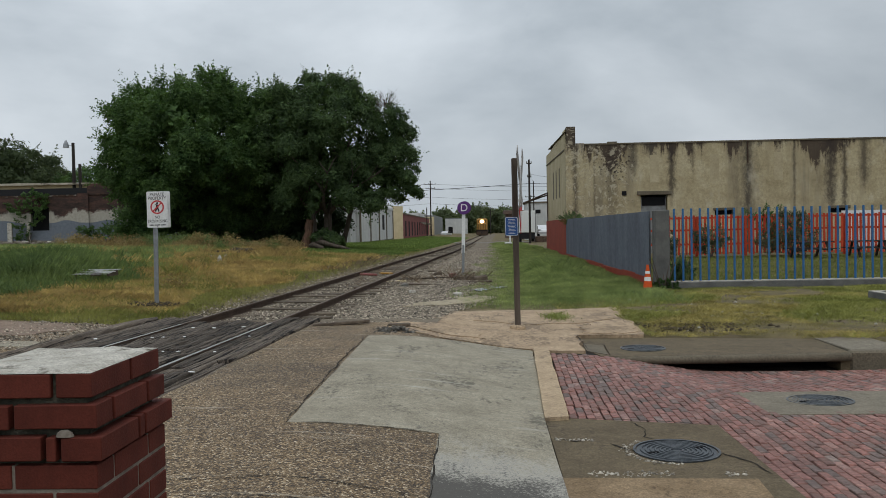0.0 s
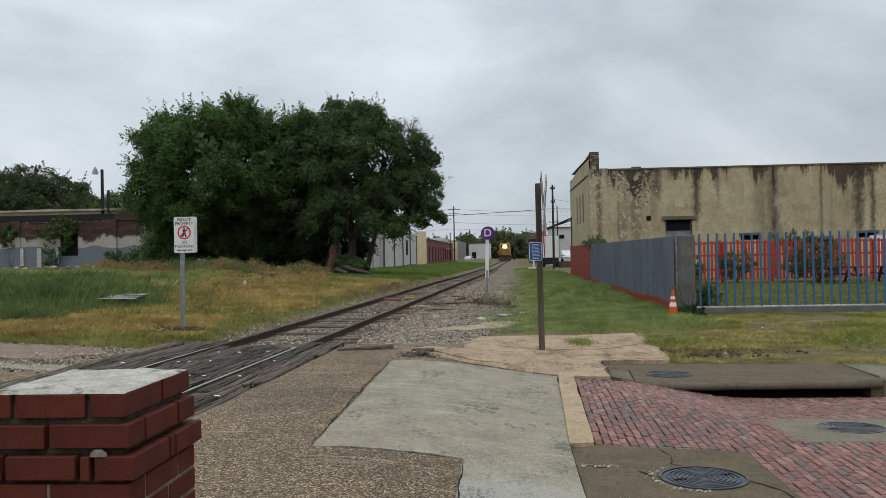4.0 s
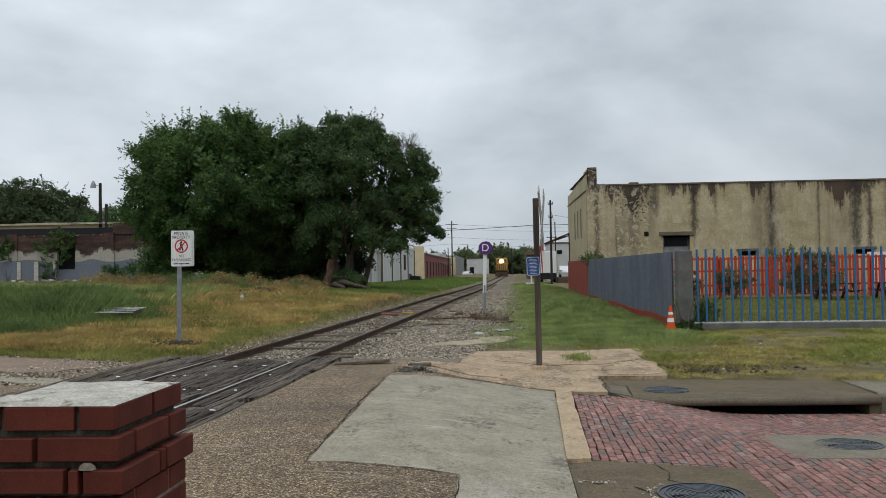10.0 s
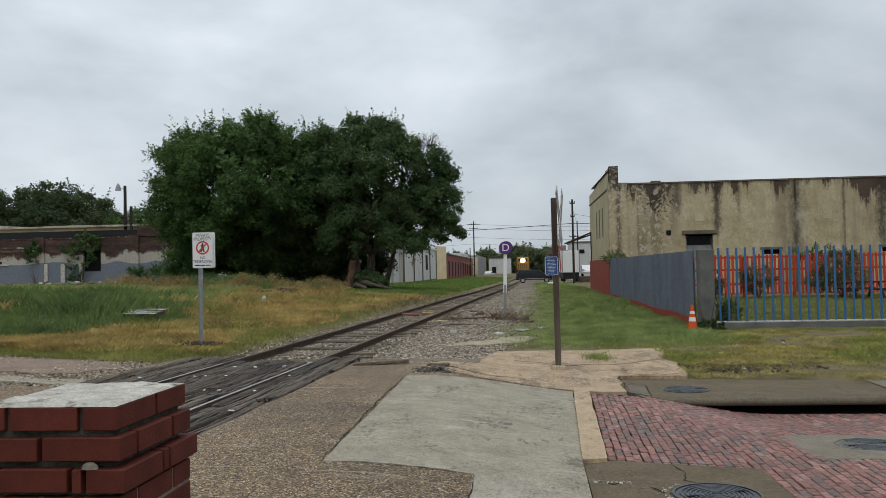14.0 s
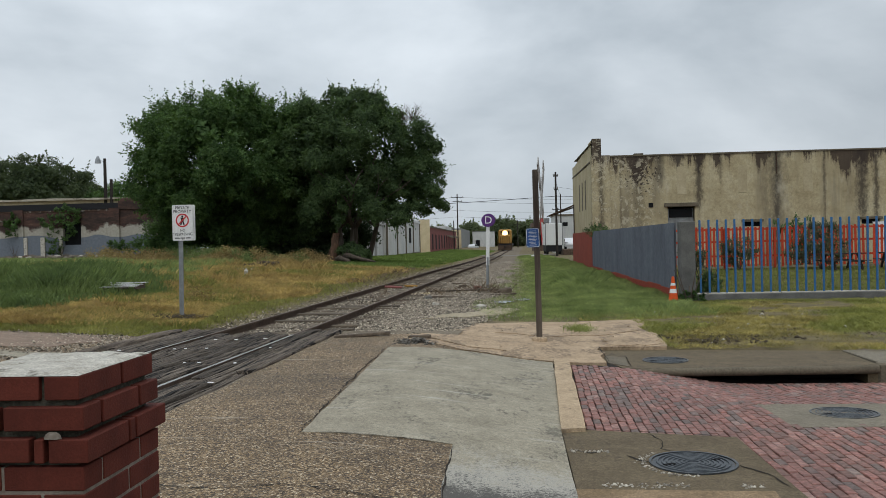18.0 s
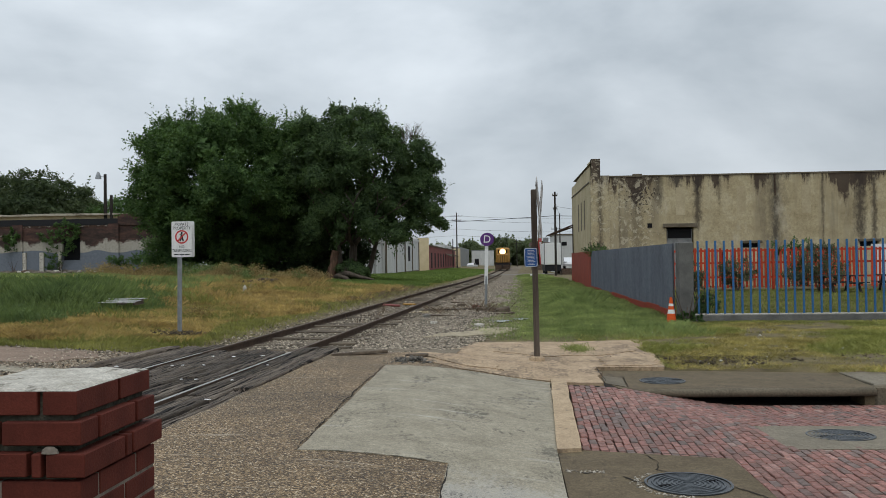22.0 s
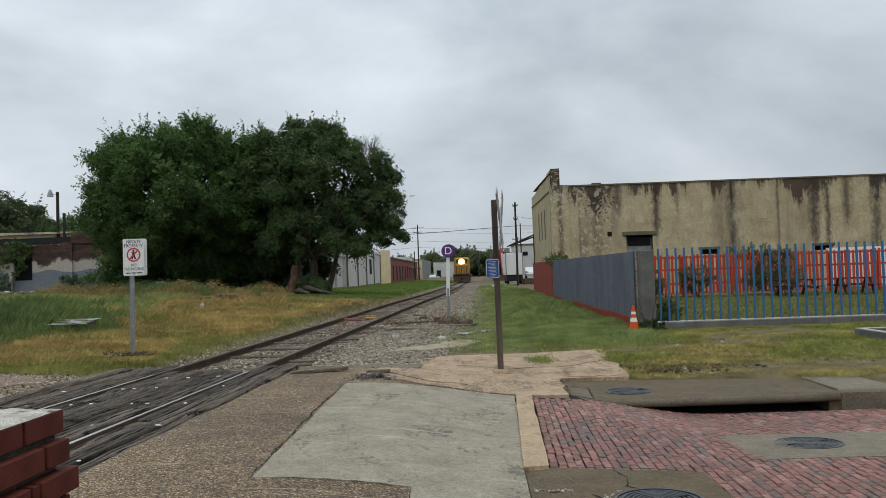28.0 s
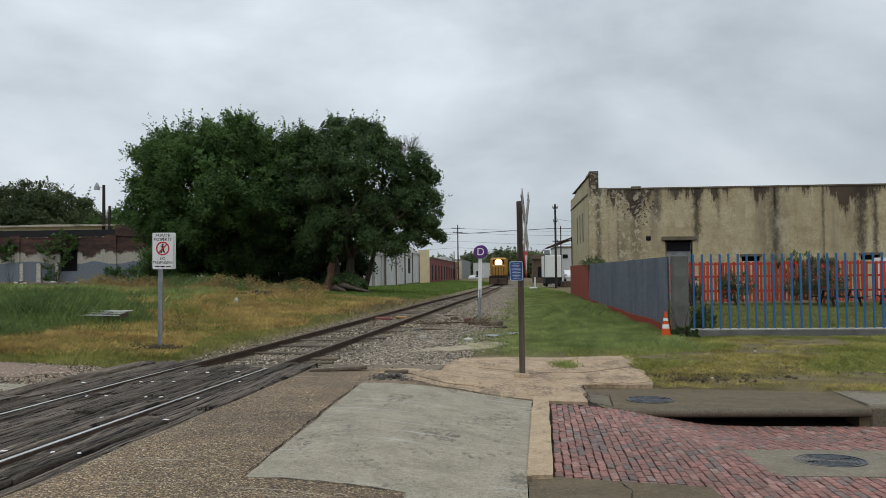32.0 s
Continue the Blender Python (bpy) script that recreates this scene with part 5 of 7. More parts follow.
def no_entry_sign():
    s = thing("warning_sign", "white private property sign with red prohibition ring on a steel post", "sign", -6.88, 17.4, 0.14, 0)
    part("post", Geo().box(-0.03, 0.03, 0.012, 0.05, -0.4, 2.36).box(-0.045, -0.03, 0.0, 0.03, -0.4, 2.3).box(0.03, 0.045, 0.0, 0.03, -0.4, 2.3), M_GALV, s, "galvanised channel post", m=pose(0, 0, 0, 0, 0.6, 0))
    plate = part("plate", rounded(0.445, 0.76, 0.03, -0.004, 0.004), M_WHITE, s, "white sign plate", m=pose(0.07, 0, 2.0))
    part("rear_plate", rounded(0.445, 0.76, 0.03, 0.05, 0.056), M_WHITE, s, m=pose(0.1, 0.01, 2.0))
    up = lambda x, z: pose(x, -0.006, z, 90, 0, 0)
    for k, (txt, size, z) in enumerate((("PRIVATE", 0.095, 0.315), ("PROPERTY", 0.095, 0.235), ("NO", 0.082, -0.165), ("TRESPASSING", 0.082, -0.245))):
        letters(txt, size, up(0, z) @ Matrix.Diagonal((0.86, 1, 1, 1)), M_BLACK, plate)
    part("ring", ring_geo(0.145, 0.115), M_SIGNRED, plate, m=pose(0, -0.006, 0.05))
    fig = Geo().disc((0.0, 0.082), 0.022, -0.003, 0, 12)
    fig.box(-0.028, 0.028, -0.003, 0, -0.02, 0.055, Matrix.Rotation(0.15, 4, "Y")).box(-0.018, 0.012, -0.003, 0, -0.1, -0.01, Matrix.Rotation(0.35, 4, "Y")).box(-0.012, 0.018, -0.003, 0, -0.1, -0.01, Matrix.Rotation(-0.35, 4, "Y"))
    fig.box(-0.065, 0.02, -0.003, 0, 0.02, 0.038, Matrix.Rotation(0.5, 4, "Y"))
    part("walker_symbol", fig, M_BLACK, plate, m=pose(0, -0.005, 0.05))
    part("slash", Geo().box(-0.13, 0.13, -0.0022, 0.0, -0.014, 0.014, Matrix.Rotation(radians(-45), 4, "Y")), M_SIGNRED, plate, m=pose(0, -0.009, 0.05))
    for k in range(3):
        part("text_bar", Geo().box(-0.17 + 0.12 * k, -0.07 + 0.12 * k, -0.007, -0.004, -0.335, -0.315), M_BLACK, plate)
    for zz in (0.345, -0.35):
        part("bolt", Geo().disc((0, zz), 0.012, -0.012, -0.004, 8), M_GALV, plate)


def ring_geo(r1, r0, n=40):
    pts = [(r * math.cos(2 * math.pi * i / n), y, r * math.sin(2 * math.pi * i / n)) for r in (r1, r0) for y in (-0.002, 0.002) for i in range(n)]
    f = []
    for i in range(n):
        j = (i + 1) % n
        f += [(i, j, 2 * n + j, 2 * n + i), (n + j, n + i, 3 * n + i, 3 * n + j), (j, i, n + i, n + j), (2 * n + i, 2 * n + j, 3 * n + j, 3 * n + i)]
    return Geo().add(pts, f)


no_entry_sign()

dsign = thing("letter_sign", "round purple sign with white letter on a white post", "sign", -0.6, 29.0, 0.05)
lean = pose(0, 0, 0, 0, 1.6, 0)
part("post", Geo().tube([(0, 0.03, -0.4), (0, 0.03, 1.0)], 0.045, 10), M_GALV, dsign, "grey steel lower post", m=lean)
part("upper_post", Geo().box(-0.06, 0.06, 0.0, 0.05, 0.72, 2.1), M_WHITE, dsign, "white upper post", m=lean)
disc = part("disc", Geo().disc((0, 0), 0.225, -0.03, -0.012, 40), M_PURPLE, dsign, m=lean @ pose(0, 0, 2.27))
part("rear_disc", Geo().disc((0.03, 0.01), 0.225, 0.06, 0.075, 40), M_PURPLE, dsign, m=lean @ pose(0, 0, 2.27))
letters("D", 0.36, pose(0.01, -0.033, 0.0, 90, 0, 0), M_WHITE, disc, "letter", "white letter D")

xb = thing("crossing_post", "weathered wooden crossing post with crossbuck and small blue sign", "crossing sign", 0.57, 14.5, -0.08)
part("post", Geo().bevel_box(-0.049, 0.049, -0.055, 0.055, -0.5, 2.89, 0.01), M_WOOD, xb, "brown weathered square post", m=pose(0, 0, 0, 0, -0.3, 0))
part("footing", Geo().tube([(0, 0, -0.06), (0, 0, 0.0), (0, 0, 0.022)], [0.14, 0.13, 0.08], 12), M_TAN, xb, "pale mortar collar round the foot")
M_BLADE = mat("flaking white blade", (0.3, 0.29, 0.28), (0.5, 0.49, 0.47), 5, 0.8, 0, 0.1, 40, spots=((0.07, 0.06, 0.055), 9, 0.52))
for s in (-1, 1):
    part("blade", Geo().bevel_box(-0.008, 0.008, -0.62, 0.62, -0.11, 0.11, 0.003), M_BLADE, xb, "white crossbuck blade", m=pose(0.085 + 0.012 * s, 0.0, 2.55, 0, 0, -8) @ pose(0, 0, 0, 48 * s, 0, 0))
yl = Geo().add([(0, -0.3, 0.3), (0, 0.3, 0.3), (0, 0, -0.16), (0.01, -0.3, 0.3), (0.01, 0.3, 0.3), (0.01, 0, -0.16)], [(0, 1, 2), (5, 4, 3), (0, 3, 4, 1), (1, 4, 5, 2), (2, 5, 3, 0)])
part("yield_plate", yl, M_SIGNRED, xb, "red and white triangular plate seen edge-on", m=pose(0.075, 0, 1.75, 0, 0, -8))
part("yield_centre", Geo().add([(0.014, -0.18, 0.22), (0.014, 0.18, 0.22), (0.014, 0, -0.06)], [(0, 1, 2), (2, 1, 0)]), M_WHITE, xb, m=pose(0.075, 0, 1.76, 0, 0, -8))
blue = part("blue_plate", rounded(0.225, 0.325, 0.03, -0.006, 0.0), M_SIGNBLUE, xb, "blue sign plate with white border", m=pose(-0.08, -0.07, 1.72, 0, -1, 0))
border = rounded(0.215, 0.315, 0.028, -0.0075, -0.006)
part("border", border, M_WHITE, blue)
part("face", rounded(0.2, 0.3, 0.024, -0.009, -0.0075), M_SIGNBLUE, blue)
for k in range(11):
    w = (0.055, 0.07, 0.05, 0.065, 0.075, 0.06, 0.07, 0.05, 0.066, 0.04, 0.058)[k]
    part("text_bar", Geo().box(-w, w, -0.0105, -0.009, 0.115 - 0.024 * k, 0.12 - 0.024 * k), M_WHITE, blue)

# traffic cone
cone = thing("traffic_cone", "orange traffic cone with white bands on the grass", "traffic cone", 4.5, 22.9, -0.16)
M_CONE = plain("cone orange", (0.6, 0.09, 0.02), 0.6)
part("base", Geo().bevel_box(-0.18, 0.18, -0.18, 0.18, 0, 0.04, 0.012), M_CONE, cone)
for z0, z1, m_, nm in ((0.04, 0.26, M_CONE, "body"), (0.26, 0.37, M_WHITE, "reflective_band"), (0.37, 0.46, M_CONE, "body"), (0.46, 0.53, M_WHITE, "reflective_band"), (0.53, 0.7, M_CONE, "body")):
    r = lambda z: 0.14 - 0.155 * z
    part(nm, Geo().tube([(0, 0, z0), (0, 0, z1)], [r(z0), r(z1)], 18), m_, cone, smooth=False)



# ---- brick street, kerb and covers ----
walk_slab = thing("sidewalk_inlet", "dark concrete sidewalk slab with a kerb inlet under it", "storm drain", kind="structure")
top = Geo().prism([(1.62, 11.86), (1.8, 11.82), (5.08, 11.9), (5.15, 13.35), (2.6, 13.75), (1.5, 13.75), (1.42, 12.7)], -0.31, -0.215)
part("slab", top, M_DCON, walk_slab, "dark weathered concrete top")
lip = Geo().tube([(1.66, 11.84, -0.276), (2.6, 11.83, -0.276), (5.08, 11.9, -0.276)], 0.062, 10)
part("lip", lip, M_KERB, walk_slab, "rounded kerb lip", smooth=True)
part("end_block", Geo().prism([(1.4, 12.65), (1.5, 11.9), (2.3, 11.86), (2.3, 12.3), (1.7, 12.7)], -0.6, -0.312), M_DCON, walk_slab)
part("end_block", Geo().prism([(4.95, 11.92), (5.08, 11.92), (5.12, 12.4), (4.95, 12.4)], -0.6, -0.312), M_DCON, walk_slab)
part("void_back", Geo().box(1.6, 5.1, 12.45, 12.5, -0.9, -0.312), M_DARK, walk_slab, "dark back of the drain")
part("void_floor", Geo().box(1.6, 5.1, 11.7, 12.45, -0.95, -0.9), M_DARK, walk_slab)
kerb = solo("kerb", Geo().bevel_box(5.09, 16, 11.92, 12.1, -0.6, -0.2, 0.03), M_KERB, "dark weathered concrete kerb", "kerb", "structure")
pave = thing("pavement", "light grey weathered concrete pavement slabs", "pavement", kind="structure")
for i in range(6):
    part("slab", Geo().bevel_box(5.17 + 1.8 * i, 6.94 + 1.8 * i, 12.105, 13.4, -0.35, -0.205 + 0.006 * (i % 2), 0.01), M_PAVE, pave)
solo("edge_strip", Geo().prism([(0.36, 5.35), (1.74, 5.3), (1.78, 5.78), (0.4, 5.84)], -0.3, -0.126), M_RUSTY, "rust-stained tan concrete strip across the pad", "concrete strip", "structure")


def cover(x, y, z, r, label):
    c = thing("manhole_cover", label, "manhole cover", x, y, z, 20, group="manhole covers")
    part("plate", Geo().tube([(0, 0, -0.04), (0, 0, 0.0)], r * 0.92, 40), M_IRON, c)
    part("frame", lathe([(r * 0.94, -0.04), (r * 0.94, 0.008), (r, 0.008), (r, -0.04)]), M_IRON, c, "iron frame ring")
    for k in range(7):
        a = r * (0.12 + 0.11 * k)
        part("ridge", lathe([(a, -0.002), (a + 0.004, 0.009), (a + r * 0.05, 0.009), (a + r * 0.05 + 0.004, -0.002)]), M_IRON, c)
    for s in (-1, 1):
        part("pick_slot", Geo().box(s * r * 0.62 - r * 0.14, s * r * 0.62 + r * 0.14, -0.012, 0.012, 0.0, 0.0115), M_DARK, c)
    return c


def lathe(profile, n=40):
    m = len(profile)
    pts = [(q * math.cos(2 * math.pi * i / n), q * math.sin(2 * math.pi * i / n), z) for i in range(n) for q, z in profile]
    return Geo().add(pts, [(i * m + k, ((i + 1) % n) * m + k, ((i + 1) % n) * m + (k + 1) % m, i * m + (k + 1) % m)[::-1] for i in range(n) for k in range(m)])


cover(1.40, 6.52, -0.127, 0.33, "dark cast iron manhole cover with concentric ridges")
tilted = cover(3.43, 8.85, -0.2405, 0.33, "dark cast iron manhole cover with concentric ridges")
tilted.matrix_world = pose(3.43, 8.85, -0.2405, -1.75, 0, 20)
cover(2.33, 12.56, -0.213, 0.33, "flat dark cast iron cover in the sidewalk")

street = thing("brick_street", "worn red brick street laid in staggered courses", "road", kind="structure")


def paver_mesh(seed):
    random.seed(seed)
    g = Geo().bevel_box(-0.0348, 0.0348, -0.0965, 0.0965, -0.06, 0.0, 0.006)
    g.v = [(x + random.uniform(-0.003, 0.003), y + random.uniform(-0.004, 0.004), z + (random.uniform(-0.004, 0.003) if z > -0.02 else 0)) for x, y, z in g.v]
    me = g.mesh("brick")
    me.materials.append(M_PAVER)
    return me


pavers = [paver_mesh(100 + k) for k in range(6)]
random.seed(41)
spots = []
col = 0
x = 0.75
while x < 9.0:
    y = 11.68 - (0.1015 if col % 2 else 0.0)
    if col % 2 and x > 1.5:
        spots.append((x + 0.043 * 4.13 * math.exp(-(x - 0.75) / 2.5) + random.uniform(-0.004, 0.004), 11.731, 0.47))
    while y > -2.6:
        xx = x + 0.043 * (y - 7.6) * math.exp(-(x - 0.75) / 2.5)
        covered = (xx < 1.98 and y < 7.86 - 0.25 * xx) or (2.7 < xx < 4.5 and 8.14 < y < 9.38) or xx < 0.69 + 0.0427 * (y - 7.6) + 0.03
        if not covered:
            spots.append((xx + random.uniform(-0.006, 0.006), y + random.uniform(-0.008, 0.008), 1.0))
        y -= 0.203
    x += 0.0785
    col += 1
spots.sort(key=lambda p: (p[1] < 4.0, p[1] + 0.35 * abs(p[0] - 2.0)))
rest_geo = Geo()
for k, (x, y, cut) in enumerate(spots):
    fall = math.degrees(math.atan((float(street_z(x, y + 0.1)) - float(street_z(x, y - 0.1))) / 0.2))
    m = pose(x, y, float(street_z(x, y)) + random.uniform(-0.004, 0.003), fall + random.uniform(-0.6, 0.6), random.uniform(-1.2, 1.2), random.uniform(-2.0, 2.0)) @ Matrix.Diagonal((1, cut, 1, 1))
    me = random.choice(pavers)
    if k < 300:
        part("brick", me, M_PAVER, street, m=m)
    else:
        rest_geo.add([tuple(m @ v.co) for v in me.vertices], [tuple(p.vertices) for p in me.polygons])
rest = part("brick_field", rest_geo, M_PAVER_REST, street, "further bricks of the street")
rest["kind"] = "stuff"

# ---- loose stones ----


def stones(name, pts, size, material, label, category, seed):
    gen = np.random.default_rng(seed)
    n = len(pts)
    d = np.array([(1, 0, 0), (-1, 0, 0), (0, 1, 0), (0, -1, 0), (0, 0, 1), (0, 0, -1)], float)
    v = d[None] * (0.6 + 0.8 * gen.random((n, 6, 1))) + gen.normal(0, 0.2, (n, 6, 3))
    s = size * (0.4 + 1.0 * gen.random((n, 1, 1)) ** 2)
    v = v * s * np.array([1, 1, 0.7]) + pts[:, None, :]
    f = np.array([(0, 2, 4), (2, 1, 4), (1, 3, 4), (3, 0, 4), (2, 0, 5), (1, 2, 5), (3, 1, 5), (0, 3, 5)])
    faces = (f[None] + 6 * np.arange(n)[:, None, None]).reshape(-1, 3)
    me = bpy.data.meshes.new(name)
    me.vertices.add(6 * n)
    me.vertices.foreach_set("co", v.astype(np.float32).ravel())
    me.loops.add(3 * len(faces))
    me.loops.foreach_set("vertex_index", faces.astype(np.int32).ravel())
    me.polygons.add(len(faces))
    me.polygons.foreach_set("loop_start", np.arange(0, 3 * len(faces), 3, dtype=np.int32))
    me.materials.append(material)
    me.update(calc_edges=True)
    return tagged(new(name, me), label, category, kind="stuff")


def patchy_heap(u, y):
    return 0.5 + 0.5 * np.sin(u * 3.1 + 1.3 * np.sin(y * 0.9)) * np.sin(y * 1.7 + u)


M_STONES = mat("ballast stone", (0.12, 0.1, 0.077), (0.42, 0.36, 0.28), 14, 0.9, 0, 0.3, 60, island=0.8)
gen = np.random.default_rng(51)
n = 60000
yy = 13.9 + 60 * gen.random(n) ** 2.0
uu = np.where(gen.random(n) < 0.35, gen.uniform(-1.55, 1.2, n) + gen.normal(0, 0.12, n), gen.uniform(0.8, 3.5, n) + np.abs(gen.normal(0, 0.55, n)))
xx = track_x(yy) + uu
keep = ~((yy > 12.0) & (xx > -1.5 + (yy - 13) * 0.26) & (yy < 18.6) & (xx > -0.9))
xx, yy = xx[keep], yy[keep]
stones("ballast", np.stack([xx, yy, land(xx, yy) + 0.012], -1), 0.025, M_STONES, "grey crushed stone beside and between the rails", "ballast", 52)
n = 15000
yy, uu = 13.8 + 50 * gen.random(n) ** 1.6, gen.uniform(-1.3, 1.25, n)
ok = np.abs(np.abs(uu) - 0.7525) > 0.1
yy, uu = yy[ok], uu[ok]
heap = 0.05 * patchy_heap(uu, yy)
stones("ballast", np.stack([track_x(yy) + uu, yy, rail_z(yy) - 0.165 + heap], -1), 0.027, M_STONES, "grey crushed stone heaped over the sleepers", "ballast", 55)
n = 260
yy, xx = gen.normal(12.5, 0.13, n), gen.normal(-1.35, 0.16, n)
M_DARKSTONE = mat("dark wet stone", (0.06, 0.055, 0.048), (0.2, 0.182, 0.155), 9, 0.8, 0, 0.3, 60, island=0.6)
stones("stone_heap", np.stack([xx, yy, land(xx, yy) + 0.07 * np.exp(-((xx + 1.35) / 0.25) ** 2 - ((yy - 12.55) / 0.2) ** 2) * gen.random(n)], -1), 0.026, M_DARKSTONE, "small heap of dark crushed stone at the corner of the slab", "gravel", 56)
n = 900
yy, uu = gen.uniform(14.1, 15.2, n), gen.uniform(-1.45, 1.45, n)
uu = uu[(np.abs(np.abs(uu) - 0.75) > 0.1)]
yy = yy[:len(uu)]
xx = track_x(yy) + uu
stones("crossing_gravel", np.stack([xx, yy, rail_z(yy) - 0.1 - 0.06 * smooth01((yy - 13.5) / 1.2)], -1), 0.022, M_STONES, "gravel and dirt packed at the end of the crossing planks", "gravel", 54)
n = 4200
yy, xx = gen.uniform(11.0, 15.5, n), gen.uniform(-12, -5.6, n)
xx = np.where(gen.random(n) < 0.5, gen.uniform(-7.6, -6.2, n), xx)
xx = np.minimum(xx, track_x(yy) - 1.75)
stones("gravel", np.stack([xx, yy, land(xx, yy) + 0.005], -1), 0.022, M_STONES, "loose pale gravel at the edge of the field", "gravel", 53)

# ---- grass ----
M_VERGE = leafy("soft green verge grass", (0.16, 0.2, 0.065), (0.31, 0.34, 0.13), 0.6, 0.8, 0.22, 0.25, 4.0)
M_TALL = leafy("rough seeding grass", (0.125, 0.172, 0.06), (0.34, 0.4, 0.17), 0.8, 0.8, 0.25, 0.25, 3.0)
M_GREEN = leafy("green grass", (0.15, 0.16, 0.048), (0.29, 0.28, 0.098), 0.6, 0.8, 0.22, 0.25, 4.0)
M_LUSH = leafy("lush green weeds", (0.075, 0.118, 0.046), (0.175, 0.23, 0.085), 0.6, 0.8, 0.22, 0.25, 4.0)
M_BANK = leafy("fresh green grass", (0.095, 0.15, 0.04), (0.18, 0.25, 0.075), 0.4, 0.8, 0.22, 0.25, 3.0)
M_STRAW = leafy("dry straw grass", (0.225, 0.15, 0.063), (0.56, 0.41, 0.18), 1.1, 0.8, 0.22, 0.25, 4.0)
M_YARD = leafy("green mown lawn", (0.12, 0.14, 0.038), (0.21, 0.225, 0.07), 0.6, 0.8, 0.22, 0.25, 4.0)
M_LAWNG = leafy("greener lawn", (0.15, 0.165, 0.045), (0.36, 0.36, 0.125), 0.6, 0.8, 0.22, 0.25, 4.0)
M_LAWN = leafy("mown lawn", (0.17, 0.145, 0.05), (0.52, 0.43, 0.18), 1.3, 0.8, 0.22, 0.25, 4.0)


def blades(name, xx, yy, height, width, material, label, seed, lean=0.35, zf=land):
    gen = np.random.default_rng(seed)
    n = len(xx)
    h = np.broadcast_to(height, n) * (0.45 + 0.8 * gen.random(n))
    a = gen.uniform(0, 2 * math.pi, n)
    side = np.stack([np.cos(a), np.sin(a), 0 * a], -1) * (width * (0.6 + 0.8 * gen.random(n)))[:, None]
    base = np.stack([xx, yy, zf(xx, yy) - 0.01], -1)
    tip = base + np.stack([gen.normal(0, lean, n) * h, gen.normal(0, lean, n) * h, h], -1)
    mid = base * 0.4 + tip * 0.6 + np.stack([0 * h, 0 * h, 0.12 * h], -1)
    q = np.stack([base - side, base + side, mid + side * 0.8, tip], 1)
    return tagged(new(name, quads(name, q, material)), label, "grass", kind="stuff")


def patchy(x, y, s, seed):
    """A smooth field of patches between 0 and 1."""
    r = np.random.default_rng(seed)
    out = 0
    for k in range(6):
        a, ph = r.uniform(0, 6.28), r.uniform(0, 6.28)
        f = s * (0.6 + 0.9 * k / 3)
        out = out + np.sin((x * math.cos(a) + y * math.sin(a)) * f + ph)
    return 1 / (1 + np.exp(-out * 0.9))


def field(n, seed, power=1.7, y0=13.95, y1=66):
    """Points over the left field, denser near."""
    r = np.random.default_rng(seed)
    yy = y0 + (y1 - y0) * r.random(n) ** power
    span = np.maximum(0.62 * yy - 1.0, 5.0)
    xx = track_x(yy) - 1.7 - span * r.random(n)
    return xx, yy, r


x, y, r = field(400000, 61)
x = x + 0.35 * r.random(len(x)) * (y > 15.5)
jit = r.random(len(x)) - 0.5
near_edge = (y < 15.0 + 0.4 * np.sin(x * 0.9)) | (x > track_x(y) - 2.3 - 0.4 * np.sin(y * 0.7))
rank = smooth01((-x - 8.3 - 0.22 * (y - 17.5) + 1.6 * (patchy(x, y, 0.7, 23) - 0.5)) / 2.6) * smooth01((y - 16.2) / 1.6)
mound = patchy(x, y, 0.85, 15)
mound = mound * (1 - 0.85 * np.exp(-((x + 10.0) / 1.2) ** 2 - ((y - 21.3) / 2.0) ** 2))
rank = np.where((y > 45) & (x > -12), 0, rank)
lush = rank + 0.8 * jit > 0.5
far_side = y + 8 * jit > 31
bank = (y + 4 * jit > 45) & (x > -11.5)
straw = ~lush & ~bank & (patchy(x, y, 0.55, 5) + 0.35 * patchy(x, y, 1.7, 24) + 0.6 * jit > 0.42)
tall = (0.09 + 0.1 * mound + 0.1 * smooth01((y - 22) / 20)) * (1 - 0.6 * np.exp(-((x + 6.8) / 0.9) ** 2 - ((y - 16.9) / 0.9) ** 2))
k = straw & ~near_edge
blades("dry_grass", x[k], y[k], (tall * 0.9)[k], 0.005 + 0.0004 * (y[k] - 14), M_STRAW, "dry yellow straw-coloured grass in the field", 62, 0.55)
k = bank & ~near_edge
blades("bank_grass", x[k], y[k], 0.14, 0.02, M_BANK, "fresh green grass beside the track", 77, 0.5)
k = ~straw & ~lush & ~bank & ~near_edge
blades("field_grass", x[k], y[k], (tall * 0.8)[k], 0.005 + 0.0004 * (y[k] - 14), M_GREEN, "green grass in the field", 63, 0.45)
k = lush & ~near_edge & ~far_side
blades("weeds", x[k], y[k], (0.16 + rank * (0.05 + 0.5 * mound ** 1.5))[k], 0.006 + 0.0004 * (y[k] - 14), M_LUSH, "tall lush dark green weeds in the field", 64, 0.32)
k = lush & ~near_edge & far_side
blades("weeds", x[k], y[k], (0.16 + 0.3 * mound)[k], 0.006 + 0.0004 * (y[k] - 14), M_TALL, "tall pale green seeding grass in the field", 74, 0.3)
w = np.flatnonzero(lush & ~near_edge & (y < 36))[::26]
w = w[mound[w] > 0.45]
tops = np.stack([x[w], y[w], land(x[w], y[w]) + (0.15 + 0.45 * mound[w] * rank[w]) * r.random(len(w))], -1)
tagged(new("leafy_weeds", quads("leafy_weeds", leaf_quads(tops, 0.16 + 0.005 * y[w], 44, 0.024, np.random.default_rng(75), 1.0), M_LUSH)), "leafy dark weeds in the field", "weeds", kind="stuff")
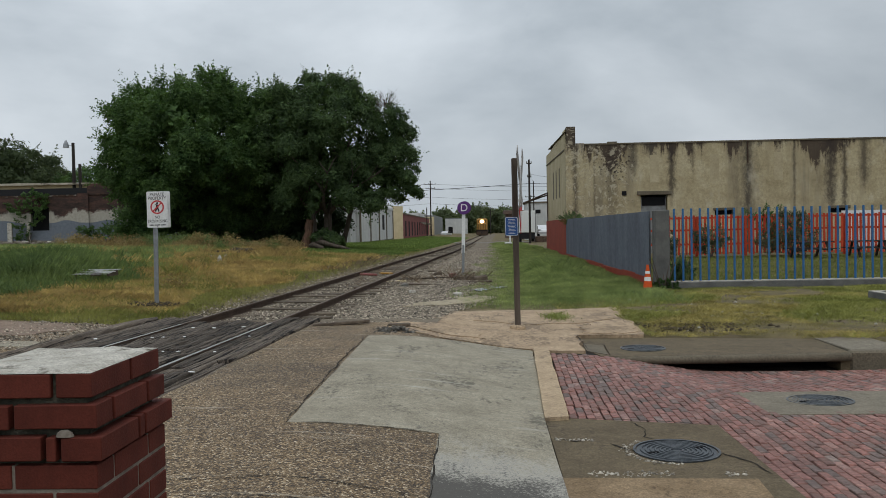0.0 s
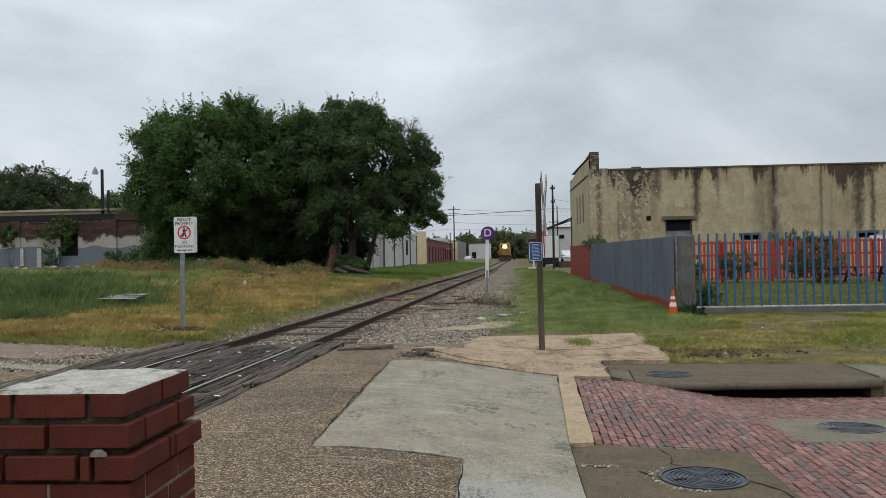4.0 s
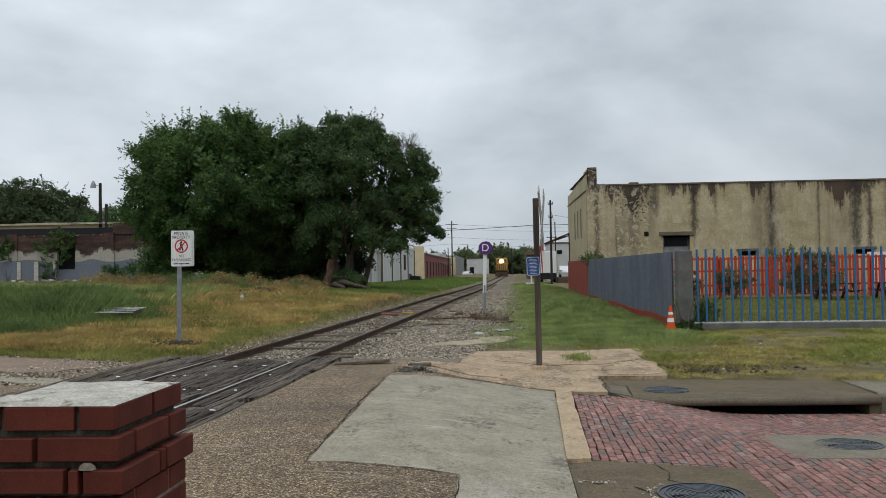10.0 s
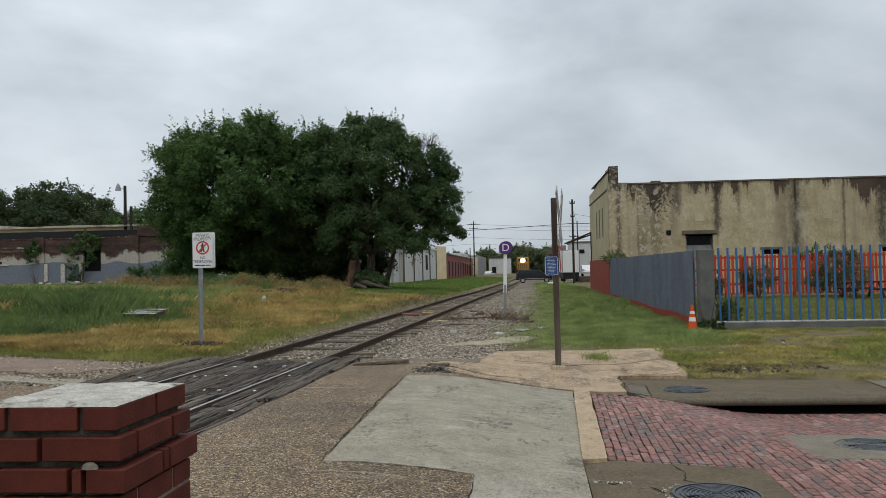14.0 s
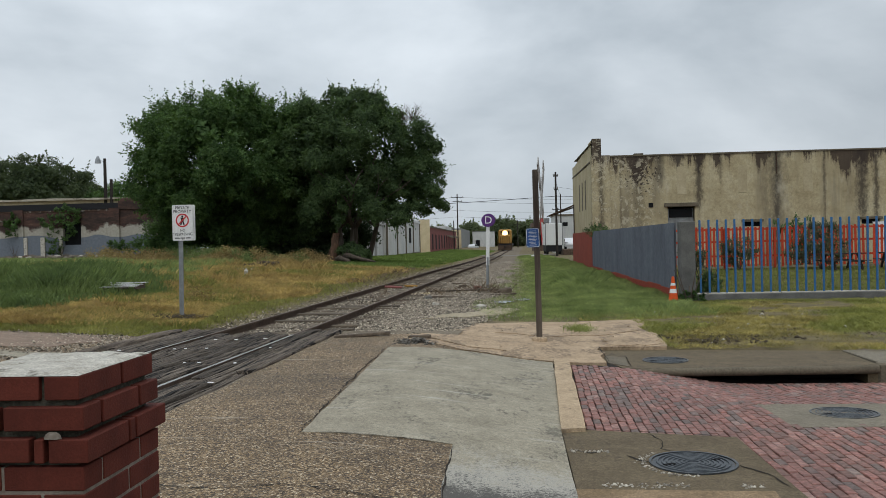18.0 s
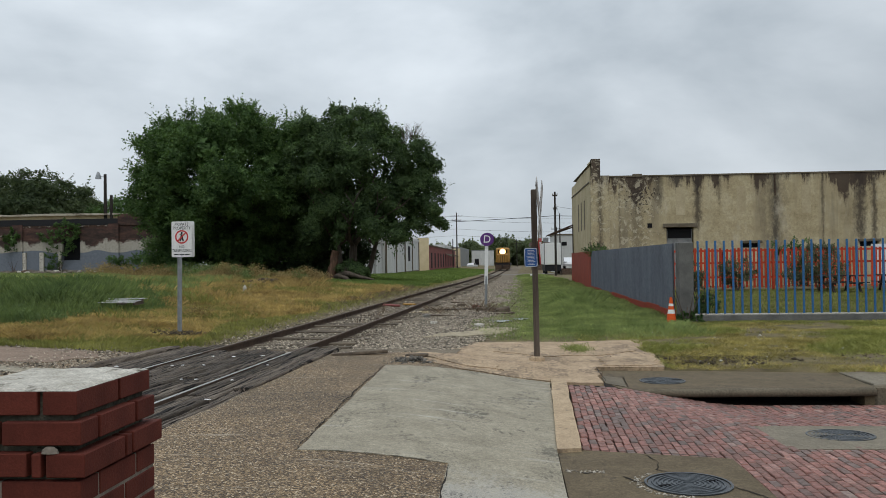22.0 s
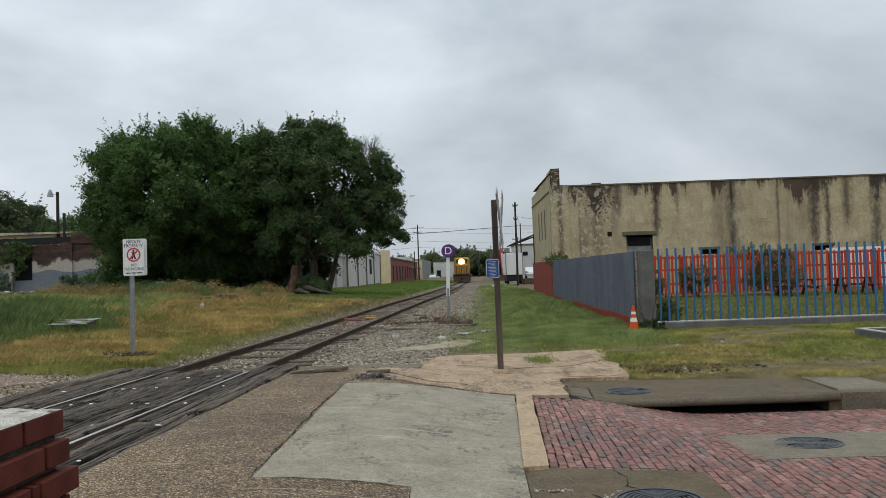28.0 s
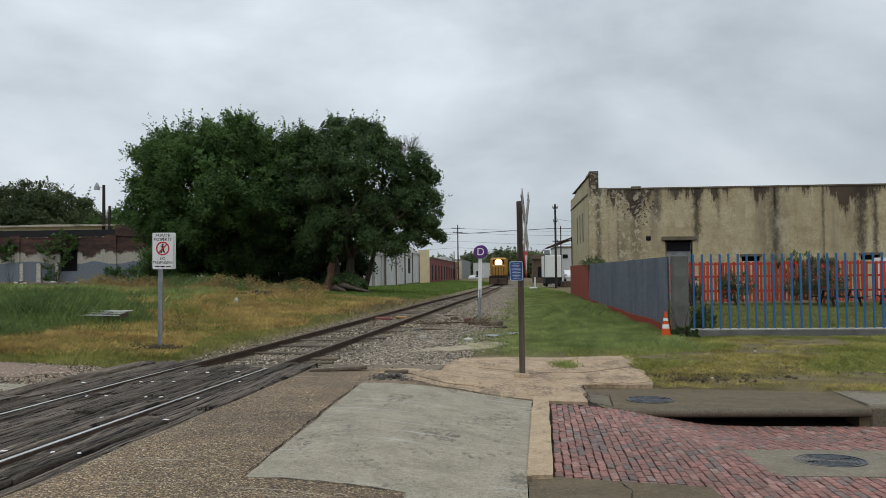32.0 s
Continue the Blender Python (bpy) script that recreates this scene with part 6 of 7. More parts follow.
M_DRYWEED = leafy("dry brown weeds", (0.15, 0.105, 0.05), (0.33, 0.25, 0.12), 0.7, 0.8, 0.25, 0.25, 3.0)
q = np.random.default_rng(76)
cx, cy = q.uniform(-24, -11, 520), q.normal(49.5, 2.0, 520) + 0.25 * q.uniform(-1, 1, 520)
cz = land(cx, cy) + 0.05 + 0.9 * q.random(520) * patchy(cx, cy, 0.9, 16)
half = patchy(cx, cy, 0.7, 17) > 0.62
for sel, m_, lab in ((half, M_LUSH, "yellow-green weeds before the trees"), (~half, M_DRYWEED, "dry brown weeds before the trees")):
    tagged(new("leafy_weeds", quads("leafy_weeds", leaf_quads(np.stack([cx, cy, cz], -1)[sel], np.full(sel.sum(), 0.45), 190, 0.042, q, 0.9), m_)), lab, "weeds", kind="stuff")
k = near_edge & (r.random(len(x)) < 0.15 + 0.7 * smooth01((y - 13.9) / 1.3)) & (x < track_x(y) - 1.45 - 0.5 * r.random(len(x)))
blades("edge_grass", x[k], y[k], 0.08, 0.007, M_GREEN, "short green grass along the edge of the road", 65, 0.5)

r = np.random.default_rng(66)
n = 210000
yy = 13.1 + 10.4 * r.random(n)
xx = r.uniform(1.6, 14, n)
k = (xx > 2.68 + 0.08 * np.sin(yy * 3)) | (yy > 18.2)
k &= ~((yy < 13.58 - 0.13 * (xx - 2.6) + 0.14 * np.sin(xx * 2.1) + 0.1 * np.sin(xx * 5) + 0.06 * np.sin(xx * 13)) & (xx < 16)) & (0.55 * patchy(xx, yy, 1.3, 8) + 0.55 * patchy(xx, yy, 3.1, 18) + r.random(n) * 0.5 > 0.68)
green = patchy(xx, yy, 0.8, 21) + 0.35 * smooth01((yy - 19) / 4) + 0.25 * (r.random(n) - 0.5) > 0.62
g_ = k & green
blades("lawn", xx[g_], yy[g_], 0.035 + 0.05 * patchy(xx[g_], yy[g_], 0.9, 19), 0.005, M_LAWNG, "greener patches of the mown lawn", 66, 0.7)
k = k & ~green
blades("lawn", xx[k], yy[k], 0.028 + 0.045 * patchy(xx[k], yy[k], 0.9, 19), 0.005, M_LAWN, "patchy mown lawn before the fence", 67, 0.8)
n = 360000
yy = 17.2 + 90 * r.random(n) ** 1.8
xx = -0.9 + 5.6 * r.random(n) + 0.012 * (yy - 18)
u = xx - track_x(yy)
k = (yy > 17.66 + 0.3 * (xx - 0.49) + 0.25 * r.random(n) ** 2) & (xx < 4.72) & (r.random(n) < 0.12 + smooth01((yy - 17.9 - 0.75 * (xx - 0.9)) / 2.6)) & (u > 3.3 + 0.4 * np.sin(yy * 0.8)) & (r.random(n) < 0.25 + 0.75 * smooth01((u - 3.6) / 1.4))
blades("verge_grass", xx[k], yy[k], 0.07 + 0.13 * patchy(xx[k], yy[k], 0.9, 9) * smooth01((xx[k] - 1) / 1.5) + 0.32 * np.exp(-((xx[k] - 2.9) / 0.9) ** 2 - ((yy[k] - 32) / 5) ** 2), 0.0028 + 0.00018 * (yy[k] - 18), M_TALL, "rough green grass between the track and the fence", 68, 0.45)
n = 110000
yy, xx = 23.8 + 18 * r.random(n) ** 1.2, r.uniform(5, 26, n)
blades("yard_lawn", xx, yy, 0.07, 0.01, M_YARD, "mown lawn inside the fence", 69, 0.7)
n = 30000
yy = 66 + 110 * r.random(n)
xx = track_x(yy) - 1.9 - (9.5) * r.random(n)
blades("bank_grass", xx, yy, 0.16, 0.05, M_BANK, "green grass before the sheds", 70, 0.5)

# wet patches and dry weeds on the ballast
m_w, nt_w, b_w = nodes_of("shallow water")
b_w.inputs["Base Color"].default_value = (0.06, 0.055, 0.045, 1)
b_w.inputs["Roughness"].default_value = 0.06
bump(nt_w, b_w, noise_node(nt_w, 9, 3), 0.04, 0.01)
for x, y, sx, sy in ((-0.1, 22.6, 0.28, 0.35), (0.45, 23.8, 0.22, 0.4)):
    pts = [(x + sx * math.cos(a) * (1 + 0.35 * math.sin(3 * a + x)), y + sy * math.sin(a) * (1 + 0.3 * math.cos(5 * a))) for a in np.linspace(0, 2 * math.pi, 24, endpoint=False)]
    z = float(land(x, y)) + 0.03
    solo("puddle", Geo().prism(pts, z - 0.05, z), m_w, "shallow puddle on the gravel", "puddle", "structure")
M_DEAD = mat("dead brown weeds", (0.1, 0.07, 0.045), (0.22, 0.165, 0.11), 2, 0.9, 0, 0, 10, island=0.3)
r = np.random.default_rng(72)
cx = np.concatenate([r.normal(-0.7, 0.35, 150), r.normal(-2.0, 0.3, 80), r.normal(-3.9, 0.25, 90), r.normal(-0.9, 0.6, 70)])
cy = np.concatenate([r.normal(27.3, 0.7, 150), r.normal(26.0, 0.5, 80), r.normal(30.0, 4.0, 90), r.normal(31.5, 1.5, 70)])
dy = r.normal(37, 5, 380)
cx, cy = np.concatenate([cx, track_x(dy) - 1.9 + r.normal(0, 0.25, 380)]), np.concatenate([cy, dy])
blades("dead_weeds", cx, cy, 0.24, 0.006, M_DEAD, "dead brown weeds on the ballast", 73, 0.7)

# weeds on the pad and clods of earth at its edge
cx, cy = r.normal(1.42, 0.14, 420), r.normal(16.3, 0.3, 420)
blades("pad_weeds", cx, cy, 0.09, 0.005, M_VERGE, "green weeds in a crack of the concrete pad", 78, 0.6, lambda x, y: land(x, y) + 0.03)
M_CLOD = mat("dark earth clod", (0.035, 0.028, 0.018), (0.11, 0.085, 0.055), 5, 0.95, 0, 0.6, 40, island=0.4)
cx, cy = r.normal(3.3, 0.6, 500), r.normal(14.8, 0.5, 500)
ok = (cx > 2.75) & (cy > 14.0)
stones("clods", np.stack([cx, cy, land(cx, cy) + 0.008], -1)[ok], 0.035, M_CLOD, "dark crumbled earth at the edge of the lawn", "earth", 79)
cx, cy = r.normal(-6.75, 0.3, 260), r.normal(17.2, 0.2, 260)
stones("clods", np.stack([cx, cy, land(cx, cy) + 0.03], -1), 0.03, M_CLOD, "dark loose earth round the foot of the sign", "earth", 81)
cx, cy = r.uniform(-30, 0.3, 2600), r.uniform(4.2, 12.5, 2600)
ok = np.abs(cx - track_x(cy)) > 1.5
stones("grit", np.stack([cx, cy, land(cx, cy) + 0.002], -1)[ok], 0.008, M_STONES, "loose grit on the road", "gravel", 80)

# bank of dug earth and pale litter in the field
q = np.random.default_rng(98)
cx, cy = q.normal(-11.9, 1.1, 900), q.normal(41.5, 0.5, 900)
hump = 0.35 * np.exp(-((cx + 11.9) / 1.3) ** 2 - ((cy - 41.5) / 0.7) ** 2)
stones("earth_bank", np.stack([cx, cy, land(cx, cy) + hump * (0.4 + 0.6 * q.random(900))], -1), 0.13, M_CLOD, "low bank of dark dug earth in the dry field", "earth", 99)
cx = np.concatenate([q.uniform(-14.2, -11.8, 26), q.normal(-11.7, 0.5, 8)])
cy = np.concatenate([29.5 + q.normal(0, 0.5, 26), q.normal(37.7, 0.6, 8)])
stones("litter", np.stack([cx, cy, land(cx, cy) + 0.12], -1), 0.09, M_CAP, "pale scraps of litter in the dry grass", "litter", 100)

# ---- cracks and joints ----
M_CRACK = mat("dark crack", (0.016, 0.013, 0.01), (0.04, 0.033, 0.025), 9, 0.95, 0, 0.2, 40)


def crack(line, width, lift, label, height=land, wander=0.05, seed=1):
    """A ragged dark strip along a line for a crack, a few millimetres proud of its slab."""
    random.seed(seed)
    pts, faces = [], []
    rows_ = []
    for (x0, y0), (x1, y1) in zip(line, line[1:]):
        k = max(2, int(math.hypot(x1 - x0, y1 - y0) / 0.07))
        rows_ += [(x0 + (x1 - x0) * i / k, y0 + (y1 - y0) * i / k) for i in range(k)]
    rows_.append(line[-1])
    n = len(rows_)
    for i, (x, y) in enumerate(rows_):
        a, b = rows_[max(i - 1, 0)], rows_[min(i + 1, n - 1)]
        d = Vector((b[0] - a[0], b[1] - a[1])).normalized()
        s = wander * (noise.noise((x * 3, y * 3, seed)) + 0.6 * noise.noise((x * 11, y * 11, seed)))
        w = width * random.uniform(0.15, 1.0) * min(1.0, 0.3 + 4 * min(i, n - 1 - i) / n)
        for q in (-w, w):
            px, py = x - d.y * (s + q), y + d.x * (s + q)
            pts.append((px, py, float(height(px, py)) + lift))
    faces = [(2 * i, 2 * i + 1, 2 * i + 3, 2 * i + 2) for i in range(n - 1)]
    solo("crack", Geo().add(pts, faces), M_CRACK, label, "crack", "structure")


flat = lambda x, y: -0.13 + 0 * x
crack([(-1.65, 6.5), (-1.7, 9.2), (-1.7, 11.9)], 0.011, 0.010, "dark joint along the concrete patch", seed=2, wander=0.04)
crack([(-1.6, 6.52), (-1.0, 6.54), (-0.46, 6.54)], 0.007, 0.010, "dark joint along the concrete patch", seed=3, wander=0.02)
crack([(-0.43, 4.3), (-0.43, 5.4), (-0.44, 6.5)], 0.008, 0.010, "dark joint along the concrete patch", seed=4, wander=0.02)
crack([(0.48, 7.6), (0.56, 9.5), (0.67, 11.95)], 0.01, 0.010, "dark joint beside the edging strip", seed=5, wander=0.015)
crack([(-1.62, 12.6), (-0.6, 12.03), (0.66, 11.98)], 0.012, 0.018, "dark joint between the slabs", seed=6, wander=0.02)
crack([(1.45, 12.05), (1.48, 12.9), (1.5, 13.74), (2.55, 13.72)], 0.016, 0.018, "dark joint beside the sidewalk", seed=7, wander=0.03)
crack([(-2.9, 5.15), (-2.0, 5.05), (-1.2, 5.12), (-0.5, 5.0)], 0.01, 0.006, "long crack across the road", seed=8, wander=0.08)
crack([(-1.6, 4.75), (-1.1, 4.7), (-0.6, 4.78)], 0.007, 0.006, "short crack across the road", seed=9, wander=0.06)
crack([(-0.2, 15.2), (0.5, 15.0), (1.2, 15.4), (2.4, 15.1)], 0.02, 0.018, "crack across the tan pad", seed=10, wander=0.1)
crack([(1.2, 16.9), (1.6, 15.9), (1.5, 15.2)], 0.016, 0.018, "crack across the tan pad", seed=11, wander=0.1)
crack([(1.2, 7.5), (1.3, 7.2), (1.22, 6.95), (1.35, 6.84)], 0.012, 0.004, "crack running to the manhole", flat, 0.05, 12)
crack([(0.92, 6.75), (1.0, 6.6), (1.08, 6.55)], 0.016, 0.004, "crack running to the manhole", flat, 0.05, 13)
crack([(1.72, 6.45), (1.85, 6.2), (1.93, 5.9)], 0.014, 0.004, "crack running to the manhole", flat, 0.05, 14)
crack([(0.56, 6.92), (0.66, 6.86), (0.75, 6.9)], 0.02, 0.004, "crumbled spot in the concrete", flat, 0.05, 15)
crack([(0.5, 7.7), (1.2, 7.58), (1.95, 7.36)], 0.012, 0.004, "dark joint round the manhole pad", flat, 0.02, 16)

# crumbled edges: pale grit in the cracks of the manhole pad
q = np.random.default_rng(94)
M_PALEGRIT = mat("pale grit", (0.2, 0.17, 0.13), (0.5, 0.46, 0.39), 9, 0.9, 0, 0.2, 60, island=0.5)
a = q.uniform(2.2, 4.6, 130)
rr = 0.36 + np.abs(q.normal(0, 0.03, 130))
cx = np.concatenate([1.40 + rr * np.cos(a), q.uniform(0.5, 0.8, 50), q.uniform(0.65, 1.25, 110), q.uniform(1.6, 1.75, 30)])
cy = np.concatenate([6.52 + rr * np.sin(a), 6.88 + q.normal(0, 0.025, 50), 5.92 + q.normal(0, 0.035, 110), 5.9 + q.normal(0, 0.03, 30)])
stones("crumbled_grit", np.stack([cx, cy, 0 * cx - 0.128], -1), 0.012, M_PALEGRIT, "pale crumbled grit in the cracks round the manhole", "gravel", 95)

# straw tussocks standing in the field
q = np.random.default_rng(91)
tx, ty = q.uniform(-24, -8.5, 90), q.uniform(21, 47, 90)
sel = patchy(tx, ty, 0.35, 5) > 0.35
tx, ty = np.repeat(tx[sel], 130), np.repeat(ty[sel], 130)
tx, ty = tx + q.normal(0, 0.28, len(tx)), ty + q.normal(0, 0.28, len(ty))
blades("straw_tussocks", tx, ty, 0.4, 0.009, M_STRAW, "taller tussocks of dry straw grass", 92, 0.5)
tx, ty = q.uniform(-24, -9, 60), q.uniform(19, 47, 60)
tx, ty = np.repeat(tx, 110), np.repeat(ty, 110)
tx, ty = tx + q.normal(0, 0.3, len(tx)), ty + q.normal(0, 0.3, len(ty))
blades("green_tussocks", tx, ty, 0.32, 0.009, M_GREEN, "green tussocks in the dry field", 93, 0.45)

# bare earth, chips and a broken corner by the sidewalk
part("corner_panel", Geo().prism([(1.47, 12.3), (1.72, 11.95), (1.78, 12.85), (1.5, 13.1)], -0.24, -0.206), M_KERB, walk_slab, "loose cracked corner panel")
crack([(1.48, 13.12), (1.8, 12.88), (1.74, 11.9)], 0.014, 0.0, "dark joint round the loose corner panel", lambda x, y: -0.203 + 0 * x, 0.01, 21)
q = np.random.default_rng(95)
cx = np.concatenate([q.normal(6.6, 0.9, 420), q.normal(3.4, 0.5, 160), q.uniform(3, 13, 260)])
cy = np.concatenate([q.normal(16.0, 0.6, 420), q.normal(15.0, 0.5, 160), q.uniform(14, 21, 260)])
ok = cy > 14.0
stones("clods", np.stack([cx, cy, land(cx, cy) + 0.006], -1)[ok], 0.02, M_CLOD, "dark crumbs of earth and chips on the lawn", "earth", 96)
cx, cy = q.uniform(3, 12, 60), q.uniform(14, 20, 60)
stones("wood_chips", np.stack([cx, cy, land(cx, cy) + 0.02], -1), 0.04, M_CAP, "pale chips scattered on the lawn", "litter", 97)

# ---- yard behind the fence ----


def shrub(label, x, y, z, blobs, leaf, seed, lump=0.24, count=110, size=0.035):
    gen = np.random.default_rng(seed)
    random.seed(seed)
    s = thing("bush", label, "bush", x, y, z)
    for i in range(5):
        a = 2 * math.pi * i / 5
        g = Geo().tube([(0, 0, -0.1), (0.2 * math.cos(a), 0.2 * math.sin(a), 0.4), (0.4 * math.cos(a), 0.4 * math.sin(a), 0.9)], [0.02, 0.015, 0.008], 5)
        part("stem", g, M_BARK, s)
    part("foliage", quads("foliage", crown_leaves(blobs, lump, count, size, gen, 60, 1.5), leaf), leaf, s)
    return s


M_SAGE = leafy("grey-green shrub leaves", (0.055, 0.07, 0.045), (0.115, 0.13, 0.085), 0.9)
shrub("round dark green bush against the red fence", 11.1, 40.6, 0.05, [(0, 0, 0.75, 0.75, 0.6, 0.75)], M_SAGE, 71)
shrub("large grey-green bush against the red fence", 14.7, 40.3, 0.05, [(0, 0, 1.0, 1.2, 0.8, 1.0), (-0.9, 0, 0.7, 0.6, 0.5, 0.6)], M_SAGE, 72)
shrub("thin bush beside the red fence", 8.9, 40.0, 0.05, [(0, 0, 0.6, 0.5, 0.5, 0.6)], M_SAGE, 73)
shrub("low dark bush at the foot of the blue fence", 5.75, 24.6, -0.1, [(0, 0, 0.3, 0.4, 0.35, 0.32)], M_LEAF2, 74, 0.16, 90, 0.03)
shrub("green creeper over the top of the red fence", 14.2, 42.3, 1.0, [(0, 0, 1.0, 0.9, 0.3, 0.35), (0.2, 0, 0.3, 0.4, 0.3, 0.5)], M_LEAF, 75)
shrub("weeds growing over the end of the grey fence", 5.0, 45.4, 1.6, [(0, 0, 0.35, 0.5, 0.6, 0.3)], M_LEAF, 76)
shrub("weeds at the foot of the concrete post", 4.95, 23.1, -0.2, [(0.1, 0, 0.12, 0.3, 0.15, 0.12)], M_LEAF, 77, 0.1, 60, 0.03)

M_DARKWOOD = mat("dark stained timber", (0.025, 0.018, 0.013), (0.06, 0.045, 0.035), 4, 0.8, 0, 0.3, 40, stretch=(0.3, 3, 3))


def picnic(x, y, z, rz):
    t = thing("picnic_table", "dark brown wooden picnic table with benches on the lawn", "picnic table", x, y, z, rz, group="picnic tables")
    for k in range(5):
        part("tabletop_board", Geo().box(-0.9, 0.9, -0.36 + 0.145 * k, -0.23 + 0.145 * k, 0.72, 0.76), M_DARKWOOD, t)
    for s in (-1, 1):
        part("bench", Geo().box(-0.9, 0.9, s * 0.72 - 0.13, s * 0.72 + 0.13, 0.42, 0.46), M_DARKWOOD, t)
        for q in (-1, 1):
            part("leg", Geo().hexa([(s * 0.6 - 0.04, q * 0.75, 0), (s * 0.6 + 0.04, q * 0.75, 0), (s * 0.6 + 0.04, q * 0.65, 0), (s * 0.6 - 0.04, q * 0.65, 0), (s * 0.6 - 0.04, q * 0.3, 0.72), (s * 0.6 + 0.04, q * 0.3, 0.72), (s * 0.6 + 0.04, q * 0.2, 0.72), (s * 0.6 - 0.04, q * 0.2, 0.72)]), M_DARKWOOD, t)
        part("crossbar", Geo().box(s * 0.6 - 0.04, s * 0.6 + 0.04, -0.75, 0.75, 0.36, 0.42), M_DARKWOOD, t)


picnic(15.0, 38.6, float(land(15, 38.6)), 6)
picnic(17.7, 38.9, float(land(17.7, 38.9)), -4)
picnic(20.6, 38.4, float(land(20.6, 38.4)), 3)
for x, w in ((18.5, 3.2), (22.0, 2.5)):
    solo("white_hoarding", Geo().box(x, x + w, 43.5, 43.6, 0.2, 2.15), M_WHITE, "white hoarding standing behind the red fence", "hoarding")

planter = thing("concrete_planter", "low concrete planter with pale rim on the grass", "planter", 8.75, 17.1, -0.2)
for x0, x1, y0, y1 in ((0, 0.16, 0, 2.3), (3.3, 3.46, 0, 2.3), (0.162, 3.298, 0, 0.16), (0.162, 3.298, 2.14, 2.3)):
    part("wall", Geo().bevel_box(x0, x1, y0, y1, -0.2, 0.22, 0.015), M_POSTC, planter)
    part("rim", Geo().box(x0 + 0.01, x1 - 0.01, y0 + 0.01, y1 - 0.01, 0.22, 0.232), M_CAP, planter, "pale worn rim")
part("soil", Geo().box(0.16, 3.3, 0.16, 2.14, 0.0, 0.1), M_JOINT, planter)

# ---- beyond, to the right of the track ----
trailer = thing("box_trailer", "white box trailer with a dark underside", "trailer", 4.9, 100, -0.15)
part("box", Geo().bevel_box(0, 2.05, 0, 8, 1.1, 3.7, 0.05), M_WHITE, trailer)
part("corner_post", Geo().box(-0.02, 0.08, -0.03, 0.0, 1.1, 3.7), M_TRIM, trailer)
part("corner_post", Geo().box(1.97, 2.07, -0.03, 0.0, 1.1, 3.7), M_TRIM, trailer)
part("skirt", Geo().box(0.1, 1.95, 0.1, 7.8, 0.35, 1.1), M_BLACK, trailer)
for yy in (1.0, 2.2, 6.6):
    for xx in (0.15, 1.65):
        part("wheel", Geo().tube([(xx, yy, 0.45), (xx + 0.25, yy, 0.45)], 0.45, 14), M_BLACK, trailer)
store = thing("white_store", "white flat-roofed building beyond the trailer", "building", 8.0, 132, -0.5)
part("wall", Geo().box(0, 16, 0, 10, 0, 5.8), M_SHED, store)
part("coping", Geo().box(-0.1, 16.1, -0.1, 10.1, 5.8, 6.05), M_KERB, store)
part("vent", Geo().box(1.2, 2.0, -0.05, 0, 4.2, 4.8), M_DARK, store)
brown = thing("brown_store", "low brown brick building with a dark roof", "building", 5.6, 160, -0.6)
part("wall", Geo().box(0, 12, 0, 8, 0, 4.9), M_SCRAPWALL, brown)
part("roof", Geo().hexa([(-0.4, -0.4, 4.7), (12.4, -0.4, 4.7), (12.4, 8.4, 4.9), (-0.4, 8.4, 4.9), (-0.2, 0.2, 5.4), (12.2, 0.2, 5.4), (12.2, 8, 5.6), (-0.2, 8, 5.6)]), M_RUST, brown, "dull red roof edge")
part("roof_unit", Geo().bevel_box(2.2, 3.2, 2, 3, 5.5, 6.4, 0.05), M_TRIM, brown)
for k in range(3):
    part("window", Geo().box(0.8 + 2.4 * k, 2.2 + 2.4 * k, -0.04, 0.0, 1.2, 3.2), M_DARK, brown)
solo("pipe", Geo().tube([(3.0, 78, 0.15), (3.0, 78, 1.1), (3.0, 78.0, 1.15)], 0.07, 8).tube([(2.5, 78, 0.16), (3.2, 78, 0.16)], 0.07, 8), M_WHITE, "white plastic pipe standing in the verge", "pipe")

# ---- beyond, at the end of the track ----
grey = thing("grey_warehouse", "grey windowless warehouse with a cream front", "building", -10.9, 216, -0.9)
part("wall", Geo().box(-10, 0, 0, 54, 0, 6.0), M_TRIM, grey)
part("front", Geo().box(-10, 0, -0.3, -0.004, 0, 5.6), M_CREAM, grey, "cream painted front")
end = thing("white_warehouse", "low white building across the end of the street", "building", -10.2, 275, -0.9)
part("wall", Geo().box(0, 7.2, 0, 14, 0, 5.6), M_SHED, end)
part("coping", Geo().box(-0.1, 7.3, -0.1, 14, 5.6, 5.8), M_TRIM, end)
part("door", Geo().box(1.0, 2.4, -0.05, 0, 0, 3.0), M_DARK, end)
roofbox = thing("roof_unit", "white box on the roof of the red building", "roof unit", -15.0, 180, 4.1)
part("casing", Geo().bevel_box(0, 2.6, 0, 20, 0, 1.0, 0.05), M_SHED, roofbox)

M_STREET = worn_concrete("worn grey cross street", (0.12, 0.108, 0.09), (0.22, 0.2, 0.17), (0.07, 0.062, 0.052), 0.56)
sheet("cross_street", np.linspace(-70, 40, 120), np.linspace(113.5, 122.5, 8), lambda x, y: land(x, y) + 0.035, M_STREET, "worn grey street that crosses the track", "road")

# ---- poles and wires ----


